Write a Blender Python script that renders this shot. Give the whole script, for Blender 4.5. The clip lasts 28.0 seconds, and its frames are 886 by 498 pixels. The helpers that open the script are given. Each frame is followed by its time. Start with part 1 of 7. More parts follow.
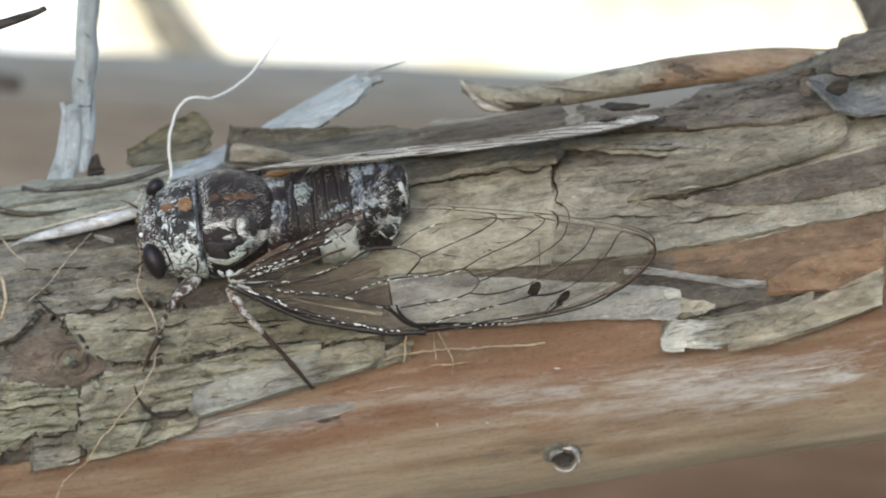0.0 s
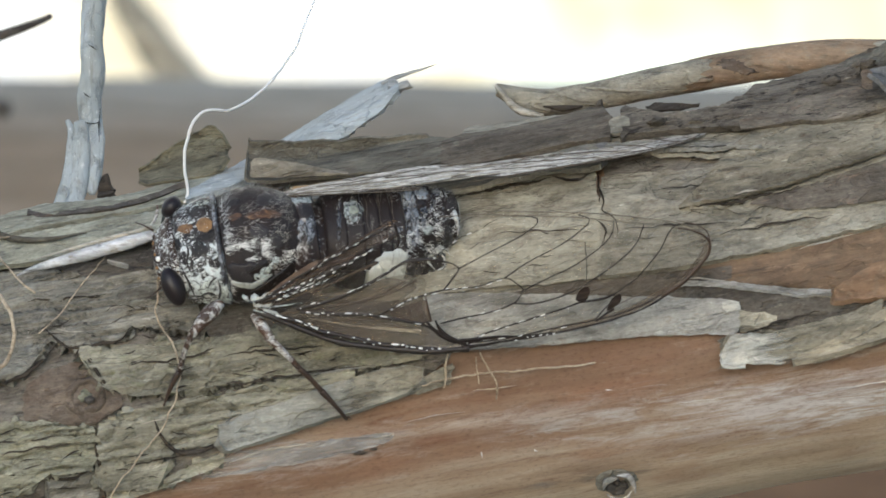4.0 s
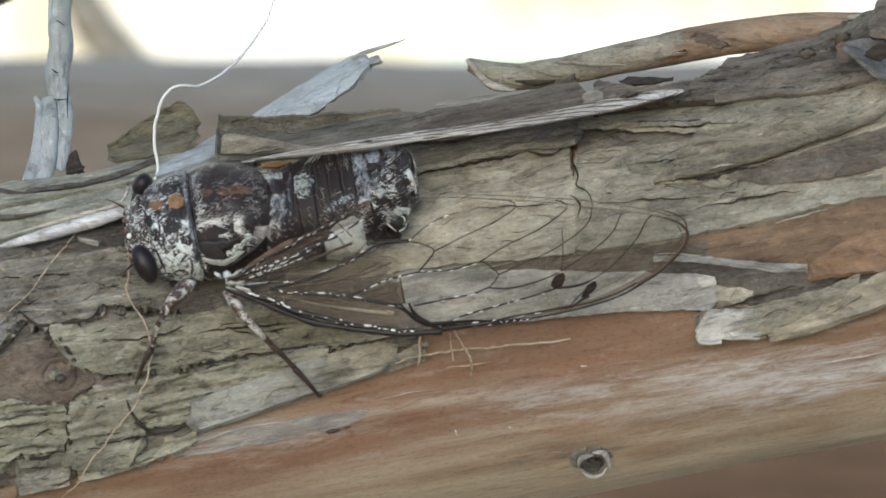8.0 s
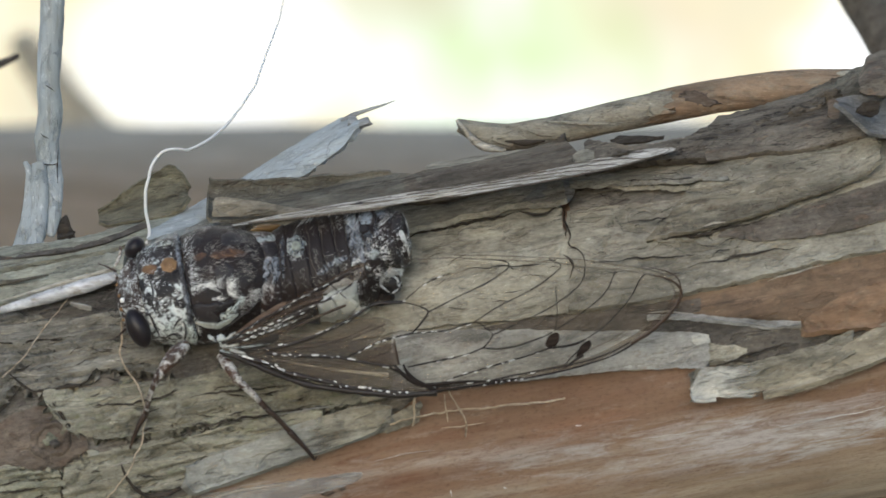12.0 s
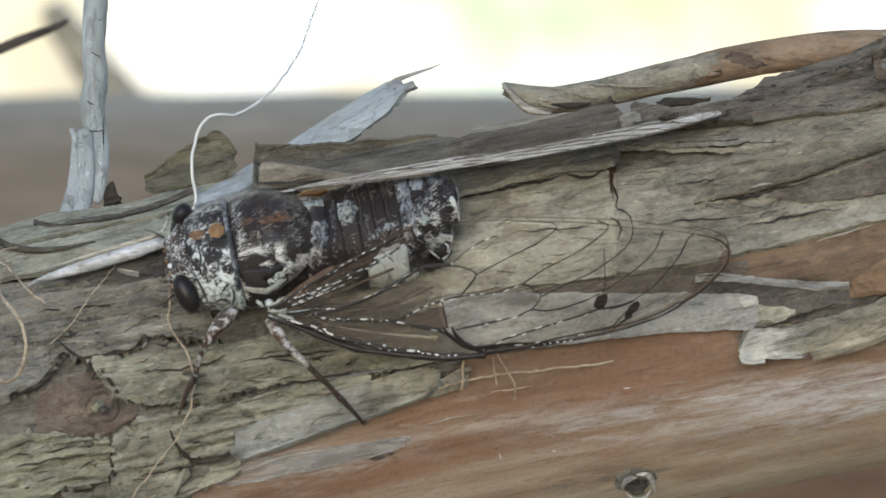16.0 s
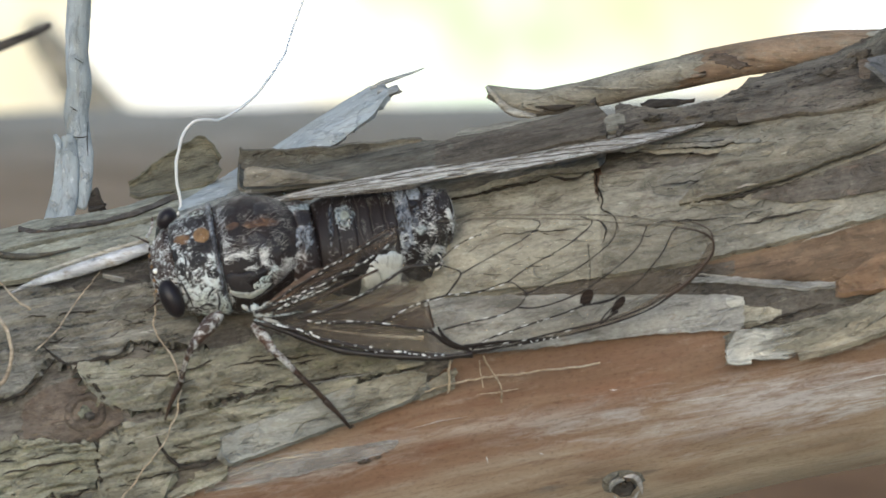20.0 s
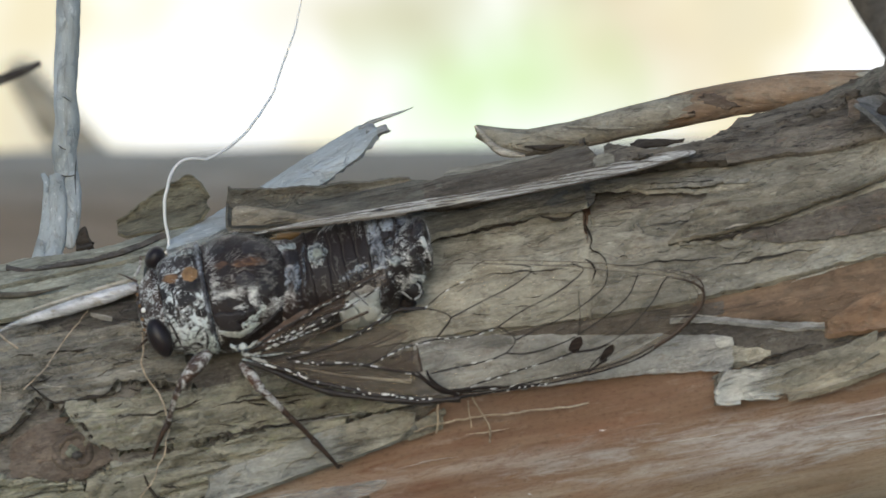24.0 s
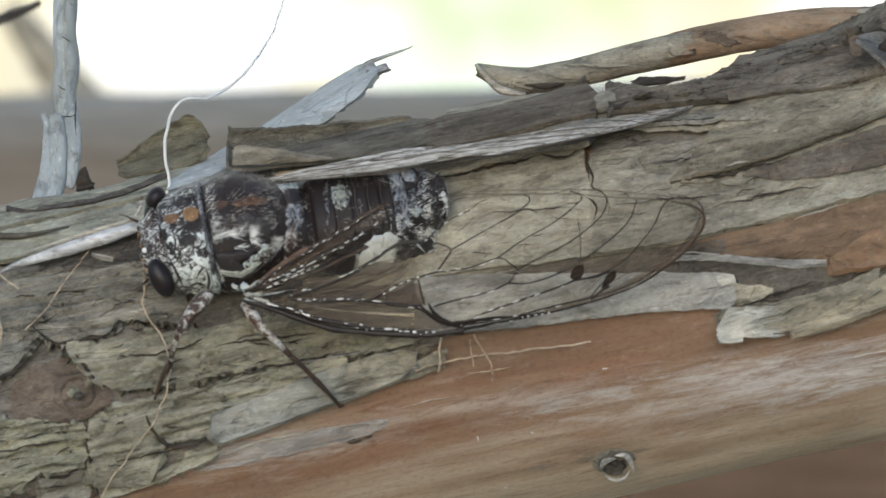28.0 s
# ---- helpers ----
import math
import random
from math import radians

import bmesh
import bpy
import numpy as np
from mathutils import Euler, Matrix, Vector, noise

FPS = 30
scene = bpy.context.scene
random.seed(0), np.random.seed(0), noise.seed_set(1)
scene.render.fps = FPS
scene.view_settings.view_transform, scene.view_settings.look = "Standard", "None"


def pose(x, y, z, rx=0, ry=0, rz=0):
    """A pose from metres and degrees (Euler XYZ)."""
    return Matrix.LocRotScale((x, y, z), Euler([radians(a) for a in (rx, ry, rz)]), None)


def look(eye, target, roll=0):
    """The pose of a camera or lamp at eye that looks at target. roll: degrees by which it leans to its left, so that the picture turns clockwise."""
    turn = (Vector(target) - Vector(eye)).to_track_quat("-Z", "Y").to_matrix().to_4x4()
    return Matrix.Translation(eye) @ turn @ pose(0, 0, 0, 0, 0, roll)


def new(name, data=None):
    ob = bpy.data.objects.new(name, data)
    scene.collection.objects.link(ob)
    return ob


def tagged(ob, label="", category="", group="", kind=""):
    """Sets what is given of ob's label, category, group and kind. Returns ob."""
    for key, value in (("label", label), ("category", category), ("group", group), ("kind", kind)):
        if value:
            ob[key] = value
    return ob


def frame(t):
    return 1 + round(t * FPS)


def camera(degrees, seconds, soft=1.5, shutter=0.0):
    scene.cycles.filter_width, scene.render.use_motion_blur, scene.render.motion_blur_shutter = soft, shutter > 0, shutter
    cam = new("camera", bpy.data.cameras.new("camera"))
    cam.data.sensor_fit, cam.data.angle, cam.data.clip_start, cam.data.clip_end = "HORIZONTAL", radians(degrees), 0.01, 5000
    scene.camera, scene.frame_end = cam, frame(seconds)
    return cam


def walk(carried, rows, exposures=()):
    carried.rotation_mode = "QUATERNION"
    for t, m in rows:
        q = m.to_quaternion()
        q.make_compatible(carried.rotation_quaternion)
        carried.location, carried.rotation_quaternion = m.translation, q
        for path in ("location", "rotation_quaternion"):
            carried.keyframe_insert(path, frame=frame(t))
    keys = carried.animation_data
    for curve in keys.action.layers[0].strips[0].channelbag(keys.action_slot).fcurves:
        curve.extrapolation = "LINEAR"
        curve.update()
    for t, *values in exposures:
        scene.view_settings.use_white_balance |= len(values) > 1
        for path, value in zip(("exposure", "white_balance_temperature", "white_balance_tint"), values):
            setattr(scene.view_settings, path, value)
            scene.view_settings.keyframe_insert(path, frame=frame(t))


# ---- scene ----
D = 0.4            # eye to the branch's axis, metres
S = 0.04e-3        # one drawing unit, metres
cam = camera(math.degrees(2 * math.atan(784 * S / D)), 28.0, soft=1.6)
cam.data.dof.use_dof = True
cam.data.dof.focus_distance = 0.399
cam.data.dof.aperture_fstop = 92.0

# seconds; eye in millimetres; pan right, tilt up, roll in degrees
PATH = [
    (0.0, 9.33, -433.18, 1.27, -0.791, 0.002, 2.60),
    (0.5, 8.95, -433.91, 1.18, -1.170, -0.131, 2.22),
    (1.0, 8.40, -433.83, 1.09, -1.160, 0.034, 1.82),
    (1.5, 7.79, -433.05, 1.00, -0.920, -0.065, 1.79),
    (2.0, 7.14, -433.21, 0.91, -1.208, -0.195, 1.61),
    (2.5, 6.45, -433.59, 0.82, -1.038, -0.077, 1.14),
    (3.0, 5.77, -433.25, 0.73, -0.727, 0.042, 0.73),
    (3.5, 5.20, -406.59, 0.69, -0.712, 0.264, 0.86),
    (5.5, 3.87, -401.93, 0.50, -0.053, 0.166, 0.97),
    (6.0, 3.55, -402.04, 0.45, 0.229, 0.215, 0.70),
    (6.5, 3.17, -401.64, 0.41, -0.187, -0.036, 0.46),
    (7.0, 2.69, -401.46, 0.36, -0.369, 0.124, 0.50),
    (7.3, 2.36, -401.14, 0.33, -0.255, 0.246, 0.28),
    (7.4, 2.25, -400.00, 0.32, 0.411, 0.491, 1.16),
    (7.5, 2.14, -401.53, 0.31, 0.499, 0.459, 1.14),
    (8.0, 1.57, -400.79, 0.27, 0.156, 0.066, 0.76),
    (8.5, 1.04, -400.45, 0.22, 0.167, 0.487, 0.59),
    (9.0, 0.66, -400.65, 0.18, 0.390, 0.639, 0.55),
    (9.5, 0.39, -401.01, 0.13, 0.133, 0.580, 0.26),
    (10.0, 0.22, -401.02, 0.09, -0.054, 0.231, 0.22),
    (10.5, 0.04, -400.56, 0.04, -0.131, 0.085, -0.10),
    (11.0, 0.00, -399.95, -0.00, -0.001, 0.002, 0.00),
    (11.5, -0.81, -399.96, -0.03, 0.064, 0.154, 0.06),
    (12.0, -1.35, -400.50, -0.07, 0.655, 0.734, 0.13),
    (12.5, -1.79, -400.46, -0.10, 0.667, 0.467, 0.12),
    (14.5, -2.71, -400.22, -0.23, 0.415, 0.313, -0.23),
    (15.0, -2.81, -399.82, -0.27, 0.462, 0.331, -0.16),
    (15.5, -2.86, -400.34, -0.33, 0.490, 0.302, -0.27),
    (16.0, -2.86, -400.19, -0.40, 0.397, 0.415, -0.29),
    (16.5, -2.84, -400.71, -0.47, 0.323, 0.387, -0.41),
    (17.0, -2.80, -400.22, -0.53, 0.393, 0.429, -0.29),
    (17.5, -2.76, -400.42, -0.69, 0.523, 0.244, -0.45),
    (18.0, -2.73, -400.65, -0.84, 0.492, 0.540, -0.08),
    (18.5, -2.73, -400.21, -1.00, 0.612, 0.622, -0.42),
    (19.0, -2.75, -400.73, -1.16, 0.479, 0.437, -0.86),
    (19.5, -2.78, -399.83, -1.31, 0.517, 0.361, -0.66),
    (20.0, -2.83, -399.71, -1.47, 0.542, 0.604, -0.75),
    (20.5, -2.91, -400.05, -1.49, 0.494, 0.649, -0.82),
    (21.0, -3.00, -399.16, -1.52, 0.626, 1.027, -0.55),
    (21.5, -3.10, -398.75, -1.55, 0.897, 0.802, -0.56),
    (23.5, -3.50, -398.31, -1.65, 0.841, 0.676, -0.49),
    (24.0, -3.59, -399.04, -1.68, 0.775, 1.037, -0.62),
    (24.5, -3.68, -398.04, -1.71, 0.966, 0.990, -0.49),
    (25.0, -3.77, -398.20, -1.73, 1.064, 0.887, -0.39),
    (25.5, -3.85, -397.90, -1.78, 1.055, 0.689, -0.68),
    (26.0, -3.93, -398.86, -1.82, 0.910, 0.822, -0.75),
    (26.5, -4.01, -398.69, -1.87, 0.878, 0.830, -0.67),
    (27.0, -4.06, -399.88, -1.91, 0.875, 0.660, -0.84),
    (27.5, -4.09, -398.49, -1.96, 0.841, 0.503, -0.89),
    (28.0, -4.10, -398.35, -2.00, 0.830, 0.465, -0.87),
]

# stops of the camera's own brightness
EXPOSURES = [(t, e, 6100, 10) for t, e in ((0.0, 0.13), (1.0, 0.0), (2.0, 0.0), (3.0, 0.02), (6.0, 0.0), (8.0, 0.0), (9.0, -0.18), (10.0, -0.16), (11.0, 0.06), (12.0, -0.23), (15.0, -0.1), (17.0, -0.12), (19.0, -0.21), (20.0, -0.08), (21.0, -0.32), (24.0, -0.38), (25.0, -0.48), (26.0, -0.28), (27.0, -0.38), (28.0, -0.14))]
walk(cam, [(t, pose(x / 1000, y / 1000, z / 1000, 90 + tilt, 0, -pan) @ pose(0, 0, 0, 0, 0, roll))
           for t, x, y, z, pan, tilt, roll in PATH], EXPOSURES)

# ---- light: open shade under a bright sky ----
world = bpy.data.worlds.new("sky")
scene.world = world
world.use_nodes = True
wn = world.node_tree
sky = wn.nodes.new("ShaderNodeTexSky")
sky.sky_type = "NISHITA"
sky.sun_disc = False
sky.sun_elevation = radians(15)
sky.sun_rotation = radians(194)
sky.air_density = 1.0
sky.dust_density = 0.6
wn.links.new(sky.outputs[0], wn.nodes["Background"].inputs[0])
wn.nodes["Background"].inputs[1].default_value = 0.22
sun = new("sun", bpy.data.lights.new("sun", "SUN"))
sun.data.energy = 1.7
sun.data.angle = radians(60)
sun.data.color = (1.0, 0.985, 0.965)
sun.matrix_world = look((-0.5, -2.0, 0.55), (0, 0, 0))


# the branch: its axis and radius
LEAN = radians(11.0)
AXIS_Z = -125 * S
R = 351 * S
log_pose = Matrix.Translation((0, 0, AXIS_Z)) @ Matrix.Rotation(-LEAN, 4, "Y")
log_inv = np.array(log_pose.inverted())


def to_log(p):
    p = np.asarray(p, float)
    return p @ log_inv[:3, :3].T + log_inv[:3, 3]


def on_log(h, v, r=R):
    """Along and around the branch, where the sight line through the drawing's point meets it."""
    h, v = np.broadcast_arrays(np.asarray(h, float), np.asarray(v, float))
    e = to_log(np.array([0, -D, 0]))
    d = np.stack([(h - 784) * S, 0 * h + D, (441 - v) * S], -1) @ log_inv[:3, :3].T
    a = d[..., 1] ** 2 + d[..., 2] ** 2
    b = e[1] * d[..., 1] + e[2] * d[..., 2]
    c = e[1] ** 2 + e[2] ** 2 - r * r
    k = (-b - np.sqrt(np.maximum(b * b - a * c, 0))) / a
    p = e + d * k[..., None]
    return p[..., 0], np.arctan2(p[..., 2], -p[..., 1])


# ---- materials ----
class Nodes:
    """A small helper that strings nodes together."""

    def __init__(self, name):
        self.m = bpy.data.materials.new(name)
        self.m.use_nodes = True
        self.t = self.m.node_tree
        self.b = self.t.nodes["Principled BSDF"]
        self.out = self.t.nodes["Material Output"]

    def add(self, kind, **vals):
        n = self.t.nodes.new(kind)
        for k, v in vals.items():
            n.inputs[k].default_value = v
        return n

    def link(self, a, b):
        self.t.links.new(a, b)

    def coord(self, sx, sy, sz, kind="Object"):
        c = self.add("ShaderNodeTexCoord")
        m = self.add("ShaderNodeMapping")
        m.inputs["Scale"].default_value = (sx, sy, sz)
        self.link(c.outputs[kind], m.inputs["Vector"])
        return m.outputs[0]

    def noise(self, vec, scale, detail=4.0, rough=0.6, dist=0.0):
        n = self.add("ShaderNodeTexNoise", Scale=scale, Detail=detail, Roughness=rough, Distortion=dist)
        self.link(vec, n.inputs["Vector"])
        return n.outputs["Fac"]

    def ramp(self, fac, stops):
        r = self.add("ShaderNodeValToRGB")
        e = r.color_ramp.elements
        while len(e) < len(stops):
            e.new(0.5)
        for el, (p, c) in zip(e, stops):
            el.position = p
            el.color = (*c, 1) if len(c) == 3 else c
        self.link(fac, r.inputs[0])
        return r.outputs[0]

    def mix(self, fac, a, b, mode="MIX"):
        n = self.t.nodes.new("ShaderNodeMix")
        n.data_type = "RGBA"
        n.blend_type = mode
        for sock, v in ((n.inputs[0], fac), (n.inputs[6], a), (n.inputs[7], b)):
            if isinstance(v, (int, float)):
                sock.default_value = v
            elif isinstance(v, tuple):
                sock.default_value = (*v, 1)
            else:
                self.link(v, sock)
        return n.outputs[2]

    def bump(self, height, dist, strength=1.0):
        n = self.add("ShaderNodeBump", Strength=strength, Distance=dist)
        self.link(height, n.inputs["Height"])
        self.link(n.outputs[0], self.b.inputs["Normal"])

    def base(self, col, rough=0.8, spec=0.3):
        if isinstance(col, tuple):
            self.b.inputs["Base Color"].default_value = (*col, 1)
        else:
            self.link(col, self.b.inputs["Base Color"])
        self.b.inputs["Roughness"].default_value = rough
        self.b.inputs["Specular IOR Level"].default_value = spec
        return self.m


G = (0.0, 0.0, 0.0)
W = (1.0, 1.0, 1.0)


def bark_material(name, dark, mid, light, stain, stain_lo=0.55, stain_hi=0.75, grain=0.5, rough=0.85, bump=0.00012, along=0.12, upright=False, salt=0.6):
    """Weathered fibrous bark: long grain, broad blotches and a second colour in stains."""
    n = Nodes(name)

    def grain_at(k):
        return n.coord(1, 1, k) if upright else n.coord(k, 1, 1)

    v = grain_at(along)
    fine = n.noise(v, 9000, 5, 0.65)
    mids = n.noise(v, 2200, 4, 0.6, 0.3)
    broad = n.noise(grain_at(0.4), 230, 4, 0.6)
    spots = n.noise(grain_at(0.5), 1500, 6, 0.7)
    col = n.ramp(broad, [(0.3, dark), (0.5, mid), (0.7, light)])
    fibre = n.ramp(mids, [(0.3, tuple(c * 0.55 for c in mid)), (0.52, mid), (0.72, light)])
    col = n.mix(grain, col, fibre)
    col = n.mix(n.ramp(spots, [(stain_lo, G), (stain_hi, W)]), col, stain)
    pits = n.ramp(fine, [(0.30, (0.38, 0.35, 0.33)), (0.47, W)])
    col = n.mix(0.8 * salt, col, pits, "MULTIPLY")
    flecks = n.noise(grain_at(0.22), 3600, 5, 0.75)
    col = n.mix(n.ramp(flecks, [(0.60, G), (0.68, (0.7, 0.7, 0.7))]), col, tuple(min(0.9, c * 1.35) for c in light))
    speck = n.noise(grain_at(0.55), 5200, 5, 0.75)
    col = n.mix(salt, col, n.ramp(speck, [(0.36, (0.50, 0.48, 0.46)), (0.48, (0.96, 0.96, 0.96)), (0.58, (1.0, 1.0, 1.0)), (0.68, (1.45, 1.44, 1.42))]), "MULTIPLY")
    mottle = n.noise(grain_at(0.45), 480, 6, 0.68, 0.3)
    col = n.mix(1.0, col, n.ramp(mottle, [(0.32, (0.55, 0.54, 0.53)), (0.5, (0.95, 0.95, 0.95)), (0.68, (1.28, 1.27, 1.25))]), "MULTIPLY")
    scars = n.noise(grain_at(0.16), 1100, 6, 0.8, 0.6)
    col = n.mix(n.ramp(scars, [(0.35, (0.8, 0.8, 0.8)), (0.45, G)]), col, tuple(c * 0.45 for c in dark))
    flake = n.noise(grain_at(0.5), 900, 3, 0.6, 0.8)
    col = n.mix(0.7, col, n.ramp(flake, [(0.36, (0.68, 0.66, 0.63)), (0.46, (0.98, 0.98, 0.98)), (0.60, (1.0, 1.0, 1.0)), (0.66, (1.16, 1.16, 1.15))]), "MULTIPLY")
    h = n.mix(0.45, n.ramp(mids, [(0.2, G), (0.8, W)]), n.ramp(fine, [(0.2, G), (0.8, W)]))
    h = n.mix(0.5, h, n.ramp(flake, [(0.40, G), (0.47, W)]))
    n.bump(h, bump * 1.7)
    return n.base(col, rough, 0.25)


M = {}
M["grey"] = bark_material("grey_bark", (0.15, 0.137, 0.112), (0.255, 0.24, 0.20), (0.40, 0.385, 0.335), (0.32, 0.315, 0.25), 0.55, 0.8)
M["sheetpale"] = bark_material("smooth_pale_bark", (0.285, 0.26, 0.20), (0.40, 0.372, 0.295), (0.52, 0.49, 0.405), (0.29, 0.25, 0.19), 0.56, 0.74, 0.4, along=0.26, salt=0.5)
M["olive"] = bark_material("olive_brown_bark", (0.135, 0.114, 0.080), (0.23, 0.204, 0.15), (0.36, 0.335, 0.265), (0.15, 0.112, 0.078), 0.55, 0.72, 0.4, along=0.26, salt=0.5)
M["olivegrey"] = bark_material("olive_grey_bark", (0.185, 0.168, 0.128), (0.275, 0.255, 0.20), (0.38, 0.36, 0.295), (0.19, 0.155, 0.115), 0.55, 0.72, 0.4, along=0.26, salt=0.5)
M["palegreen"] = bark_material("pale_green_bark", (0.22, 0.216, 0.168), (0.33, 0.328, 0.262), (0.44, 0.44, 0.365), (0.23, 0.20, 0.15), 0.56, 0.74, 0.45, along=0.2, salt=0.5)
M["leafscale"] = bark_material("dark_olive_scale", (0.095, 0.084, 0.053), (0.158, 0.142, 0.095), (0.235, 0.216, 0.152), (0.11, 0.09, 0.06), 0.54, 0.72, 0.4, along=0.3, salt=0.4)
M["mossy"] = bark_material("mossy_bark", (0.175, 0.165, 0.118), (0.29, 0.28, 0.208), (0.41, 0.40, 0.315), (0.205, 0.22, 0.125), 0.54, 0.74)
M["darkflap"] = bark_material("dark_curled_bark", (0.072, 0.06, 0.046), (0.125, 0.106, 0.082), (0.205, 0.178, 0.14), (0.09, 0.068, 0.05), 0.54, 0.7)
M["pitted"] = bark_material("pitted_dark_bark", (0.080, 0.066, 0.050), (0.150, 0.128, 0.10), (0.27, 0.24, 0.195), (0.04, 0.031, 0.024), 0.57, 0.63, 0.35, 0.85, 0.0002, 0.35)
M["sheet"] = bark_material("smooth_grey_bark", (0.215, 0.195, 0.152), (0.315, 0.29, 0.228), (0.425, 0.40, 0.33), (0.20, 0.165, 0.125), 0.56, 0.72, 0.45, along=0.26, salt=0.5)
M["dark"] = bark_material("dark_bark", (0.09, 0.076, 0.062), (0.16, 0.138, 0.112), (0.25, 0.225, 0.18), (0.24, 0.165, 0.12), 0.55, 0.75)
M["flap"] = bark_material("curled_bark", (0.085, 0.078, 0.061), (0.142, 0.131, 0.104), (0.22, 0.207, 0.168), (0.12, 0.095, 0.07), 0.52, 0.72)
M["lip"] = bark_material("flap_lip_bark", (0.15, 0.132, 0.10), (0.225, 0.202, 0.158), (0.31, 0.285, 0.23), (0.19, 0.15, 0.11), 0.55, 0.72, 0.45, along=0.3, salt=0.4)
M["smoothplate"] = bark_material("smooth_plate_bark", (0.20, 0.195, 0.165), (0.29, 0.285, 0.25), (0.38, 0.38, 0.345), (0.24, 0.205, 0.15), 0.55, 0.72, 0.35, along=0.2, salt=0.35)
M["green"] = bark_material("lichened_bark", (0.18, 0.166, 0.127), (0.29, 0.274, 0.21), (0.41, 0.395, 0.32), (0.235, 0.245, 0.15), 0.55, 0.72)
WORN_AND_LIT = [(0.0078, -0.0055, 0.014, 0.0022, (0.40, 0.355, 0.315), 0.6),
        (0.0225, -0.0077, 0.0216, 0.0042, (0.54, 0.515, 0.50), 0.85),
        (0.0016, -0.0051, 0.0073, 0.0013, (0.44, 0.37, 0.31), 0.7),
        (-0.0095, -0.0055, 0.0154, 0.0021, (0.46, 0.42, 0.385), 0.8),
        (0.0091, -0.0098, 0.0078, 0.0013, (0.19, 0.125, 0.085), 0.6),
        (-0.0007, -0.0028, 0.0078, 0.0018, (0.21, 0.115, 0.068), 0.6)]
# first row lightens the underside in place of bounce light
WORN_AND_LIT += [(0.0140, -0.0137, 0.030, 0.0016, (0.50, 0.42, 0.31), 0.85),
        (0.0255, -0.0129, 0.0162, 0.0024, (0.41, 0.335, 0.235), 0.7),
        (0.0024, -0.0115, 0.0228, 0.0014, (0.49, 0.415, 0.31), 0.7),
        (0.0167, -0.0092, 0.0096, 0.0008, (0.2, 0.115, 0.072), 0.5),
        (-0.0106, -0.0091, 0.0132, 0.0018, (0.4, 0.295, 0.2), 0.5),
        (0.0125, -0.0036, 0.012, 0.0013, (0.2, 0.118, 0.072), 0.6),
        (0.0127, -0.0094, 0.009, 0.001, (0.4, 0.31, 0.225), 0.6)]


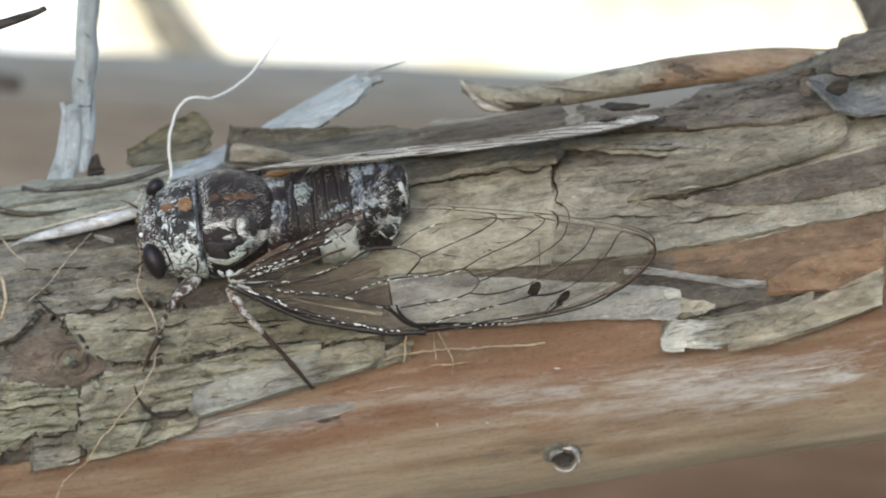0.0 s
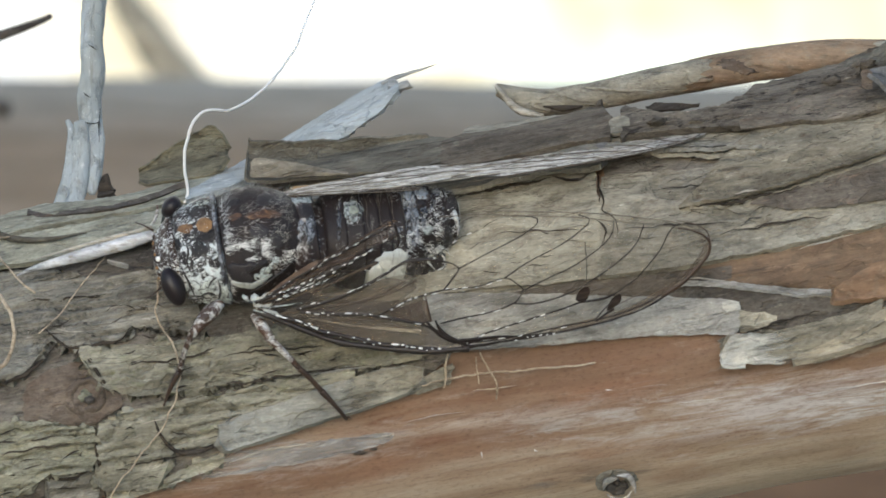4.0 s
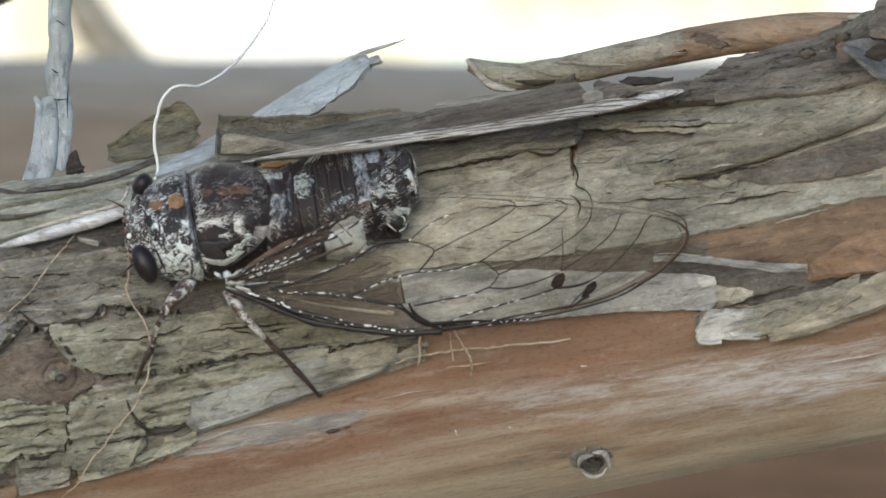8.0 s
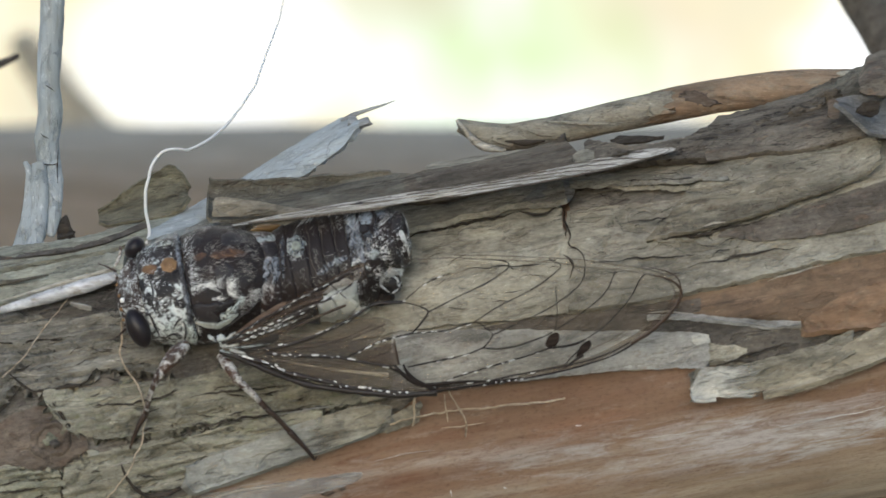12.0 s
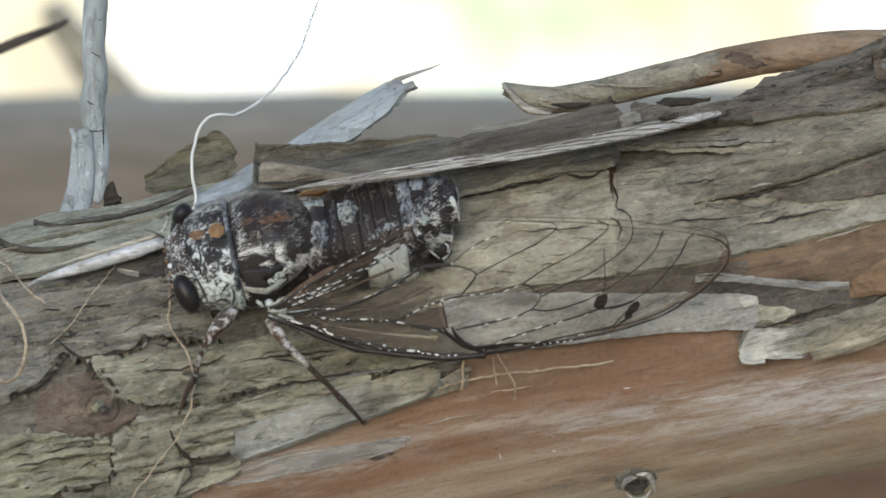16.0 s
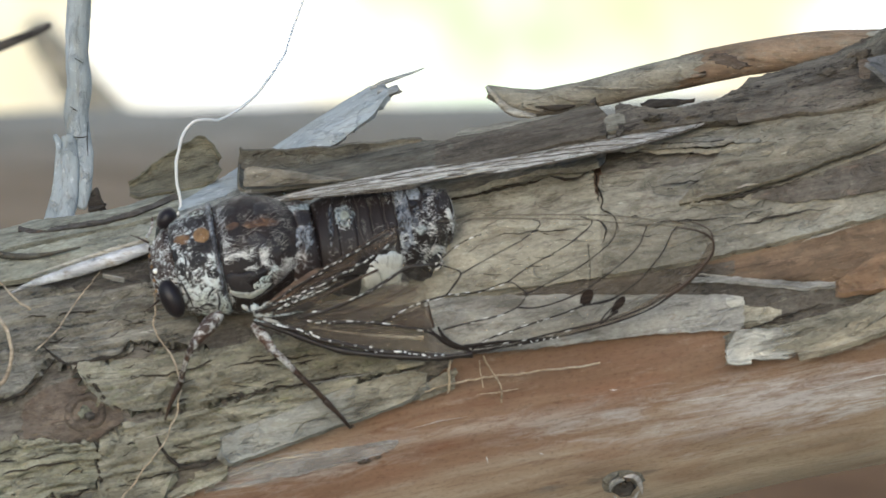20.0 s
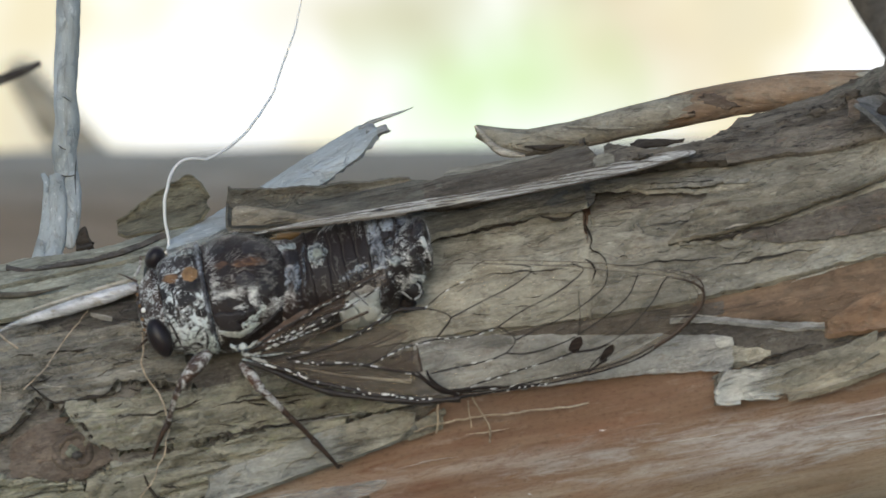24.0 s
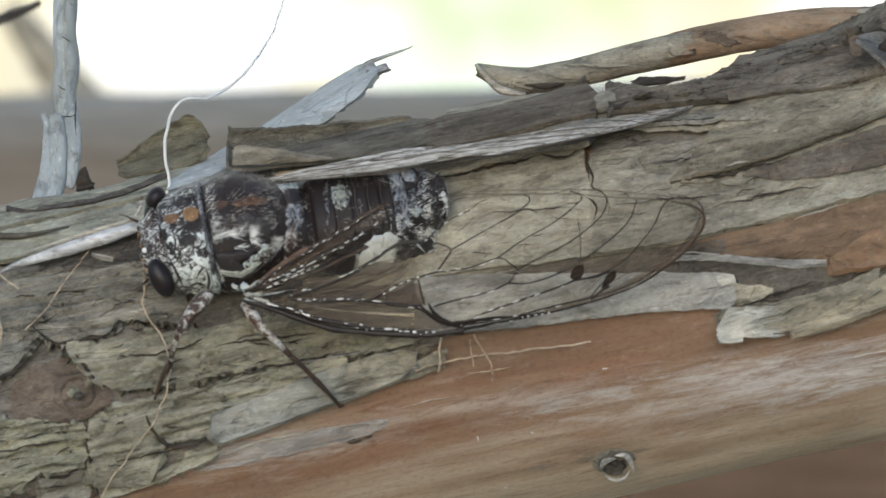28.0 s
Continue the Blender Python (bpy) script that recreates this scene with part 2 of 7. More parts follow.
def red_wood():
    """Smooth inner bark: red-brown with long pale and rusty streaks, tan where it is worn below and paled there for
    bounce light.
    """
    n = Nodes("red_inner_bark")
    c = n.add("ShaderNodeTexCoord")
    sep = n.add("ShaderNodeSeparateXYZ")
    n.link(c.outputs["Object"], sep.inputs[0])
    long = n.noise(n.coord(0.10, 1, 1), 420, 5, 0.6, 0.4)
    fine = n.noise(n.coord(0.09, 1, 1), 4200, 5, 0.7, 0.3)
    blot = n.noise(n.coord(0.35, 1, 1), 260, 4, 0.55)
    low = n.add("ShaderNodeMapRange")
    low.inputs[1].default_value, low.inputs[2].default_value = -0.0068, -0.0125
    n.link(sep.outputs[2], low.inputs[0])
    wav = n.add("ShaderNodeMath")
    wav.operation = "MULTIPLY"
    n.link(low.outputs[0], wav.inputs[0])
    n.link(n.ramp(blot, [(0.3, (0.5, 0.5, 0.5)), (0.55, W)]), wav.inputs[1])
    red = n.ramp(long, [(0.30, (0.155, 0.084, 0.048)), (0.46, (0.215, 0.130, 0.081)), (0.58, (0.268, 0.180, 0.120)), (0.70, (0.34, 0.265, 0.198))])
    # cream wood below, paled further for light from the ground
    tan = n.ramp(long, [(0.35, (0.44, 0.35, 0.245)), (0.55, (0.56, 0.465, 0.345)), (0.7, (0.64, 0.56, 0.44))])
    col = n.mix(wav.outputs[0], red, tan)
    col = n.mix(n.ramp(blot, [(0.52, G), (0.68, (0.55, 0.55, 0.55))]), col, (0.265, 0.14, 0.082))
    soft = n.noise(n.coord(0.16, 1, 1), 1100, 8, 0.76, 0.8)
    # worn whitish, rusty and tan areas, and the lightened underside: along and up the branch, half sizes, colour,
    # strength
    stains = [(1540, 668, 110, 16, (0.54, 0.53, 0.52), 0.8), (1480, 652, 60, 16, (0.56, 0.555, 0.545), 0.85), (1560, 644, 80, 22, (0.60, 0.60, 0.59), 0.9), (1660, 620, 100, 22, (0.60, 0.60, 0.59), 0.9), (1070, 786, 34, 13, (0.15, 0.125, 0.10), 0.8), (1165, 772, 30, 10, (0.17, 0.135, 0.105), 0.7), (1120, 796, 46, 28, (0.22, 0.185, 0.15), 0.6), (985, 800, 34, 9, (0.21, 0.19, 0.165), 0.75), (668, 745, 44, 10, (0.15, 0.12, 0.10), 0.6), (480, 752, 110, 22, (0.47, 0.44, 0.41), 0.75), (1000, 690, 90, 12, (0.40, 0.37, 0.345), 0.6),
              (1120, 668, 120, 14, (0.42, 0.385, 0.355), 0.6), (700, 690, 130, 28, (0.185, 0.092, 0.048), 0.85), (800, 720, 110, 18, (0.19, 0.092, 0.05), 0.85), (860, 650, 140, 22, (0.20, 0.105, 0.06), 0.75), (600, 800, 150, 24, (0.20, 0.112, 0.066), 0.7), (1000, 610, 150, 18, (0.19, 0.115, 0.072), 0.6), (1330, 590, 120, 14, (0.17, 0.10, 0.062), 0.6)]
    spread = [(float(on_log(h, v)[0]), float(R * np.sin(on_log(h, v)[1])), a * S * 1.5, b * S * 1.5, tint, k) for h, v, a, b, tint, k in stains]
    for px, pz, rx, rz, tint, amount in WORN_AND_LIT + spread:
        m = n.add("ShaderNodeMapping")
        m.vector_type = "TEXTURE"
        m.inputs["Location"].default_value = (px, 0, pz)
        m.inputs["Scale"].default_value = (rx, 1, rz)
        n.link(c.outputs["Object"], m.inputs[0])
        ln = n.add("ShaderNodeVectorMath")
        ln.operation = "LENGTH"
        n.link(m.outputs[0], ln.inputs[0])
        ad = n.add("ShaderNodeMath")
        ad.operation = "MULTIPLY_ADD"
        n.link(soft, ad.inputs[0])
        ad.inputs[1].default_value = 2.6
        n.link(ln.outputs["Value"], ad.inputs[2])
        f = n.ramp(ad.outputs[0], [(0.0, (amount,) * 3), (0.56, (amount,) * 3), (0.66, (amount * 0.45,) * 3), (0.80, G)])
        half = n.add("ShaderNodeMath")
        half.operation = "MULTIPLY"
        half.inputs[1].default_value = 0.42
        n.link(ad.outputs[0], half.inputs[0])
        n.link(half.outputs[0], f.node.inputs[0])
        col = n.mix(f, col, tint)
    dapple = n.noise(n.coord(0.3, 1, 1), 900, 5, 0.7)
    col = n.mix(n.ramp(dapple, [(0.58, G), (0.74, (0.5, 0.5, 0.5))]), col, (0.42, 0.37, 0.32))
    col = n.mix(n.ramp(dapple, [(0.28, (0.5, 0.5, 0.5)), (0.40, G)]), col, (0.17, 0.095, 0.062))
    col = n.mix(n.ramp(fine, [(0.34, (0.4, 0.4, 0.4)), (0.48, G)]), col, (0.20, 0.11, 0.075))
    col = n.mix(n.ramp(fine, [(0.62, G), (0.76, (0.35, 0.35, 0.35))]), col, (0.48, 0.40, 0.33))
    speck = n.noise(n.coord(0.5, 1, 1), 5200, 5, 0.75)
    col = n.mix(1.0, col, n.ramp(speck, [(0.34, (0.72, 0.70, 0.68)), (0.48, W), (0.62, W), (0.72, (1.3, 1.3, 1.3))]), "MULTIPLY")
    n.bump(n.mix(0.5, long, fine), 0.00009)
    return n.base(col, 0.55, 0.35)


M["red"] = red_wood()
M["orange"] = bark_material("rusty_inner_bark", (0.115, 0.076, 0.047), (0.165, 0.108, 0.066), (0.225, 0.155, 0.10), (0.13, 0.095, 0.062), 0.5, 0.7, 0.5, 0.6, 0.00005, 0.1, False, 0.3)
# the recess plate's dark brown is a shadow band put into the colour
M["shade"] = bark_material("painted_shade_bark", (0.075, 0.060, 0.046), (0.118, 0.098, 0.078), (0.18, 0.155, 0.128), (0.15, 0.13, 0.10), 0.55, 0.75, along=0.2)
# groove and gap sheets: shade between the plates is in this colour
M["recess"] = bark_material("shaded_groove_bark", (0.125, 0.108, 0.088), (0.185, 0.165, 0.138), (0.26, 0.24, 0.205), (0.13, 0.105, 0.09), 0.55, 0.75, along=0.2)
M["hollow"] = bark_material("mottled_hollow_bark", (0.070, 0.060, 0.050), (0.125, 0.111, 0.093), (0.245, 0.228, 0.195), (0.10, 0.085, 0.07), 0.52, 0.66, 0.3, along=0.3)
M["slatedark"] = bark_material("dark_slate_bark", (0.13, 0.13, 0.125), (0.19, 0.19, 0.185), (0.27, 0.27, 0.262), (0.16, 0.15, 0.13), 0.55, 0.75, along=0.3)
M["mosscore"] = bark_material("mossy_knot_core", (0.10, 0.10, 0.075), (0.17, 0.175, 0.13), (0.27, 0.27, 0.21), (0.06, 0.055, 0.045), 0.55, 0.65, along=0.6)
M["slate"] = bark_material("smooth_slate_bark", (0.27, 0.262, 0.235), (0.36, 0.352, 0.325), (0.46, 0.455, 0.43), (0.27, 0.22, 0.17), 0.58, 0.75, 0.4, 0.8, 0.00008, 0.12, False, 0.5)
M["pale"] = bark_material("pale_peeled_bark", (0.31, 0.275, 0.215), (0.44, 0.405, 0.335), (0.58, 0.555, 0.49), (0.34, 0.30, 0.24), 0.55, 0.8, 0.5, 0.7, 0.00008, 0.12, False, 0.35)


def ash_material(name, upright):
    """Sun-bleached bare wood: pale, slightly bluish, softly streaked."""
    n = Nodes(name)
    way = (lambda k: n.coord(1, 1, k)) if upright else (lambda k: n.coord(k, 1, 1))
    broad = n.noise(way(0.3), 330, 4, 0.6)
    fine = n.noise(way(0.07), 3200, 5, 0.65, 0.3)
    fleck = n.noise(way(0.5), 2600, 5, 0.7)
    col = n.ramp(broad, [(0.32, (0.27, 0.29, 0.275)), (0.5, (0.345, 0.38, 0.39)), (0.66, (0.425, 0.475, 0.505))])
    col = n.mix(n.ramp(fine, [(0.34, (0.6, 0.6, 0.6)), (0.46, G)]), col, (0.22, 0.22, 0.20))
    col = n.mix(n.ramp(fleck, [(0.58, G), (0.68, (0.7, 0.7, 0.7))]), col, (0.62, 0.65, 0.66))
    chips = n.noise(way(0.6), 1300, 5, 0.7, 0.6)
    col = n.mix(n.ramp(chips, [(0.34, (0.28, 0.28, 0.28)), (0.44, G)]), col, (0.27, 0.27, 0.245))
    n.bump(n.mix(0.5, fine, n.ramp(chips, [(0.38, G), (0.46, W)])), 0.00014)
    return n.base(col, 0.65, 0.3)


M["ashup"] = ash_material("ashen_upright_wood", True)
M["ash"] = ash_material("ashen_splinter_wood", False)
M["ashdull"] = bark_material("dull_ashen_wood", (0.25, 0.25, 0.235), (0.36, 0.365, 0.35), (0.46, 0.47, 0.465), (0.24, 0.215, 0.18), 0.55, 0.72, 0.4, along=0.2, salt=0.3)
M["chip"] = bark_material("chalky_pale_bark", (0.42, 0.41, 0.36), (0.54, 0.53, 0.475), (0.66, 0.655, 0.61), (0.40, 0.36, 0.29), 0.56, 0.8, 0.4, 0.7, 0.00008, 0.12, False, 0.35)
M["tanroll"] = bark_material("tan_brown_bark", (0.16, 0.108, 0.068), (0.265, 0.185, 0.12), (0.35, 0.265, 0.185), (0.25, 0.215, 0.16), 0.48, 0.7, 0.4, 0.65, 0.00005, 0.2, False, 0.3)
M["rustfold"] = bark_material("rusty_fold_bark", (0.155, 0.090, 0.052), (0.235, 0.145, 0.085), (0.30, 0.205, 0.13), (0.20, 0.15, 0.10), 0.5, 0.7, 0.4, 0.65, 0.00005, 0.2, False, 0.3)
M["tanstrip"] = bark_material("tan_bark_strip", (0.25, 0.218, 0.16), (0.35, 0.315, 0.24), (0.44, 0.405, 0.32), (0.28, 0.235, 0.175), 0.56, 0.76, 0.4, 0.75, 0.00006, 0.12, False, 0.3)
M["brownwood"] = bark_material("brown_knot_wood", (0.092, 0.071, 0.055), (0.145, 0.114, 0.088), (0.205, 0.17, 0.136), (0.13, 0.092, 0.066), 0.5, 0.7, 0.35, 0.75, 0.00008, 0.4)
M["film"] = bark_material("whitish_bark_film", (0.46, 0.43, 0.40), (0.56, 0.535, 0.51), (0.68, 0.665, 0.645), (0.42, 0.34, 0.28), 0.56, 0.74, 0.4, 0.7, 0.00004, 0.12, False, 0.4)


def threadbare(m, lo=0.38, hi=0.66, ends=None):
    """Wears a film through in long fibrous gaps; ends: where along the branch it is whole and where it is gone."""
    t = m.node_tree
    b, out = t.nodes["Principled BSDF"], t.nodes["Material Output"]
    c, mp = t.nodes.new("ShaderNodeTexCoord"), t.nodes.new("ShaderNodeMapping")
    mp.inputs["Scale"].default_value = (0.12, 1, 1)
    nz, rp = t.nodes.new("ShaderNodeTexNoise"), t.nodes.new("ShaderNodeValToRGB")
    nz.inputs["Scale"].default_value, nz.inputs["Detail"].default_value, nz.inputs["Roughness"].default_value = 900, 7, 0.7
    rp.color_ramp.elements[0].position, rp.color_ramp.elements[1].position = lo, hi
    cl, mx = t.nodes.new("ShaderNodeBsdfTransparent"), t.nodes.new("ShaderNodeMixShader")
    t.links.new(c.outputs["Object"], mp.inputs[0])
    t.links.new(mp.outputs[0], nz.inputs["Vector"])
    if ends is None:
        t.links.new(nz.outputs["Fac"], rp.inputs[0])
    else:
        sp, mr, ad = t.nodes.new("ShaderNodeSeparateXYZ"), t.nodes.new("ShaderNodeMapRange"), t.nodes.new("ShaderNodeMath")
        mr.inputs[1].default_value, mr.inputs[2].default_value, mr.inputs[3].default_value, mr.inputs[4].default_value = ends[0], ends[1], 0.30, -0.22
        t.links.new(c.outputs["Object"], sp.inputs[0])
        t.links.new(sp.outputs[0], mr.inputs[0])
        t.links.new(nz.outputs["Fac"], ad.inputs[0])
        t.links.new(mr.outputs[0], ad.inputs[1])
        t.links.new(ad.outputs[0], rp.inputs[0])
    t.links.new(rp.outputs[0], mx.inputs[0])
    t.links.new(cl.outputs[0], mx.inputs[1])
    t.links.new(b.outputs[0], mx.inputs[2])
    t.links.new(mx.outputs[0], out.inputs[0])
    return m


M["patina"] = threadbare(M["film"].copy())
M["chipworn"] = threadbare(M["chip"].copy(), 0.42, 0.60, (float(on_log(1318, 550)[0]), float(on_log(1450, 550)[0])))
M["tanfade"] = threadbare(M["olivegrey"].copy(), 0.40, 0.62, (float(on_log(700, 630)[0]), float(on_log(590, 650)[0])))
M["hole"] = bark_material("knot_core", (0.05, 0.04, 0.035), (0.10, 0.09, 0.08), (0.18, 0.17, 0.15), (0.20, 0.13, 0.09))
M["fibre"] = bark_material("plant_fibre", (0.38, 0.29, 0.19), (0.48, 0.39, 0.28), (0.58, 0.50, 0.39), (0.30, 0.22, 0.14), 0.6, 0.8, 0.5, 0.6, 0.00002, 1.0)
M["crevice"] = bark_material("dark_crevice", (0.025, 0.02, 0.016), (0.05, 0.04, 0.03), (0.09, 0.075, 0.06), (0.05, 0.035, 0.025))
M["thread"] = Nodes("white_thread").base((0.72, 0.72, 0.70), 0.45, 0.4)
# palest streaks also carry the stalk's silvery highlights in their colour
M["stalk"] = bark_material("glossy_dry_stalk", (0.36, 0.35, 0.345), (0.52, 0.53, 0.55), (0.76, 0.78, 0.81), (0.33, 0.29, 0.23), 0.56, 0.70, 0.6, 0.2, 0.00005, 0.03, False, 0.3)
M["stalk"].node_tree.nodes["Principled BSDF"].inputs["Specular IOR Level"].default_value = 0.8


def cuticle(name, ground, frost, cover=0.55, soft=0.05, scale=1500.0, stretch=(1, 1, 1), second=None, rough=0.45, maze=1.8, lace=False, spec=0.4):
    """Insect cuticle: dark shell with a broken whitish waxy bloom and fine hair. lace: the bloom alone, broken through."""
    n = Nodes(name)
    v = n.coord(*stretch)
    big = n.noise(n.coord(1, 1, 1), scale * 0.3, 2, 0.5)
    a = n.noise(v, scale, 2.5, 0.6, maze)
    b = n.noise(v, scale * 6, 3, 0.6)
    s = n.mix(0.28, a, b)
    s = n.mix(0.3, s, big)
    g = n.mix(n.ramp(big, [(0.35, G), (0.65, W)]), ground, second or tuple(c * 2.0 for c in ground))
    mask = n.ramp(s, [(cover - soft, G), (cover + soft, W)])
    col = n.mix(mask, g, n.mix(b, tuple(c * 0.75 for c in frost), frost))
    n.bump(s, 0.00012)
    if lace:
        n.link(mask, n.b.inputs["Alpha"])
    return n.base(col, rough, spec)


BLACK = (0.024, 0.018, 0.018)
BROWN = (0.050, 0.026, 0.015)
M["head"] = cuticle("frosted_head", BLACK, (0.70, 0.73, 0.71), 0.555, 0.03, 1350, (1, 1, 1), BROWN, 0.45, 2.4)
M["prono"] = cuticle("frosted_pronotum", BLACK, (0.70, 0.75, 0.74), 0.525, 0.03, 1150, (0.8, 1, 1), (0.035, 0.028, 0.024), 0.45, 2.6)
M["meso"] = cuticle("hairy_mesonotum", (0.021, 0.017, 0.017), (0.36, 0.335, 0.305), 0.60, 0.03, 2700, (0.30, 1, 1), (0.024, 0.015, 0.012), 0.5, 2.4, spec=0.25)
M["collar"] = cuticle("dark_collar", (0.022, 0.020, 0.021), (0.34, 0.36, 0.39), 0.545, 0.05, 2600, (1, 1, 1), None, 0.45)
M["sickle"] = cuticle("waxy_margin", (0.16, 0.15, 0.13), (0.58, 0.60, 0.55), 0.42, 0.08, 1800)
M["meta"] = cuticle("metanotum_shell", BLACK, (0.40, 0.39, 0.38), 0.55, 0.04, 1100, (1, 1, 1), (0.04, 0.022, 0.016))
M["white"] = cuticle("white_bloom", (0.22, 0.21, 0.18), (0.68, 0.71, 0.66), 0.40, 0.08, 1300)
M["hingewax"] = cuticle("broken_white_wax", (0.10, 0.08, 0.065), (0.62, 0.64, 0.60), 0.475, 0.04, 2600)
M["abdark"] = cuticle("dark_abdomen", (0.020, 0.015, 0.014), (0.24, 0.22, 0.22), 0.63, 0.05, 1700, (1, 0.5, 0.5), (0.018, 0.012, 0.010), 0.5, spec=0.25)
M["abgrey"] = cuticle("frosted_abdomen", (0.03, 0.025, 0.023), (0.27, 0.285, 0.31), 0.505, 0.07, 2600, (1, 0.6, 0.6), lace=True)
M["abtip"] = cuticle("abdomen_tip_shell", (0.016, 0.012, 0.011), (0.58, 0.59, 0.58), 0.575, 0.03, 1500)
M["orangespot"] = cuticle("orange_marking", (0.10, 0.050, 0.024), (0.40, 0.235, 0.095), 0.48, 0.14, 2200)
M["brownspot"] = cuticle("brown_orange_marking", (0.07, 0.036, 0.02), (0.30, 0.165, 0.07), 0.49, 0.13, 2200)
M["tuft"] = cuticle("grey_green_tuft", (0.05, 0.045, 0.042), (0.42, 0.46, 0.45), 0.475, 0.07, 2300, lace=True)
M["bluefrost"] = cuticle("bluish_frost", (0.09, 0.09, 0.09), (0.33, 0.365, 0.41), 0.47, 0.08, 2600, lace=True)
M["chalk"] = cuticle("chalky_white_plate", (0.34, 0.32, 0.28), (0.90, 0.92, 0.87), 0.41, 0.07, 1700, (1, 0.3, 0.3))
M["streak"] = cuticle("rusty_streak", (0.035, 0.018, 0.011), (0.22, 0.115, 0.05), 0.54, 0.06, 1700, (0.4, 1, 1))
M["amber"] = cuticle("amber_base", (0.11, 0.06, 0.03), (0.40, 0.24, 0.11), 0.5, 0.08, 1200)
M["bloom"] = cuticle("greenish_white_bloom", (0.05, 0.045, 0.04), (0.70, 0.76, 0.72), 0.50, 0.03, 1500, (1, 1, 1), None, 0.6, 2.4, lace=True)
M["tailwhite"] = cuticle("white_tail_frost", (0.10, 0.09, 0.085), (0.72, 0.73, 0.70), 0.45, 0.06, 2600, lace=True)
M["cream"] = cuticle("cream_streaked_plate", (0.09, 0.072, 0.055), (0.74, 0.75, 0.69), 0.43, 0.06, 1300, (1, 0.25, 0.25))
M["olivewax"] = cuticle("olive_wax", (0.10, 0.10, 0.085), (0.34, 0.37, 0.31), 0.45, 0.1, 2200)
M["amberbase"] = cuticle("amber_wing_base", (0.16, 0.085, 0.03), (0.50, 0.32, 0.13), 0.5, 0.1, 900, (0.3, 1, 1))
M["eye"] = Nodes("dark_compound_eye").base((0.014, 0.010, 0.011), 0.38, 0.35)
M["black"] = cuticle("black_shell", (0.017, 0.014, 0.014), (0.20, 0.19, 0.18), 0.64, 0.05, 1500)
M["blackfleck"] = cuticle("black_fleck", (0.010, 0.008, 0.008), (0.55, 0.55, 0.51), 0.585, 0.03, 2200, (1, 1, 1), None, 0.5, 2.4)
M["ocellus"] = Nodes("white_bead").base((0.85, 0.85, 0.82), 0.2, 0.6)
M["leg"] = cuticle("banded_leg", (0.035, 0.02, 0.014), (0.64, 0.63, 0.60), 0.53, 0.05, 1700, (0.6, 1, 0.6), (0.09, 0.045, 0.028))
M["legdark"] = cuticle("dark_leg", (0.03, 0.018, 0.012), (0.30, 0.26, 0.22), 0.64, 0.05, 1500)


M["vein"] = Nodes("wing_vein").base((0.016, 0.011, 0.009), 0.5, 0.25)
M["veinbead"] = Nodes("dark_wing_vein").base((0.020, 0.014, 0.011), 0.4, 0.4)
M["bead"] = Nodes("white_vein_bead").base((0.80, 0.80, 0.77), 0.6, 0.3)
M["hair"] = Nodes("pale_hair").base((0.33, 0.31, 0.27), 0.5, 0.4)
M["veinfine"] = Nodes("fine_wing_vein").base((0.10, 0.078, 0.055), 0.4, 0.4)


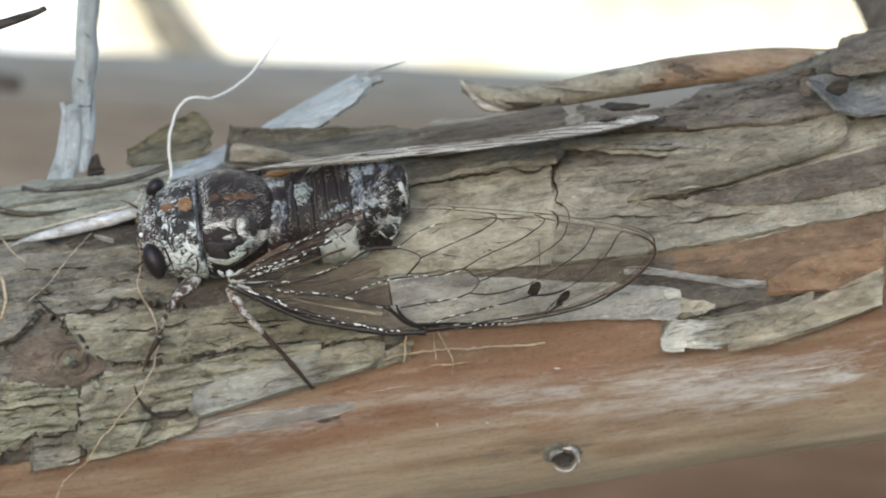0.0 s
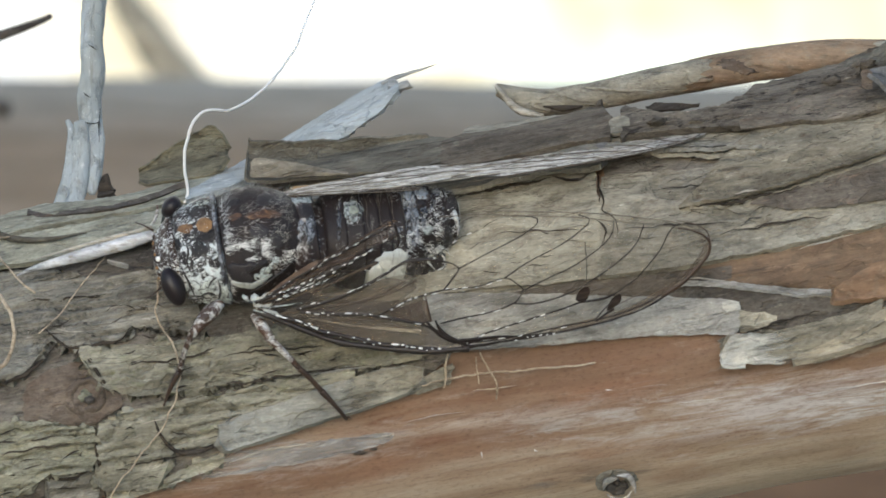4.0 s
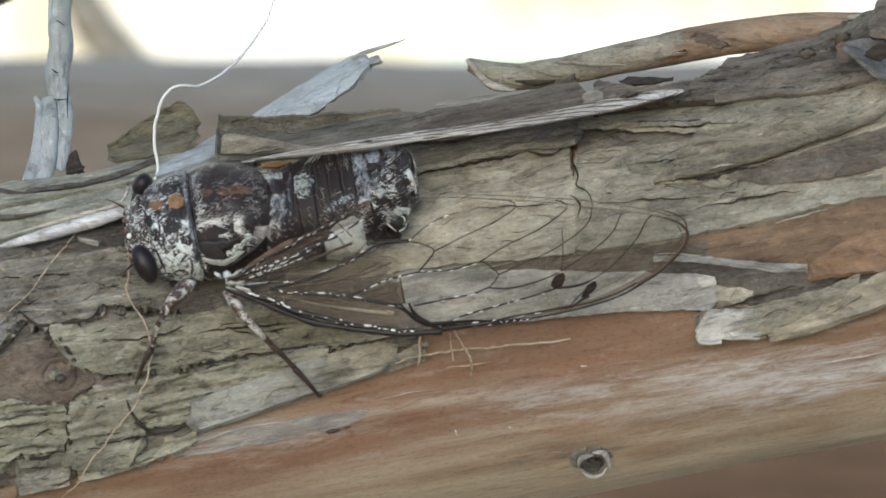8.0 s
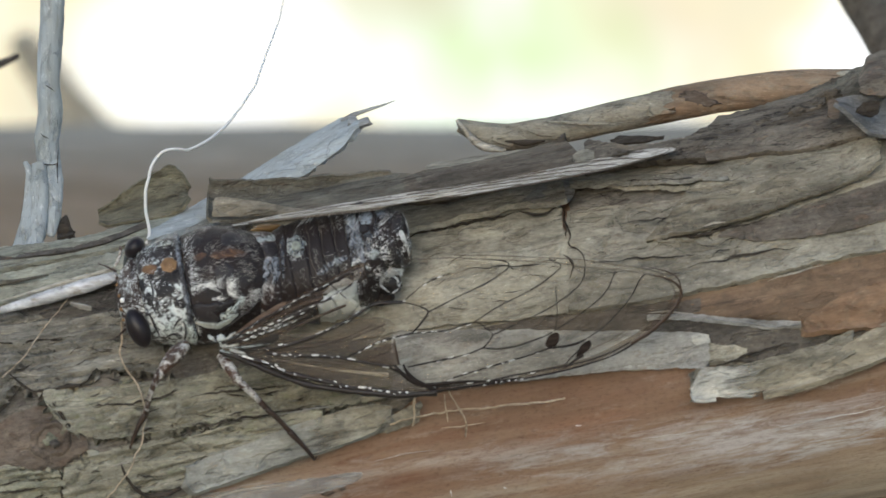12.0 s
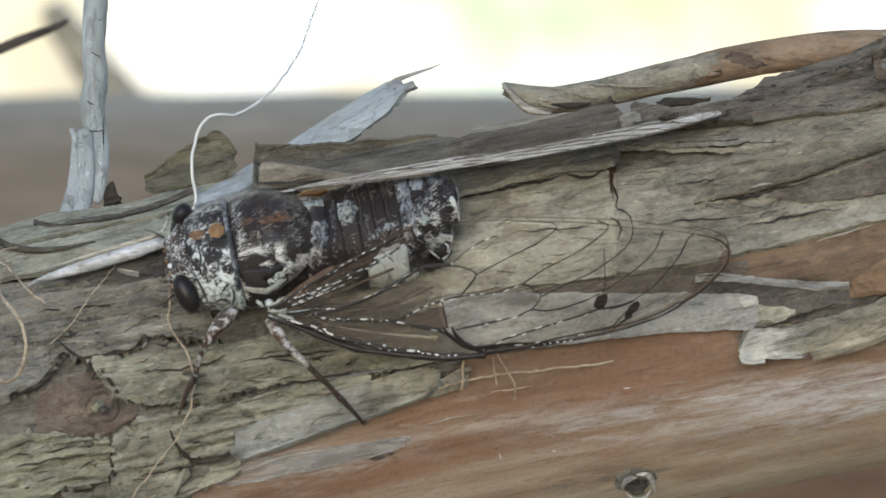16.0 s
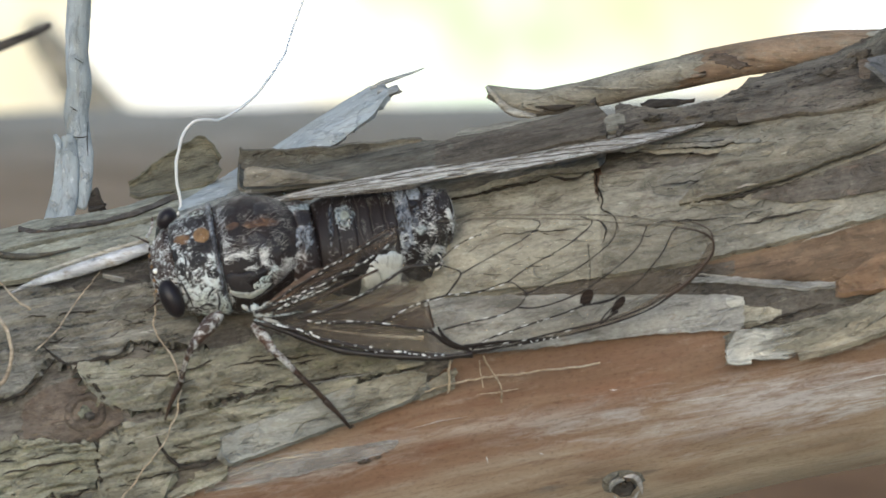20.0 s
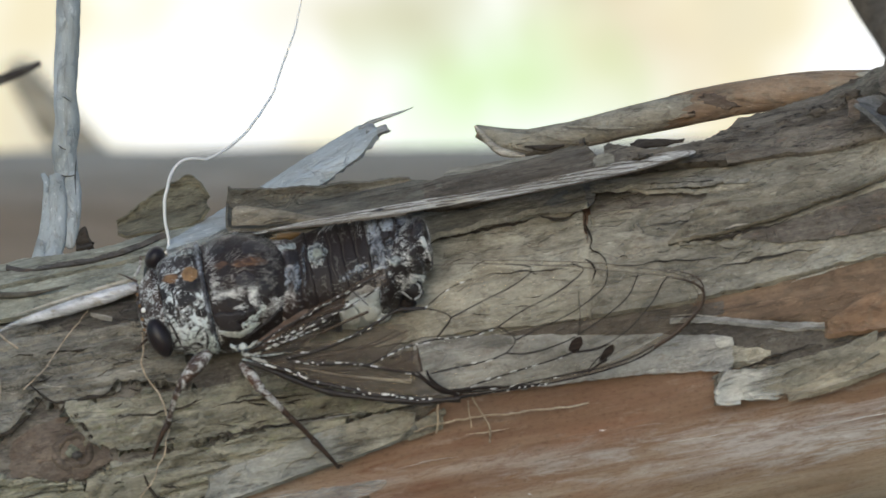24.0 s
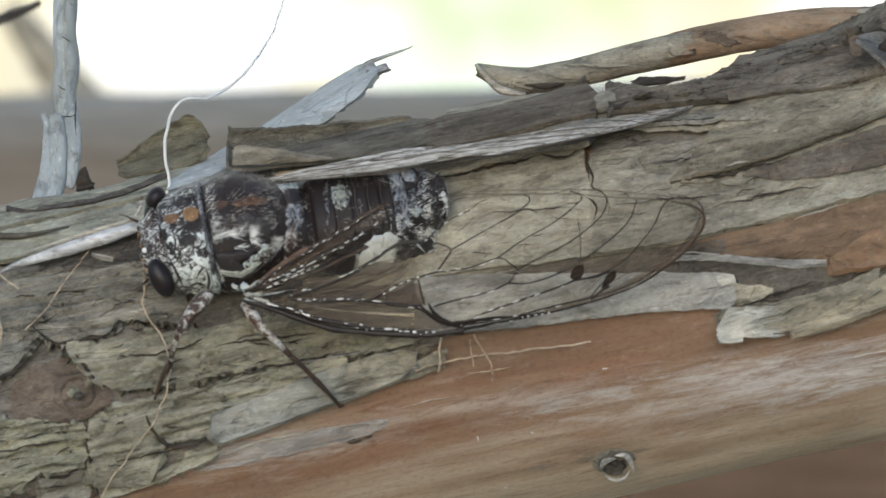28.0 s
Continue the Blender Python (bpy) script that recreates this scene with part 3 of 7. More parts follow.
def membrane(name, tint, alpha, rough=0.12, shine_gain=0.7, skin_tint=(0.10, 0.075, 0.05), fade=None):
    """Clear wing membrane: mostly let through, with a faint tint and a glassy sheen.
    fade: where it goes over from dense to thin along the wing, metres from its hinge."""
    n = Nodes(name)
    clear = n.add("ShaderNodeBsdfTransparent")
    clear.inputs[0].default_value = (*tint, 1)
    skin = n.add("ShaderNodeBsdfDiffuse")
    pleat = n.noise(n.coord(0.10, 1, 1), 2400, 4, 0.65, 0.6)
    n.link(n.ramp(pleat, [(0.3, tuple(c * 0.4 for c in skin_tint)), (0.55, skin_tint), (0.75, tuple(c * 2.4 for c in skin_tint))]), skin.inputs[0])
    shine = n.add("ShaderNodeBsdfGlossy")
    shine.inputs[0].default_value = (0.95, 0.97, 1.0, 1)
    shine.inputs["Roughness"].default_value = rough
    wrinkle = n.noise(n.coord(0.05, 1, 1), 4200, 4, 0.65, 0.4)
    bp = n.add("ShaderNodeBump", Strength=1.0, Distance=0.00013)
    n.link(wrinkle, bp.inputs["Height"])
    n.link(bp.outputs[0], shine.inputs["Normal"])
    m1 = n.add("ShaderNodeMixShader")
    if fade is None:
        m1.inputs[0].default_value = alpha
    else:
        c = n.add("ShaderNodeTexCoord")
        sep = n.add("ShaderNodeSeparateXYZ")
        n.link(c.outputs["Object"], sep.inputs[0])
        mr = n.add("ShaderNodeMapRange")
        mr.inputs[1].default_value, mr.inputs[2].default_value, mr.inputs[3].default_value, mr.inputs[4].default_value = fade[0], fade[1], fade[2], alpha
        n.link(sep.outputs[0], mr.inputs[0])
        cloud = n.noise(n.coord(0.12, 1, 1), 700, 5, 0.7, 0.6)
        pat = n.add("ShaderNodeMath")
        pat.operation = "MULTIPLY"
        n.link(mr.outputs[0], pat.inputs[0])
        n.link(n.ramp(cloud, [(0.36, (0.25, 0.25, 0.25)), (0.55, W)]), pat.inputs[1])
        n.link(pat.outputs[0], m1.inputs[0])
    n.link(clear.outputs[0], m1.inputs[1])
    n.link(skin.outputs[0], m1.inputs[2])
    fr = n.add("ShaderNodeFresnel", IOR=1.45)
    sc = n.add("ShaderNodeMath")
    sc.operation = "MULTIPLY"
    sc.inputs[1].default_value = shine_gain
    n.link(fr.outputs[0], sc.inputs[0])
    m2 = n.add("ShaderNodeMixShader")
    n.link(sc.outputs[0], m2.inputs[0])
    n.link(m1.outputs[0], m2.inputs[1])
    n.link(shine.outputs[0], m2.inputs[2])
    n.link(m2.outputs[0], n.out.inputs["Surface"])
    return n.m


M["wing"] = membrane("clear_wing_membrane", (0.985, 0.97, 0.93), 0.03, 0.32, 0.5, (0.20, 0.16, 0.11))
M["wingbase"] = membrane("smoky_wing_base", (0.90, 0.87, 0.83), 0.22, 0.3, 0.9, (0.110, 0.084, 0.066), (0.0010, 0.0110, 0.9))
M["wingfold"] = membrane("brown_wing_fold", (0.72, 0.64, 0.56), 0.74, 0.3, 0.9, (0.075, 0.050, 0.037), (0.0010, 0.0150, 0.95))
M["smoke"] = membrane("smoky_wing_cell", (0.80, 0.74, 0.70), 0.52, 0.3, 0.6, (0.075, 0.052, 0.043))
M["smokethin"] = membrane("thin_smoky_cell", (0.90, 0.87, 0.84), 0.30, 0.3, 0.8, (0.095, 0.075, 0.064))
M["tanfold"] = membrane("tan_wing_fold", (0.80, 0.70, 0.62), 0.72, 0.3, 0.8, (0.17, 0.115, 0.085))
M["darkfold"] = membrane("black_wing_fold", (0.5, 0.45, 0.4), 0.85, 0.3, 0.6, (0.025, 0.020, 0.018))
M["ridge"] = Nodes("brown_wing_ridge").base((0.055, 0.034, 0.022), 0.45, 0.4)


def sheen_material():
    """Pleated wing seen along its face: its sky sheen as whitish fibrous streaks in the colour, over clear and brown
    gaps.
    """
    n = Nodes("sky_sheen_wing")
    a = n.noise(n.coord(0.08, 1, 1), 1900, 7, 0.75, 1.0)
    b = n.noise(n.coord(0.5, 1, 1), 2200, 6, 0.75, 0.8)
    s = n.mix(0.58, a, b)
    col = n.ramp(s, [(0.42, (0.055, 0.042, 0.032)), (0.47, (0.20, 0.17, 0.14)), (0.51, (0.47, 0.435, 0.38)), (0.58, (0.80, 0.78, 0.73))])
    n.bump(s, 0.0001)
    n.base(col, 0.35, 0.5)
    n.link(n.ramp(s, [(0.38, (0.35, 0.35, 0.35)), (0.50, (0.95, 0.95, 0.95))]), n.b.inputs["Alpha"])
    return n.m


M["sheen"] = sheen_material()
M["clavus"] = membrane("brown_wing_clavus", (0.84, 0.78, 0.71), 0.50, 0.3, 0.9, (0.075, 0.050, 0.038), (0.0010, 0.0110, 0.8))
M["margin"] = membrane("brown_wing_margin", (0.88, 0.83, 0.76), 0.35, 0.3, 0.6, (0.09, 0.06, 0.045))
M["spot"] = membrane("dark_wing_spot", (0.35, 0.28, 0.24), 0.90, 0.5, 0.2, (0.022, 0.015, 0.012))


# ---- shape helpers ----
def vnoise(x, y, seed=0):
    """Smooth noise between 0 and 1 on a plane."""
    x, y = np.asarray(x, float), np.asarray(y, float)
    xi, yi = np.floor(x), np.floor(y)
    fx, fy = x - xi, y - yi
    fx, fy = fx * fx * (3 - 2 * fx), fy * fy * (3 - 2 * fy)

    def h(a, b):
        v = np.sin(a * 127.1 + b * 311.7 + seed * 74.7) * 43758.5453
        return v - np.floor(v)
    return (h(xi, yi) * (1 - fx) + h(xi + 1, yi) * fx) * (1 - fy) + (h(xi, yi + 1) * (1 - fx) + h(xi + 1, yi + 1) * fx) * fy


def fbm(x, y, seed=0, n=3):
    return sum(vnoise(x * 2 ** i, y * 2 ** i, seed + i) * 0.5 ** (i + 1) for i in range(n)) / (1 - 0.5 ** n)


def part(name, mesh, material, parent=None, label=""):
    """Links a mesh as one object under a thing or a part."""
    if isinstance(mesh, bmesh.types.BMesh):
        bm, mesh = mesh, bpy.data.meshes.new(name)
        bm.to_mesh(mesh)
        bm.free()
        mesh.polygons.foreach_set("use_smooth", [True] * len(mesh.polygons))
    ob = new(name, mesh)
    if material is not None:
        mesh.materials.clear()
        mesh.materials.append(material)
    ob.parent = parent
    return tagged(ob, label)


def mesh_from(name, verts, faces, smooth=True):
    me = bpy.data.meshes.new(name)
    me.from_pydata([tuple(map(float, v)) for v in verts], [], [tuple(map(int, f)) for f in faces])
    me.polygons.foreach_set("use_smooth", [smooth] * len(me.polygons))
    me.update()
    return me


def grid_faces(n, m, off=0, flip=False):
    i, j = np.meshgrid(np.arange(n - 1), np.arange(m - 1), indexing="ij")
    a = (i * m + j).ravel() + off
    q = np.stack([a, a + m, a + m + 1, a + 1], 1)
    return q[:, ::-1] if flip else q


def slab(name, grid, thick, towards):
    """A solid sheet: the grid of points is its outer face, thick metres deep; towards: a way that its outer face looks."""
    n, m, _ = grid.shape
    du, dv = np.gradient(grid, axis=0), np.gradient(grid, axis=1)
    nor = np.cross(du, dv)
    nor /= np.linalg.norm(nor, axis=2, keepdims=True) + 1e-15
    flip = float((nor.reshape(-1, 3).mean(0) * np.asarray(towards)).sum()) < 0
    if flip:
        nor = -nor
    back = grid - nor * (thick if np.isscalar(thick) else thick[..., None])
    verts = [grid.reshape(-1, 3), back.reshape(-1, 3)]
    faces = [grid_faces(n, m, 0, flip), grid_faces(n, m, n * m, not flip)]
    ring = [(i, 0) for i in range(n)] + [(n - 1, j) for j in range(1, m)] + [(i, m - 1) for i in range(n - 2, -1, -1)] + [(0, j) for j in range(m - 2, 0, -1)]
    ii, jj = np.array([r[0] for r in ring]), np.array([r[1] for r in ring])
    a = ii * m + jj
    b = np.roll(a, -1)
    side = np.stack([a, a + n * m, b + n * m, b], 1)
    faces.append(side[:, ::-1] if flip else side)
    me = mesh_from(name, np.concatenate(verts), np.concatenate(faces))
    rim = set(zip(a.tolist(), b.tolist())) | set(zip((a + n * m).tolist(), (b + n * m).tolist()))
    sharp = me.attributes.new("sharp_edge", "BOOLEAN", "EDGE")
    sharp.data.foreach_set("value", [(e.vertices[0], e.vertices[1]) in rim or (e.vertices[1], e.vertices[0]) in rim for e in me.edges])
    return me


def smooth_line(pts, step):
    """A soft curve through points (any dimension), evenly stepped."""
    p = [np.array(q, float) for q in pts]
    p = [2 * p[0] - p[1]] + p + [2 * p[-1] - p[-2]]
    out = []
    for a, b, c, d in zip(p, p[1:], p[2:], p[3:]):
        n = max(2, int(np.linalg.norm(c - b) / step))
        for i in range(n):
            t = i / n
            out.append(0.5 * (2 * b + (c - a) * t + (2 * a - 5 * b + 4 * c - d) * t * t + (3 * b - a - 3 * c + d) * t ** 3))
    out.append(p[-2])
    return np.array(out)


def tube(name, line, radius, sides=6, rough=0.0, seed=0, flat=1.0, wob=0.0):
    """A round rod along a line of points; radius: one number or one for each point."""
    line = np.asarray(line, float)
    n = len(line)
    r = np.full(n, radius) if np.isscalar(radius) else np.interp(np.linspace(0, 1, n), np.linspace(0, 1, len(radius)), radius)
    tan = np.gradient(line, axis=0)
    tan /= np.linalg.norm(tan, axis=1, keepdims=True) + 1e-15
    up = np.array([0.13, -0.97, 0.21])
    s = np.cross(tan, up)
    s /= np.linalg.norm(s, axis=1, keepdims=True) + 1e-15
    v = np.cross(s, tan)
    a = np.arange(sides) * 2 * np.pi / sides
    rr = r[:, None] * np.ones(sides)
    if rough:
        rr = rr * (1 + rough * (2 * fbm(np.linspace(0, n * 0.35, n)[:, None] + 0 * a, np.cos(a)[None] * 1.5 + 3, seed) - 1))
    if wob:
        k = np.arange(n) * 0.23 + seed
        line = line + wob * np.stack([fbm(k, 0 * k, 31 + seed) - 0.5, 0 * k, fbm(k, 0 * k + 7, 37 + seed) - 0.5], 1)
    ring = line[:, None] + rr[..., None] * (np.cos(a)[None, :, None] * s[:, None] + flat * np.sin(a)[None, :, None] * v[:, None])
    verts = np.concatenate([ring.reshape(-1, 3), line[:1] - tan[:1] * r[0] * 0.4, line[-1:] + tan[-1:] * r[-1] * 0.4])
    faces = []
    for i in range(n - 1):
        for j in range(sides):
            k = (j + 1) % sides
            faces.append((i * sides + j, i * sides + k, (i + 1) * sides + k, (i + 1) * sides + j))
    for j in range(sides):
        k = (j + 1) % sides
        faces.append((n * sides, k, j))
        faces.append((n * sides + 1, (n - 1) * sides + j, (n - 1) * sides + k))
    me = bpy.data.meshes.new(name)
    me.from_pydata([tuple(map(float, q)) for q in verts], [], faces)
    me.polygons.foreach_set("use_smooth", [True] * len(me.polygons))
    return me


def blob(name, centre, radii, rot=(0, 0, 0), seg=20, rough=0.0, seed=0):
    bm = bmesh.new()
    bmesh.ops.create_uvsphere(bm, u_segments=seg, v_segments=seg // 2 + 2, radius=1)
    m = Matrix.LocRotScale(Vector(centre), Euler([radians(q) for q in rot]), Vector(radii))
    for v in bm.verts:
        if rough:
            v.co *= 1 + rough * (noise.noise(v.co * 2.3 + Vector((seed, 0, 0))) + 0.5 * noise.noise(v.co * 6 + Vector((seed, 3, 0))))
        v.co = m @ v.co
    me = bpy.data.meshes.new(name)
    bm.to_mesh(me)
    bm.free()
    me.polygons.foreach_set("use_smooth", [True] * len(me.polygons))
    return me


def at(h, v, y):
    """The place at depth y that lies on the drawing's point (h, v), seen from the first eye."""
    q = (D + y) / D * S
    return np.array([(h - 784) * q, y, (441 - v) * q])


# ---- the branch ----
def round_log(x, phi, r):
    return np.stack([x, -r * np.cos(phi), r * np.sin(phi)], -1)


def relief(x, phi):
    """The branch's own unevenness, metres."""
    return 0.00035 * (fbm(x * 45, phi * 1.6, 5) - 0.5) + 0.00016 * (fbm(x * 160, phi * 9, 9) - 0.5)


branch = tagged(new("branch"), "weathered tree branch with peeling grey bark and red-brown wood", "branch")
branch.matrix_world = log_pose
nx, na = 560, 200
gx, ga = np.meshgrid(np.concatenate([np.linspace(-0.93, -0.08, 60), np.linspace(-0.075, 0.075, 440), np.linspace(0.08, 0.8, 60)]), np.linspace(-np.pi, np.pi, na), indexing="ij")
rr = R - 0.0002 + relief(gx, ga) + 0.00007 * (fbm(gx * 300, ga * 40, 3) - 0.5)
body = round_log(gx, ga, rr)
verts = np.concatenate([body.reshape(-1, 3), [[-0.93, 0, 0], [0.8, 0, 0]]])
faces = [tuple(f) for f in grid_faces(nx, na, 0, True)]
faces += [(nx * na, j, j + 1) for j in range(na - 1)] + [(nx * na + 1, (nx - 1) * na + j + 1, (nx - 1) * na + j) for j in range(na - 1)]
part("wood", mesh_from("wood", verts, faces), M["red"], branch, "smooth red-brown inner bark with pale streaks")

NOISE_SEED = [0]


def shell_depth(h, v):
    """Depth of the outermost bark on the sight lines of the drawing; far away where they miss it."""
    x, p = on_log(h, v, R + 0.0014)
    e = to_log(np.array([0, -D, 0]))
    q = round_log(x, p, R + 0.0014)
    m = np.array(log_pose)
    w = q @ m[:3, :3].T + m[:3, 3]
    k = np.hypot((h - 784) * S * (D + w[..., 1]) / D - w[..., 0], (441 - v) * S * (D + w[..., 1]) / D - w[..., 2])
    return np.where(k < 1e-5, w[..., 1], 1.0)


def bark_plate(name, rows, lift, thick, mat, label="", top_phi=None, ragged=4.0, curl=0.0, curl_end=(0, 0), cracks=0.0, rough=1.0, cell=6.0, phi_cut=None):
    """A plate of bark that lies round the branch. rows: (across, upper edge, lower edge) in the drawing.
    curl: how far its lower edge stands off; curl_end: how far its two ends do, metres."""
    NOISE_SEED[0] += 7
    sd = NOISE_SEED[0]
    rows = np.array(rows, float)
    n = max(6, int((rows[-1, 0] - rows[0, 0]) / cell))
    h = np.linspace(rows[0, 0], rows[-1, 0], n)
    up = np.interp(h, rows[:, 0], rows[:, 1]) + ragged * 2.2 * (fbm(h / 34, 0 * h + 1.3, sd) - 0.5) + ragged * 0.9 * (vnoise(h / 7, 0 * h, sd + 3) - 0.5)
    lo = np.interp(h, rows[:, 0], rows[:, 2]) + ragged * 2.2 * (fbm(h / 30, 0 * h + 5.1, sd + 1) - 0.5) + ragged * 0.9 * (vnoise(h / 6, 0 * h, sd + 4) - 0.5)
    x1, p1 = on_log(h, lo)
    if top_phi is None:
        x0, p0 = on_log(h, up)
    else:
        x0, p0 = x1, np.full(n, radians(top_phi))
    m = max(5, int(np.max(p0 - p1) * R / S / cell))
    s = np.linspace(0, 1, m)[None]
    x = x1[:, None] + (x0 - x1)[:, None] * s
    p = p1[:, None] + (p0 - p1)[:, None] * s
    # torn ends
    t = np.linspace(0, 1, n)[:, None]
    end = ragged * 3.5 * S * (fbm(p * 9, 0 * p + 2.2, sd + 5) - 0.5) + ragged * 1.5 * S * (vnoise(p * 60, 0 * p, sd + 6) - 0.5)
    x = x + end * (np.clip(1 - t * 12, 0, 1) + np.clip(1 - (1 - t) * 12, 0, 1))
    r = R + lift + relief(x, p)
    r = r + rough * (0.00013 * (fbm(x * 180, p * 30, sd + 8) - 0.5) + 0.0001 * (fbm(x * 500, p * 90, sd + 9) - 0.5))
    if cracks:
        c = 1 - np.abs(2 * fbm(x * 150 + 3, p * 26, sd + 11, 4) - 1)
        r = r - cracks * np.clip((c - 0.86) / 0.1, 0, 1)
    r = r + curl * 2 * fbm(x * 110, 0 * p + 4.4, sd + 12) * np.clip(1 - s * 5, 0, 1) ** 2 + curl_end[0] * np.clip(1 - t * 6, 0, 1) ** 2 + curl_end[1] * np.clip(1 - (1 - t) * 6, 0, 1) ** 2
    edge = np.minimum(np.minimum(s, 1 - s) * m, np.minimum(t, 1 - t) * n)
    r = r - 0.00006 * np.clip(1 - edge / 2.0, 0, 1)
    return part(name, slab(name, round_log(x, p, r), thick, (0, -1, 0.3)), mat, branch, label)


def flap(name, rows, deep, mat, thick=0.0004, bulge=0.0, label="", ragged=3.0, cell=6.0, roll=0.0, seed=0, parent=None, free=False):
    """A free-standing torn sheet. rows: (across, upper edge, lower edge) in the drawing; deep: depth of its upper and lower edge."""
    NOISE_SEED[0] += 7
    sd = NOISE_SEED[0] + seed
    rows = np.array(rows, float)
    n = max(5, int((rows[-1, 0] - rows[0, 0]) / cell))
    h = np.linspace(rows[0, 0], rows[-1, 0], n)
    up = np.interp(h, rows[:, 0], rows[:, 1]) + ragged * 1.8 * (fbm(h / 30, 0 * h + 1.3, sd) - 0.5) + ragged * 0.7 * (vnoise(h / 6, 0 * h, sd + 3) - 0.5)
    lo = np.interp(h, rows[:, 0], rows[:, 2]) + ragged * 1.8 * (fbm(h / 30, 0 * h + 5.1, sd + 1) - 0.5)
    m = max(5, int(np.max(np.abs(lo - up)) / cell))
    s = np.linspace(0, 1, m)[None]
    v = lo[:, None] + (up - lo)[:, None] * s
    y = deep[1] + (deep[0] - deep[1]) * s + bulge * np.sin(np.pi * s) + roll * np.clip(s - 0.7, 0, 1) ** 2 * 11 + 0 * v
    y = y + 0.0004 * (fbm(h[:, None] / 60, v / 30, sd + 6) - 0.5) + 0.00018 * (fbm(h[:, None] / 40, v / 7, sd + 7) - 0.5)
    if not free:
        y = np.minimum(y, shell_depth(h[:, None] + 0 * v, v) - 0.0002 - 0.0006 * s)
    q = (D + y) / D * S
    hh = h[:, None] + 0 * v + ragged * 1.5 * (vnoise(v / 9, 0 * v, sd + 8) - 0.5) * (np.clip(1 - np.arange(n) / 3, 0, 1) + np.clip(1 - np.arange(n)[::-1] / 3, 0, 1))[:, None]
    g = np.stack([(hh - 784) * q, y, (441 - v) * q], -1)
    return part(name, slab(name, to_log(g), thick, (0, -1, 0)), mat, parent or branch, label)


def rod(name, pts, r, mat, parent, label="", step=6.0, sides=7, rough=0.0):
    """A rod in the drawing: points (across, down, depth), radius in drawing units."""
    w = np.array([at(*p) for p in pts])
    line = smooth_line(w, step * S)
    if parent is branch:
        line = to_log(line)
    r = np.array(r) * S if isinstance(r, (list, tuple)) else r * S
    return part(name, tube(name, line, r, sides, rough, len(name)), mat, parent, label)


# bark round the branch, from the wood outwards
# base sheet kept dark so the gaps between plates look shaded
bark_plate("bark_plate", [(-320, 300, 960), (0, 300, 868), (150, 300, 842), (300, 300, 812), (420, 300, 762), (430, 300, 738), (520, 300, 708), (620, 300, 672), (700, 300, 640), (790, 300, 602), (830, 300, 560)],
           0.00025, 0.0004, M["recess"], "dark base sheet coloured for shade in gaps between cracked plates", 96, 5, cracks=0.00012, cell=5)
bark_plate("bark_plate", [(700, 300, 560), (800, 300, 560), (900, 300, 556), (1000, 300, 545), (1100, 300, 533), (1200, 300, 527), (1310, 300, 520), (1400, 300, 522), (1480, 300, 506), (1568, 300, 470), (1720, 300, 430)],
           0.0002, 0.0004, M["sheet"], "pale grey bark strip", 30, 4, 0.0001)
bark_plate("bark_plate", [(1180, 380, 436), (1300, 365, 438), (1420, 345, 440), (1500, 330, 444), (1720, 270, 440)],
           0.00035, 0.00012, M["orange"], "exposed orange-brown inner bark", None, 3, rough=0.4)
bark_plate("bark_plate", [(1225, 430, 434), (1300, 429, 436), (1400, 437, 445), (1440, 440, 450), (1500, 441, 447), (1720, 427, 437)],
           0.00045, 0.00025, M["slate"], "thin pale torn edge", None, 2, 0.0002)
# dark plate standing in for the shadow between two bark sheets
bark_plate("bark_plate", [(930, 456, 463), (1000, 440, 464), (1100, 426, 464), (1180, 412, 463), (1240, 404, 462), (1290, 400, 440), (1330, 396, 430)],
           0.00036, 0.0002, M["shade"], "dark plate coloured for the shade in a recess", None, 2)
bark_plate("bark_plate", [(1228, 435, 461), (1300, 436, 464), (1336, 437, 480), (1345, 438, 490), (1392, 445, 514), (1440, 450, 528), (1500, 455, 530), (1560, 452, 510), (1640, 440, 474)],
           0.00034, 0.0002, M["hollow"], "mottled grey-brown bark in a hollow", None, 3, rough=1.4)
bark_plate("bark_plate", [(770, 460, 563), (850, 459, 560), (1000, 458, 548), (1100, 459, 536), (1200, 460, 528), (1280, 461, 524), (1325, 462, 521), (1338, 470, 516)],
           0.00044, 0.0003, M["slate"], "slate-grey bark strip", None, 3, 0.0001, (0, 0.0002), rough=0.7)
bark_plate("bark_plate", [(1296, 482, 521), (1340, 480, 515), (1380, 484, 509), (1400, 492, 504)],
           0.00050, 0.0002, M["sheetpale"], "olive-grey end of a bark strip", None, 3)
bark_plate("bark_plate", [(1306, 467, 480), (1318, 463, 483), (1336, 466, 479)],
           0.00066, 0.0002, M["chip"], "chalky pale knob of bark", None, 2, rough=1.5)
bark_plate("bark_plate", [(560, 300, 470), (700, 300, 480), (800, 300, 462), (1000, 300, 440), (1080, 300, 428), (1110, 300, 424)],
           0.00055, 0.0005, M["sheetpale"], "smooth pale olive-grey bark sheet", 76, 4, 0.00012, (0, 0.0001))
bark_plate("bark_plate", [(1086, 257, 426), (1110, 252, 424), (1200, 241, 412), (1290, 231, 396), (1400, 212, 371), (1500, 186, 346), (1720, 140, 300)],
           0.00058, 0.0005, M["sheet"], "smooth olive-grey bark sheet", None, 3, 0.0003, (0.0002, 0))
# dark plate that colours in the shade of the long groove
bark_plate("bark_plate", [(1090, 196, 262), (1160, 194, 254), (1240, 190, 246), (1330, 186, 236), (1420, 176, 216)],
           0.00030, 0.0002, M["recess"], "dark plate coloured for the shade in a long groove", None, 2)
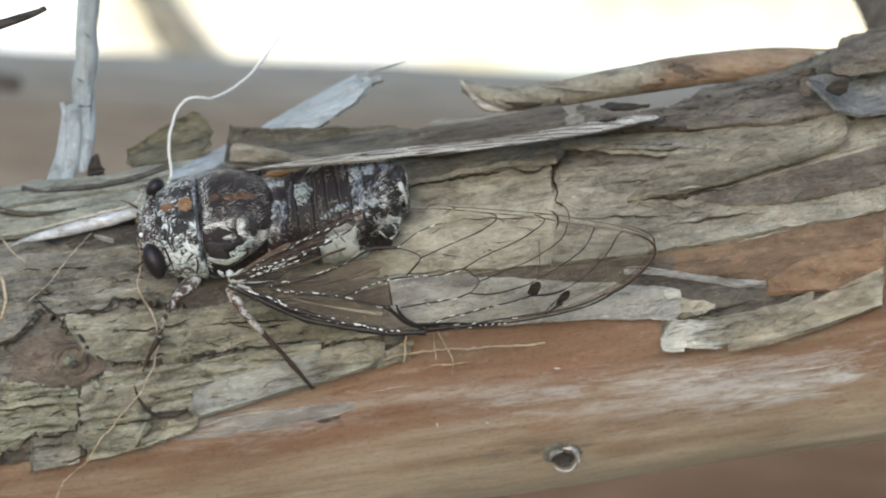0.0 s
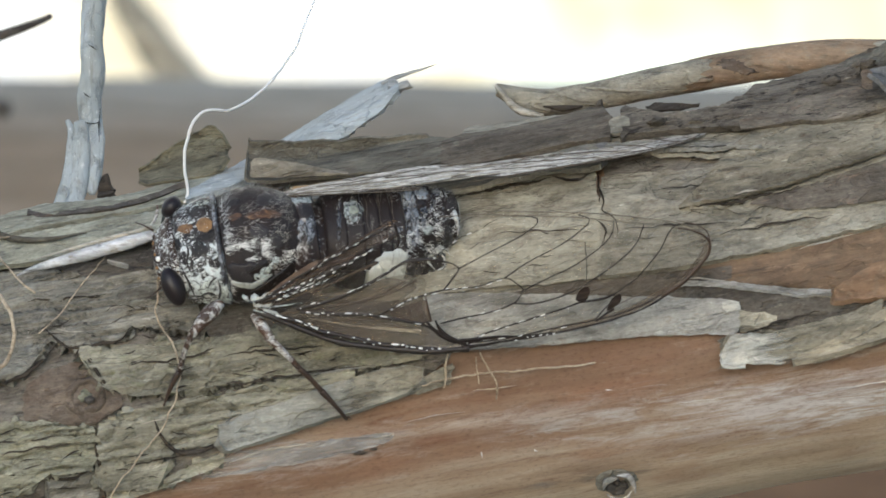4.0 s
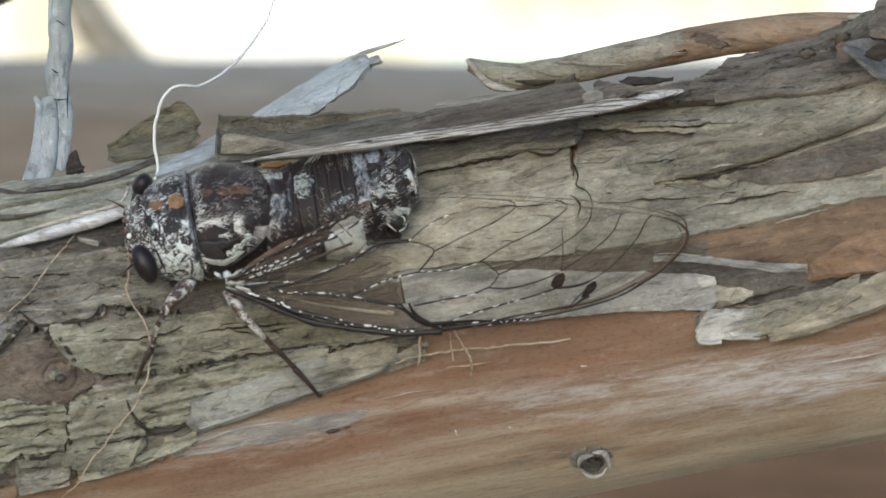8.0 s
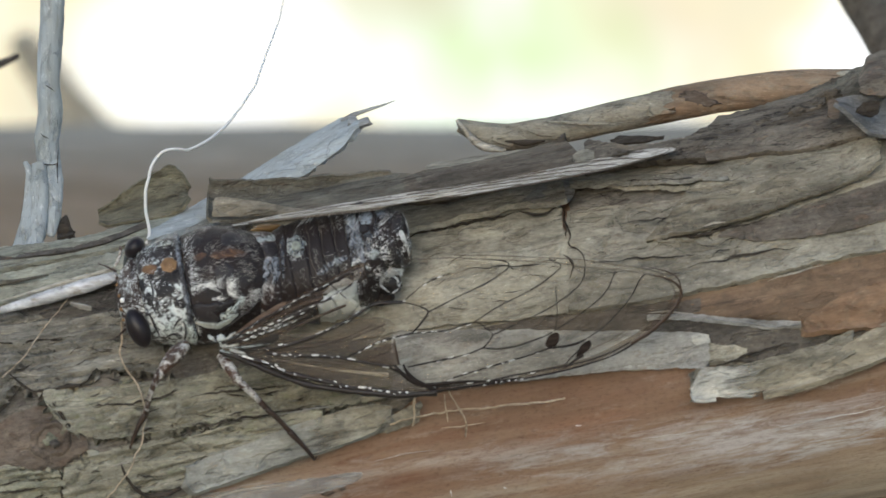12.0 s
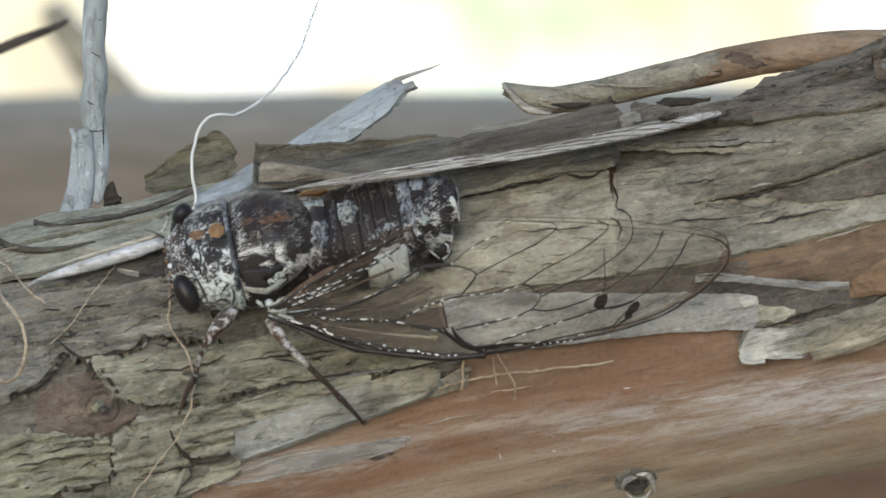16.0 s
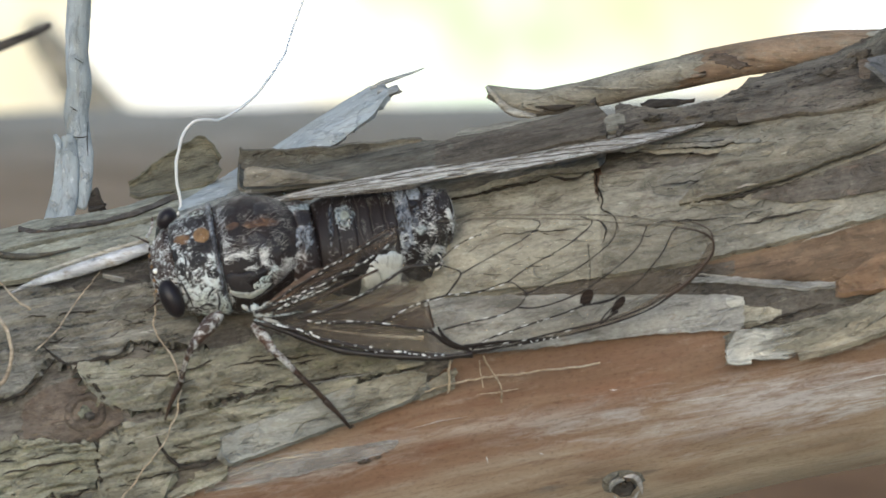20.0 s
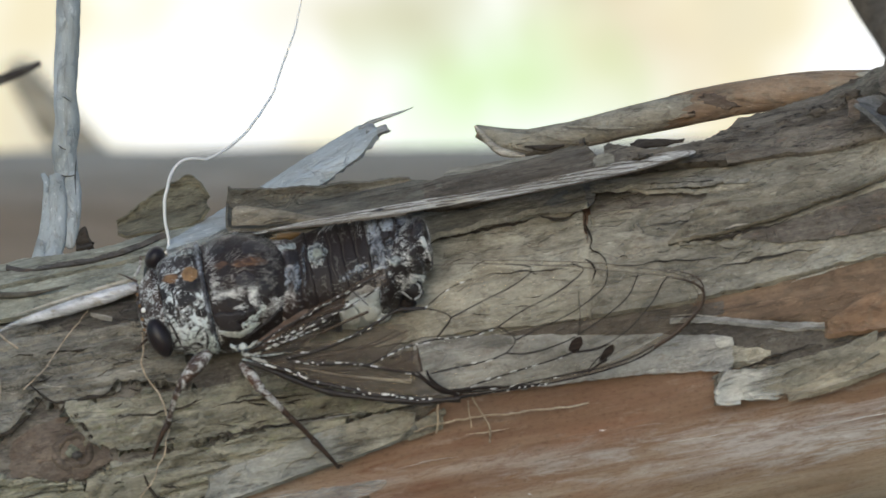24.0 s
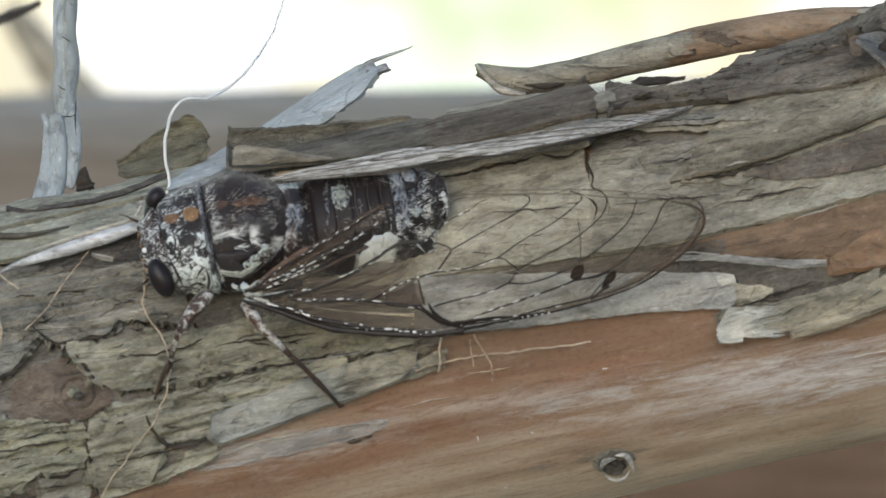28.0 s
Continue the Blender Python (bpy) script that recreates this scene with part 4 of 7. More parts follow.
bark_plate("bark_plate", [(430, 280, 330), (800, 280, 304), (900, 280, 281), (1000, 270, 259), (1060, 262, 256), (1085, 240, 250)],
           0.0010, 0.0004, M["grey"], "grey overlapping bark strip", 58, 4, 0.0003, (0, 0.0003))
bark_plate("bark_plate", [(1100, 200, 218), (1180, 200, 221), (1290, 200, 219), (1400, 190, 207), (1500, 160, 190), (1720, 110, 150)],
           0.00080, 0.0003, M["sheet"], "grey-olive bark strip", 62, 4, 0.0003, (0.0002, 0))
bark_plate("bark_plate", [(1240, 299, 305), (1300, 272, 301), (1350, 250, 290), (1440, 214, 266), (1500, 190, 245), (1568, 160, 218), (1720, 100, 170)],
           0.0007, 0.0003, M["sheet"], "bark strip with a lifted edge", None, 4, 0.0002, (0.0, 0))
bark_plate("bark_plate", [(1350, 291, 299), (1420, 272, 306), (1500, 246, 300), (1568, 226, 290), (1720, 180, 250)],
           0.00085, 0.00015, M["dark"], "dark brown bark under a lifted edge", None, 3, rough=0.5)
bark_plate("bark_plate", [(1095, 208, 226), (1200, 205, 222), (1300, 200, 214), (1370, 198, 206)],
           0.0012, 0.0003, M["grey"], "narrow grey bark splinter", None, 3, 0.0003)

# cracked old plates towards the thin end
bark_plate("bark_plate", [(-240, 470, 700), (-60, 455, 655), (0, 450, 640), (60, 445, 628), (105, 445, 562), (130, 447, 573), (200, 446, 567), (238, 445, 556), (250, 440, 538), (370, 430, 545)],
           0.00075, 0.0006, M["grey"], "cracked grey bark plate", None, 5, 0.0002, cracks=0.0004, cell=5)
bark_plate("bark_plate", [(163, 570, 592), (182, 566, 622), (222, 564, 652), (262, 562, 655), (300, 558, 652), (345, 556, 640), (440, 540, 625), (560, 520, 610), (700, 500, 590), (770, 495, 580)],
           0.0008, 0.0006, M["green"], "cracked grey-green bark plate", None, 5, 0.0002, (0.0002, 0), cracks=0.0004, cell=5)
bark_plate("bark_plate", [(188, 705, 800), (215, 690, 815), (300, 665, 808), (330, 655, 745), (410, 650, 728), (430, 640, 712), (560, 605, 672), (650, 598, 640)],
           0.0007, 0.0005, M["green"], "cracked grey-green bark plate", None, 5, 0.0002, (0.0002, 0), cracks=0.0004, cell=5)
bark_plate("bark_plate", [(-240, 740, 900), (0, 705, 866), (100, 700, 792), (190, 712, 780)],
           0.0007, 0.0005, M["mossy"], "mossy cracked bark plate", None, 5, 0.0002, (0, 0.0002), cracks=0.0004, cell=5)
bark_plate("bark_plate", [(103, 798, 858), (150, 792, 852), (192, 786, 842)],
           0.0007, 0.0005, M["grey"], "small grey bark plate", None, 4, 0.0001, (0.0002, 0), cracks=0.0003)
bark_plate("bark_plate", [(205, 822, 838), (300, 800, 815), (420, 745, 765)],
           0.0006, 0.0004, M["green"], "narrow bark plate", None, 3, 0.0001, cracks=0.0003)
bark_plate("bark_plate", [(410, 698, 722), (425, 690, 738), (520, 656, 708), (600, 626, 682), (690, 598, 656), (745, 588, 634), (772, 592, 610)],
           0.0009, 0.0005, M["smoothplate"], "smooth blue-grey to olive bark plate", None, 2, 0.0002, (0.0004, 0), rough=0.5)
bark_plate("bark_plate", [(560, 640, 694), (620, 619, 675), (690, 599, 655), (745, 589, 633), (770, 593, 609)],
           0.00098, 0.00008, M["tanfade"], "tan-olive worn end of the plate", None, 1.5, 0.0002, (0, 0), rough=0.5)
bark_plate("bark_plate", [(60, 640, 700), (120, 605, 702), (160, 592, 706), (190, 615, 700), (235, 650, 672)],
           0.00060, 0.0003, M["brownwood"], "brown wood round an old knot", None, 4)

# films on the red wood
bark_plate("bark_plate", [(380, 792, 800), (430, 752, 790), (550, 735, 768), (690, 712, 738), (720, 712, 724)],
           0.00005, 0.00012, M["patina"], "thin whitish bark film", None, 4, rough=0.5)
bark_plate("bark_plate", [(1304, 532, 571), (1312, 520, 571), (1345, 517, 567), (1372, 516, 567), (1420, 508, 560), (1480, 494, 548), (1540, 474, 522), (1590, 450, 490)],
           0.0009, 0.0005, M["olivegrey"], "olive-grey bark end curling off the wood", None, 3, 0.0002, (0.0004, 0))
bark_plate("bark_plate", [(1302, 554, 571), (1310, 532, 572), (1324, 519, 571), (1350, 518, 569), (1380, 518, 567), (1420, 514, 561), (1470, 508, 548)],
           0.00112, 0.00020, M["chipworn"], "chalky pale curled bark edge", None, 3, 0.0002, (0.0004, 0))
bark_plate("bark_plate", [(1304, 566, 571), (1320, 567, 572), (1344, 566, 570)], 0.0016, 0.0001, M["chip"], "thin curled lip", None, 1, 0.0002)
bark_plate("bark_plate", [(1426, 557, 559), (1470, 540, 551), (1520, 512, 539), (1568, 484, 526), (1640, 444, 500), (1720, 404, 470)],
           0.00095, 0.0005, M["tanstrip"], "tan bark strip with a smooth edge", None, 2, 0.0003, (0, 0))
bark_plate("bark_plate", [(1500, 440, 458), (1530, 422, 456), (1565, 398, 452), (1640, 372, 446), (1720, 350, 420)],
           0.0007, 0.0004, M["rustfold"], "orange-brown fold of inner bark", None, 3, 0.0003, (0.0004, 0), rough=0.4)
bark_plate("bark_plate", [(1226, 302, 305), (1260, 274, 302), (1300, 226, 298), (1350, 178, 287), (1440, 132, 263), (1500, 108, 242), (1568, 92, 218), (1604, 90, 204), (1626, 112, 196), (1640, 150, 184)],
           0.0012, 0.00025, M["olive"], "brown-olive lobe of curled bark", None, 3, 0.00025, (-0.0005, 0.0006))
bark_plate("bark_plate", [(740, 628, 640), (790, 600, 632), (830, 585, 618)], 0.0005, 0.0004, M["sheet"], "small frayed bark end", None, 6)

# open cracks
def crack(pts, r, lift=0.0007):
    """A dark open crack that runs along and across the bark."""
    w = []
    for h, v in smooth_line(np.array(pts, float), 5):
        x, p = on_log(h, v)
        w.append(round_log(x, p, R + lift))
    n = len(w)
    rad = np.clip(np.sin(np.linspace(0.15, np.pi - 0.1, n)), 0.15, 1) * (0.5 + fbm(np.arange(n) * 0.3, np.zeros(n), int(pts[0][0]))) * r * S
    part("crack", tube("crack", np.array(w), rad, 6, 0.3, int(pts[0][1]) % 50, 0.5, 9 * S), M["crevice"], branch, "dark open crack in the bark")


crack([(1066, 246), (1084, 260), (1079, 276), (1090, 300), (1088, 316), (1108, 330), (1117, 345), (1112, 364)], 1.7, 0.00075)
crack([(1080, 330), (1098, 352), (1090, 372)], 2.0, 0.00075)
crack([(1000, 262), (1040, 268), (1075, 254)], 3.0, 0.00095)
crack([(296, 690), (306, 720), (335, 744), (372, 742), (412, 728), (426, 738)], 4.2, 0.0009)
crack([(188, 700), (194, 755), (204, 800), (214, 842)], 2.6, 0.0008)
crack([(100, 545), (140, 575), (182, 572), (232, 560), (248, 540)], 3.4, 0.00095)
crack([(148, 592), (168, 575), (180, 600), (206, 634), (232, 652)], 3.4, 0.0009)
crack([(90, 800), (140, 796), (190, 778)], 2.6, 0.0008)
crack([(0, 640), (40, 634), (90, 600), (120, 566)], 3.2, 0.0009)
crack([(360, 655), (460, 628), (560, 606), (690, 588)], 1.6, 0.0009)
crack([(250, 600), (330, 590), (400, 575)], 1.8, 0.0009)
crack([(420, 580), (520, 566), (600, 560)], 1.8, 0.0009)
crack([(20, 760), (90, 744), (160, 735)], 1.8, 0.0008)
crack([(240, 770), (300, 760), (370, 748)], 1.6, 0.0008)
crack([(60, 500), (140, 492), (210, 484)], 1.6, 0.0009)
crack([(1250, 306), (1320, 300), (1355, 290), (1440, 268)], 3.2, 0.0008)
crack([(1100, 222), (1160, 218), (1260, 214), (1350, 207), (1400, 196)], 6.0, 0.001)
crack([(1290, 398), (1380, 378), (1470, 352), (1568, 334)], 2.6, 0.0004)
crack([(1130, 345), (1220, 338), (1330, 330)], 1.4, 0.0007)
crack([(900, 360), (980, 352), (1050, 350)], 1.3, 0.0007)
crack([(1300, 350), (1400, 330), (1500, 312)], 1.6, 0.0007)
crack([(1380, 240), (1470, 214), (1568, 186)], 1.8, 0.0009)
crack([(1180, 282), (1290, 268), (1400, 248)], 1.5, 0.0009)
crack([(800, 306), (900, 284), (1000, 262)], 3.2, 0.0007)
crack([(1340, 520), (1400, 500), (1480, 478)], 2.2, 0.0005)

# short weathering cracks along the grain
for (h0, h1, v0, v1), count, lift in (((20, 330, 480, 560), 16, 0.00085), ((240, 620, 570, 640), 22, 0.0009), ((0, 180, 720, 850), 14, 0.0008), ((210, 400, 690, 790), 12, 0.0008), ((840, 1060, 320, 430), 12, 0.00062), ((1120, 1400, 310, 370), 12, 0.00064), ((1140, 1420, 165, 195), 8, 0.00092), ((1350, 1560, 130, 220), 10, 0.0015), ((1120, 1300, 240, 290), 8, 0.00064)):
    for _ in range(count):
        h, v, l = random.uniform(h0, h1), random.uniform(v0, v1), random.uniform(10, 46)
        k = random.uniform(-0.5, 0.15)
        crack([(h, v), (h + l * 0.5, v + l * 0.5 * k + random.uniform(-3, 3)), (h + l, v + l * k)], random.uniform(0.6, 1.7) if h < 800 else random.uniform(0.4, 0.9), lift)

# slivers and specks that stand off the bark
def sliver(pts, r, mat, lift, label):
    w = []
    for h, v in smooth_line(np.array(pts, float), 4):
        x, p = on_log(h, v)
        w.append(round_log(x, p, R + lift))
    n = len(w)
    part("sliver", tube("sliver", np.array(w), np.array([0.15, 0.8, 1.0, 0.7, 0.15]) * r * S, 6, 0.5, int(pts[0][0]) % 40, 0.5, 3 * S), M[mat], branch, label)


sliver([(1326, 298), (1345, 293), (1366, 291)], 2.2, 'pale', 0.0021, 'thin pale splinter on the bark')
sliver([(241, 834), (320, 806), (420, 768)], 1.6, 'pale', 0.0005, 'thin pale splinter on the bark')
sliver([(420, 768), (500, 742), (590, 728)], 1.4, 'pale', 0.0003, 'thin pale splinter on the bark')
sliver([(1225, 430), (1260, 428), (1310, 430)], 1.6, 'pale', 0.0008, 'thin pale splinter on the bark')
sliver([(870, 560), (930, 552), (1010, 541)], 1.2, 'slate', 0.0006, 'thin pale splinter on the bark')
sliver([(1440, 374), (1490, 360), (1540, 346)], 1.5, 'pale', 0.0011, 'thin pale splinter on the bark')
sliver([(560, 612), (620, 600), (690, 590)], 1.3, 'slate', 0.0013, 'thin pale splinter on the bark')
sliver([(270, 700), (310, 690), (352, 682)], 1.2, 'pale', 0.0011, 'thin pale splinter on the bark')
sliver([(118, 548), (150, 552), (190, 548)], 1.3, 'pale', 0.0013, 'thin pale splinter on the bark')
sliver([(860, 630), (905, 626), (940, 620)], 1.2, 'fibre', 0.0002, 'thin pale splinter on the bark')
sliver([(740, 690), (800, 676), (850, 670)], 0.6, 'film', 0.0001, 'thin pale splinter on the bark')
sliver([(1210, 650), (1280, 640), (1340, 630)], 0.6, 'film', 0.0001, 'thin pale splinter on the bark')
sliver([(878, 740), (878, 745), (879, 751)], 1.4, 'film', 0.0001, 'tiny whitish speck')
sliver([(972, 734), (975, 736), (979, 737)], 1.2, 'film', 0.0001, 'tiny whitish speck')
sliver([(925, 830), (928, 831), (932, 831)], 1.2, 'film', 0.0001, 'tiny whitish speck')
sliver([(1098, 625), (1103, 626), (1109, 626)], 1.0, 'film', 0.0001, 'tiny whitish speck')

# knots
def knot(h, v, size, mat_ring, mat_core, deep, label, base=0.0, wild=0.9, core=0.66):
    """An old twig scar: a broken ring of callus round a hollow core."""
    x, p = on_log(h, v)
    x, p = float(x), float(p)
    n, m = 40, 10
    a = np.linspace(0, 2 * np.pi, n, endpoint=False)[:, None]
    s = np.linspace(0, 1, m)[None]
    prof = size * S * (1.35 - 0.85 * s) * (1 + wild * (fbm(np.cos(a) * 1.5 + 4, np.sin(a) * 1.5 + 2, int(h)) - 0.5))
    height = deep * np.sin(np.pi * np.minimum(s * 1.15, 1)) * (0.1 + 1.6 * fbm(np.cos(a) * 2 + 9, np.sin(a) * 2 + s * 3, int(v))) - 0.0001
    gx = x + prof * np.cos(a) * 1.25
    gp = p + prof * np.sin(a) / R
    g = round_log(gx, gp, R + base + height + relief(gx, gp))
    g = np.concatenate([g, g[:1]], 0)
    ob = part("knot", slab("knot", g, 0.0003, (0, -1, 0)), mat_ring, branch, label)
    c = Vector(round_log(np.array(x), np.array(p), R + base * 0.8 - 0.00005))
    part("knot_core", blob("knot_core", c, (size * S * core, size * S * 0.5, size * S * core * 0.85), (0, 0, 0), 18, 0.35, h), mat_core, ob, "dark rotten core")


knot(1120, 794, 23, M["grey"], M["hole"], 0.00022, "grey broken ring of an old twig scar", -0.00005, 0.5, 0.3)
x, p = on_log(1121, 801)
part("knot_hollow", blob("knot_hollow", Vector(round_log(x, p, R - 0.00005)), (19 * S, 0.0003, 15 * S), (0, 0, 0), 20, 0.3, 8), M["hole"], branch, "dark hollow of the scar")
sliver([(1120, 772), (1132, 772), (1142, 778), (1149, 789), (1152, 802)], 6.0, "film", 0.0004, "whitish callus round the scar")
sliver([(1100, 806), (1112, 814), (1126, 815), (1138, 810), (1147, 799)], 4.2, "film", 0.0003, "whitish callus round the scar")
sliver([(1094, 802), (1097, 790), (1108, 782), (1124, 779)], 6.0, "slate", 0.0003, "grey callus round the scar")
for h, v, a, b in ((662, 748, 11, 3), (686, 741, 6, 2)):
    x, p = on_log(h, v)
    part("twig_scar", blob("twig_scar", Vector(round_log(x, p, R - 0.00005)), (a * S, 0.00018, b * S), (0, 0, 0), 16, 0.9, h), M["brownwood"], branch, "small dark twig scar")
knot(172, 655, 25, M["brownwood"], M["mosscore"], 0.0005, "brown ring of an old knot hole", 0.0005, 0.35, 0.72)
x, p = on_log(178, 662)
part("knot_hollow", blob("knot_hollow", Vector(round_log(x, p, R + 0.0008)), (9 * S, 7 * S, 7 * S), (0, 0, 0), 16, 0.4, 3), M["hole"], branch, "dark hollow of the knot")
sliver([(1412, 636), (1450, 630), (1486, 623), (1540, 613), (1600, 601), (1680, 584)], 1.0, "film", 0.0001, "thin whitish edge of worn bark")

# torn flaps along the upper side
flap("bark_flap", [(449, 190, 258), (454, 195, 264), (490, 193, 264), (530, 195, 260), (570, 190, 256), (620, 191, 252), (650, 185, 246), (700, 184, 244), (735, 178, 238), (765, 178, 232), (800, 180, 224), (826, 184, 216)], (-0.0040, -0.0078), M["flap"], 0.00022, 0.0018, "curled grey-brown bark flap", 2.2, 4, 0.0)
flap("bark_flap", [(455, 232, 258), (460, 224, 259), (470, 222, 259), (500, 226, 258), (540, 231, 256), (580, 239, 254), (630, 246, 250)], (-0.0081, -0.0083), M["lip"], 0.00008, -0.0002, "lighter inner lip of the flap", 1.5, 4)
flap("bark_flap", [(796, 188, 226), (815, 181, 230), (835, 173, 228), (880, 167, 222), (905, 162, 215), (950, 152, 205), (1010, 138, 190), (1050, 126, 182), (1078, 118, 178), (1098, 138, 174)], (-0.0030, -0.0086), M["darkflap"], 0.0005, 0.0012, "dark grey-brown curled bark flap", 2, 4, -0.001)
flap("bark_flap", [(834, 168, 180), (842, 161, 180), (858, 158, 178), (882, 157, 176), (900, 152, 172), (940, 147, 164), (975, 142, 156), (1000, 138, 148)], (-0.0005, -0.0020), M["sheet"], 0.0004, 0, "pale bark edge behind the flap", 1.5, 4)
flap("bark_flap", [(1118, 118, 180), (1130, 120, 168), (1190, 128, 162), (1250, 124, 156), (1300, 112, 152), (1340, 92, 148), (1352, 76, 147), (1420, 60, 142), (1500, 34, 136), (1568, 6, 120), (1720, -60, 90)], (-0.0005, -0.0072), M["pitted"], 0.0006, 0.0014, "dark ragged bark ridge", 6, 4)
flap("bark_flap", [(1150, 132, 146), (1210, 132, 152), (1270, 122, 146), (1320, 106, 138), (1380, 84, 116)], (-0.0050, -0.0078), M["pitted"], 0.0005, -0.0012, "knobbly brown bark lump", 7, 4)
flap("bark_flap", [(1400, 76, 108), (1450, 56, 98), (1500, 40, 84), (1540, 20, 60)], (-0.0040, -0.0074), M["pitted"], 0.0006, -0.0014, "knobbly brown bark lump", 7, 4)
bark_plate("bark_plate", [(1006, 247, 251), (1030, 230, 250), (1060, 212, 248), (1084, 200, 248), (1098, 204, 240)], 0.00115, 0.00012, M["slatedark"], "slate-grey wedge of torn bark", None, 2, rough=0.6)
flap("bark_flap", [(1094, 146, 168), (1104, 139, 170), (1118, 137, 167), (1131, 140, 160)], (-0.0045, -0.0062), M["olivegrey"], 0.0003, 0.0002, "small torn grey bark tongue", 2, 3)
flap("bark_flap", [(1330, 140, 158), (1400, 120, 146), (1440, 100, 126), (1500, 84, 110), (1560, 70, 96), (1600, 62, 84)], (-0.0070, -0.0082), M["dark"], 0.0004, -0.0004, "dark lifted bark edge", 3, 5)
flap("bark_flap", [(1480, 60, 110), (1530, 30, 92), (1600, -10, 74), (1720, -50, 40)], (-0.0050, -0.0076), M["flap"], 0.0005, -0.0006, "grey-brown flaking bark", 8, 4)
flap("bark_flap", [(1556, 46, 54), (1575, 40, 64), (1600, 38, 88), (1625, 36, 106), (1660, 34, 114), (1740, 20, 100)], (-0.0100, -0.0126), M["slatedark"], 0.0003, 0.0006, "grey hollow in the bark", 5, 4)
flap("bark_flap", [(1598, 62, 68), (1608, 54, 75), (1625, 50, 77), (1638, 48, 70)], (-0.0128, -0.0130), M["crevice"], 0.0002, 0, "dark hole in the bark", 3, 3)
flap("bark_flap", [(1604, 2, 34), (1614, -26, 40), (1640, -40, 40), (1690, -54, 32), (1740, -70, 20)], (-0.0080, -0.0118), M["dark"], 0.0005, -0.0012, "dark knobbly bark lump", 5, 4)
flap("bark_flap", [(1546, 50, 76), (1556, 46, 84), (1566, 52, 82)], (-0.0122, -0.0126), M["brownwood"], 0.0002, 0, "brown torn bark bit", 2, 3)
flap("bark_flap", [(255, 250, 268), (270, 240, 274), (300, 214, 268), (340, 190, 262), (378, 167, 256), (388, 170, 250), (402, 184, 244), (414, 208, 226)], (-0.0010, -0.0040), M["leafscale"], 0.0002, 0.0008, "small curled dark olive leaf-like bark scale", 1.5, 4, -0.0003)
flap("bark_flap", [(-240, 392, 420), (-60, 352, 380), (0, 338, 372), (80, 312, 350), (160, 306, 336), (240, 292, 322), (330, 262, 302), (410, 240, 276)], (0.0, -0.0050), M["palegreen"], 0.0005, -0.0006, "pale grey-green bark along the upper side", 3, 5)
flap("bark_flap", [(-240, 440, 480), (-60, 392, 432), (0, 380, 425), (80, 360, 412), (160, 344, 398), (240, 330, 380), (300, 318, 360)], (-0.0062, -0.0090), M["palegreen"], 0.0005, -0.0010, "grey-green bark with a lifted edge", 4, 5, -0.0006)
flap("bark_flap", [(58, 322, 340), (72, 326, 343), (90, 331, 340), (110, 331, 336), (150, 327, 332), (210, 318, 323), (250, 309, 313), (300, 293, 296), (340, 275, 277)], (-0.0052, -0.0058), M["hole"], 0.0004, -0.0003, "dark torn bark edge", 2, 4)
flap("bark_flap", [(204, 411, 416), (220, 414, 422), (240, 419, 426)], (-0.0098, -0.0102), M["slate"], 0.0001, 0, "small pale splinter", 1.5, 3)

# dark sheet drawn where a crevice opens in the gap
flap("bark_flap", [(1163, 122, 126), (1175, 112, 126), (1215, 112, 124), (1255, 114, 119)], (0.0, -0.0012), M["crevice"], 0.0002, 0, "dark sheet drawn as the crevice in a gap", 2, 4)
# knobs along the dark ridge
for h, v, y, a, b in ((1312, 136, -0.0062, 22, 11), (1366, 116, -0.0056, 18, 13), (1428, 92, -0.0052, 26, 12), (1492, 72, -0.0052, 20, 14), (1548, 42, -0.0046, 24, 13), (1250, 146, -0.0066, 20, 8), (1398, 128, -0.0070, 12, 8), (1180, 146, -0.0068, 16, 7)):
    c = to_log(at(h, v, y - 0.0016))
    part("bark_knob", blob("bark_knob", c, (a * S, 0.0011, b * S), (0, 0, 0), 20, 0.45, h), M["pitted"], branch, "dark knob on the bark")
for h, v, y, a, b in ((1340, 130, -0.0070, 11, 3), (1390, 104, -0.0066, 13, 3), (1462, 92, -0.0068, 17, 3)):
    c = to_log(at(h, v, y - 0.0012))
    part("bark_pit", blob("bark_pit", c, (a * S, 0.0004, b * S), (0, 0.4, 0), 14, 0.6, h), M["crevice"], branch, "dark pit in the bark")

# a loose rolled quill of bark lying on the branch
quill = tagged(new("bark_quill"), "loose rolled grey and rust-brown bark quill on the branch", "bark roll")
quill.matrix_world = Matrix.Identity(4)
qa = np.array([(890, 96, 0.001, 9), (930, 112, 0.001, 20), (980, 118, 0.001, 23), (1050, 108, 0.001, 24), (1150, 85, 0.001, 26), (1250, 64, 0.001, 28), (1350, 45, 0.001, 27), (1450, 32, 0.001, 28), (1520, 26, 0.001, 28), (1590, 24, 0.001, 27), (1650, 30, 0.001, 24)], float)


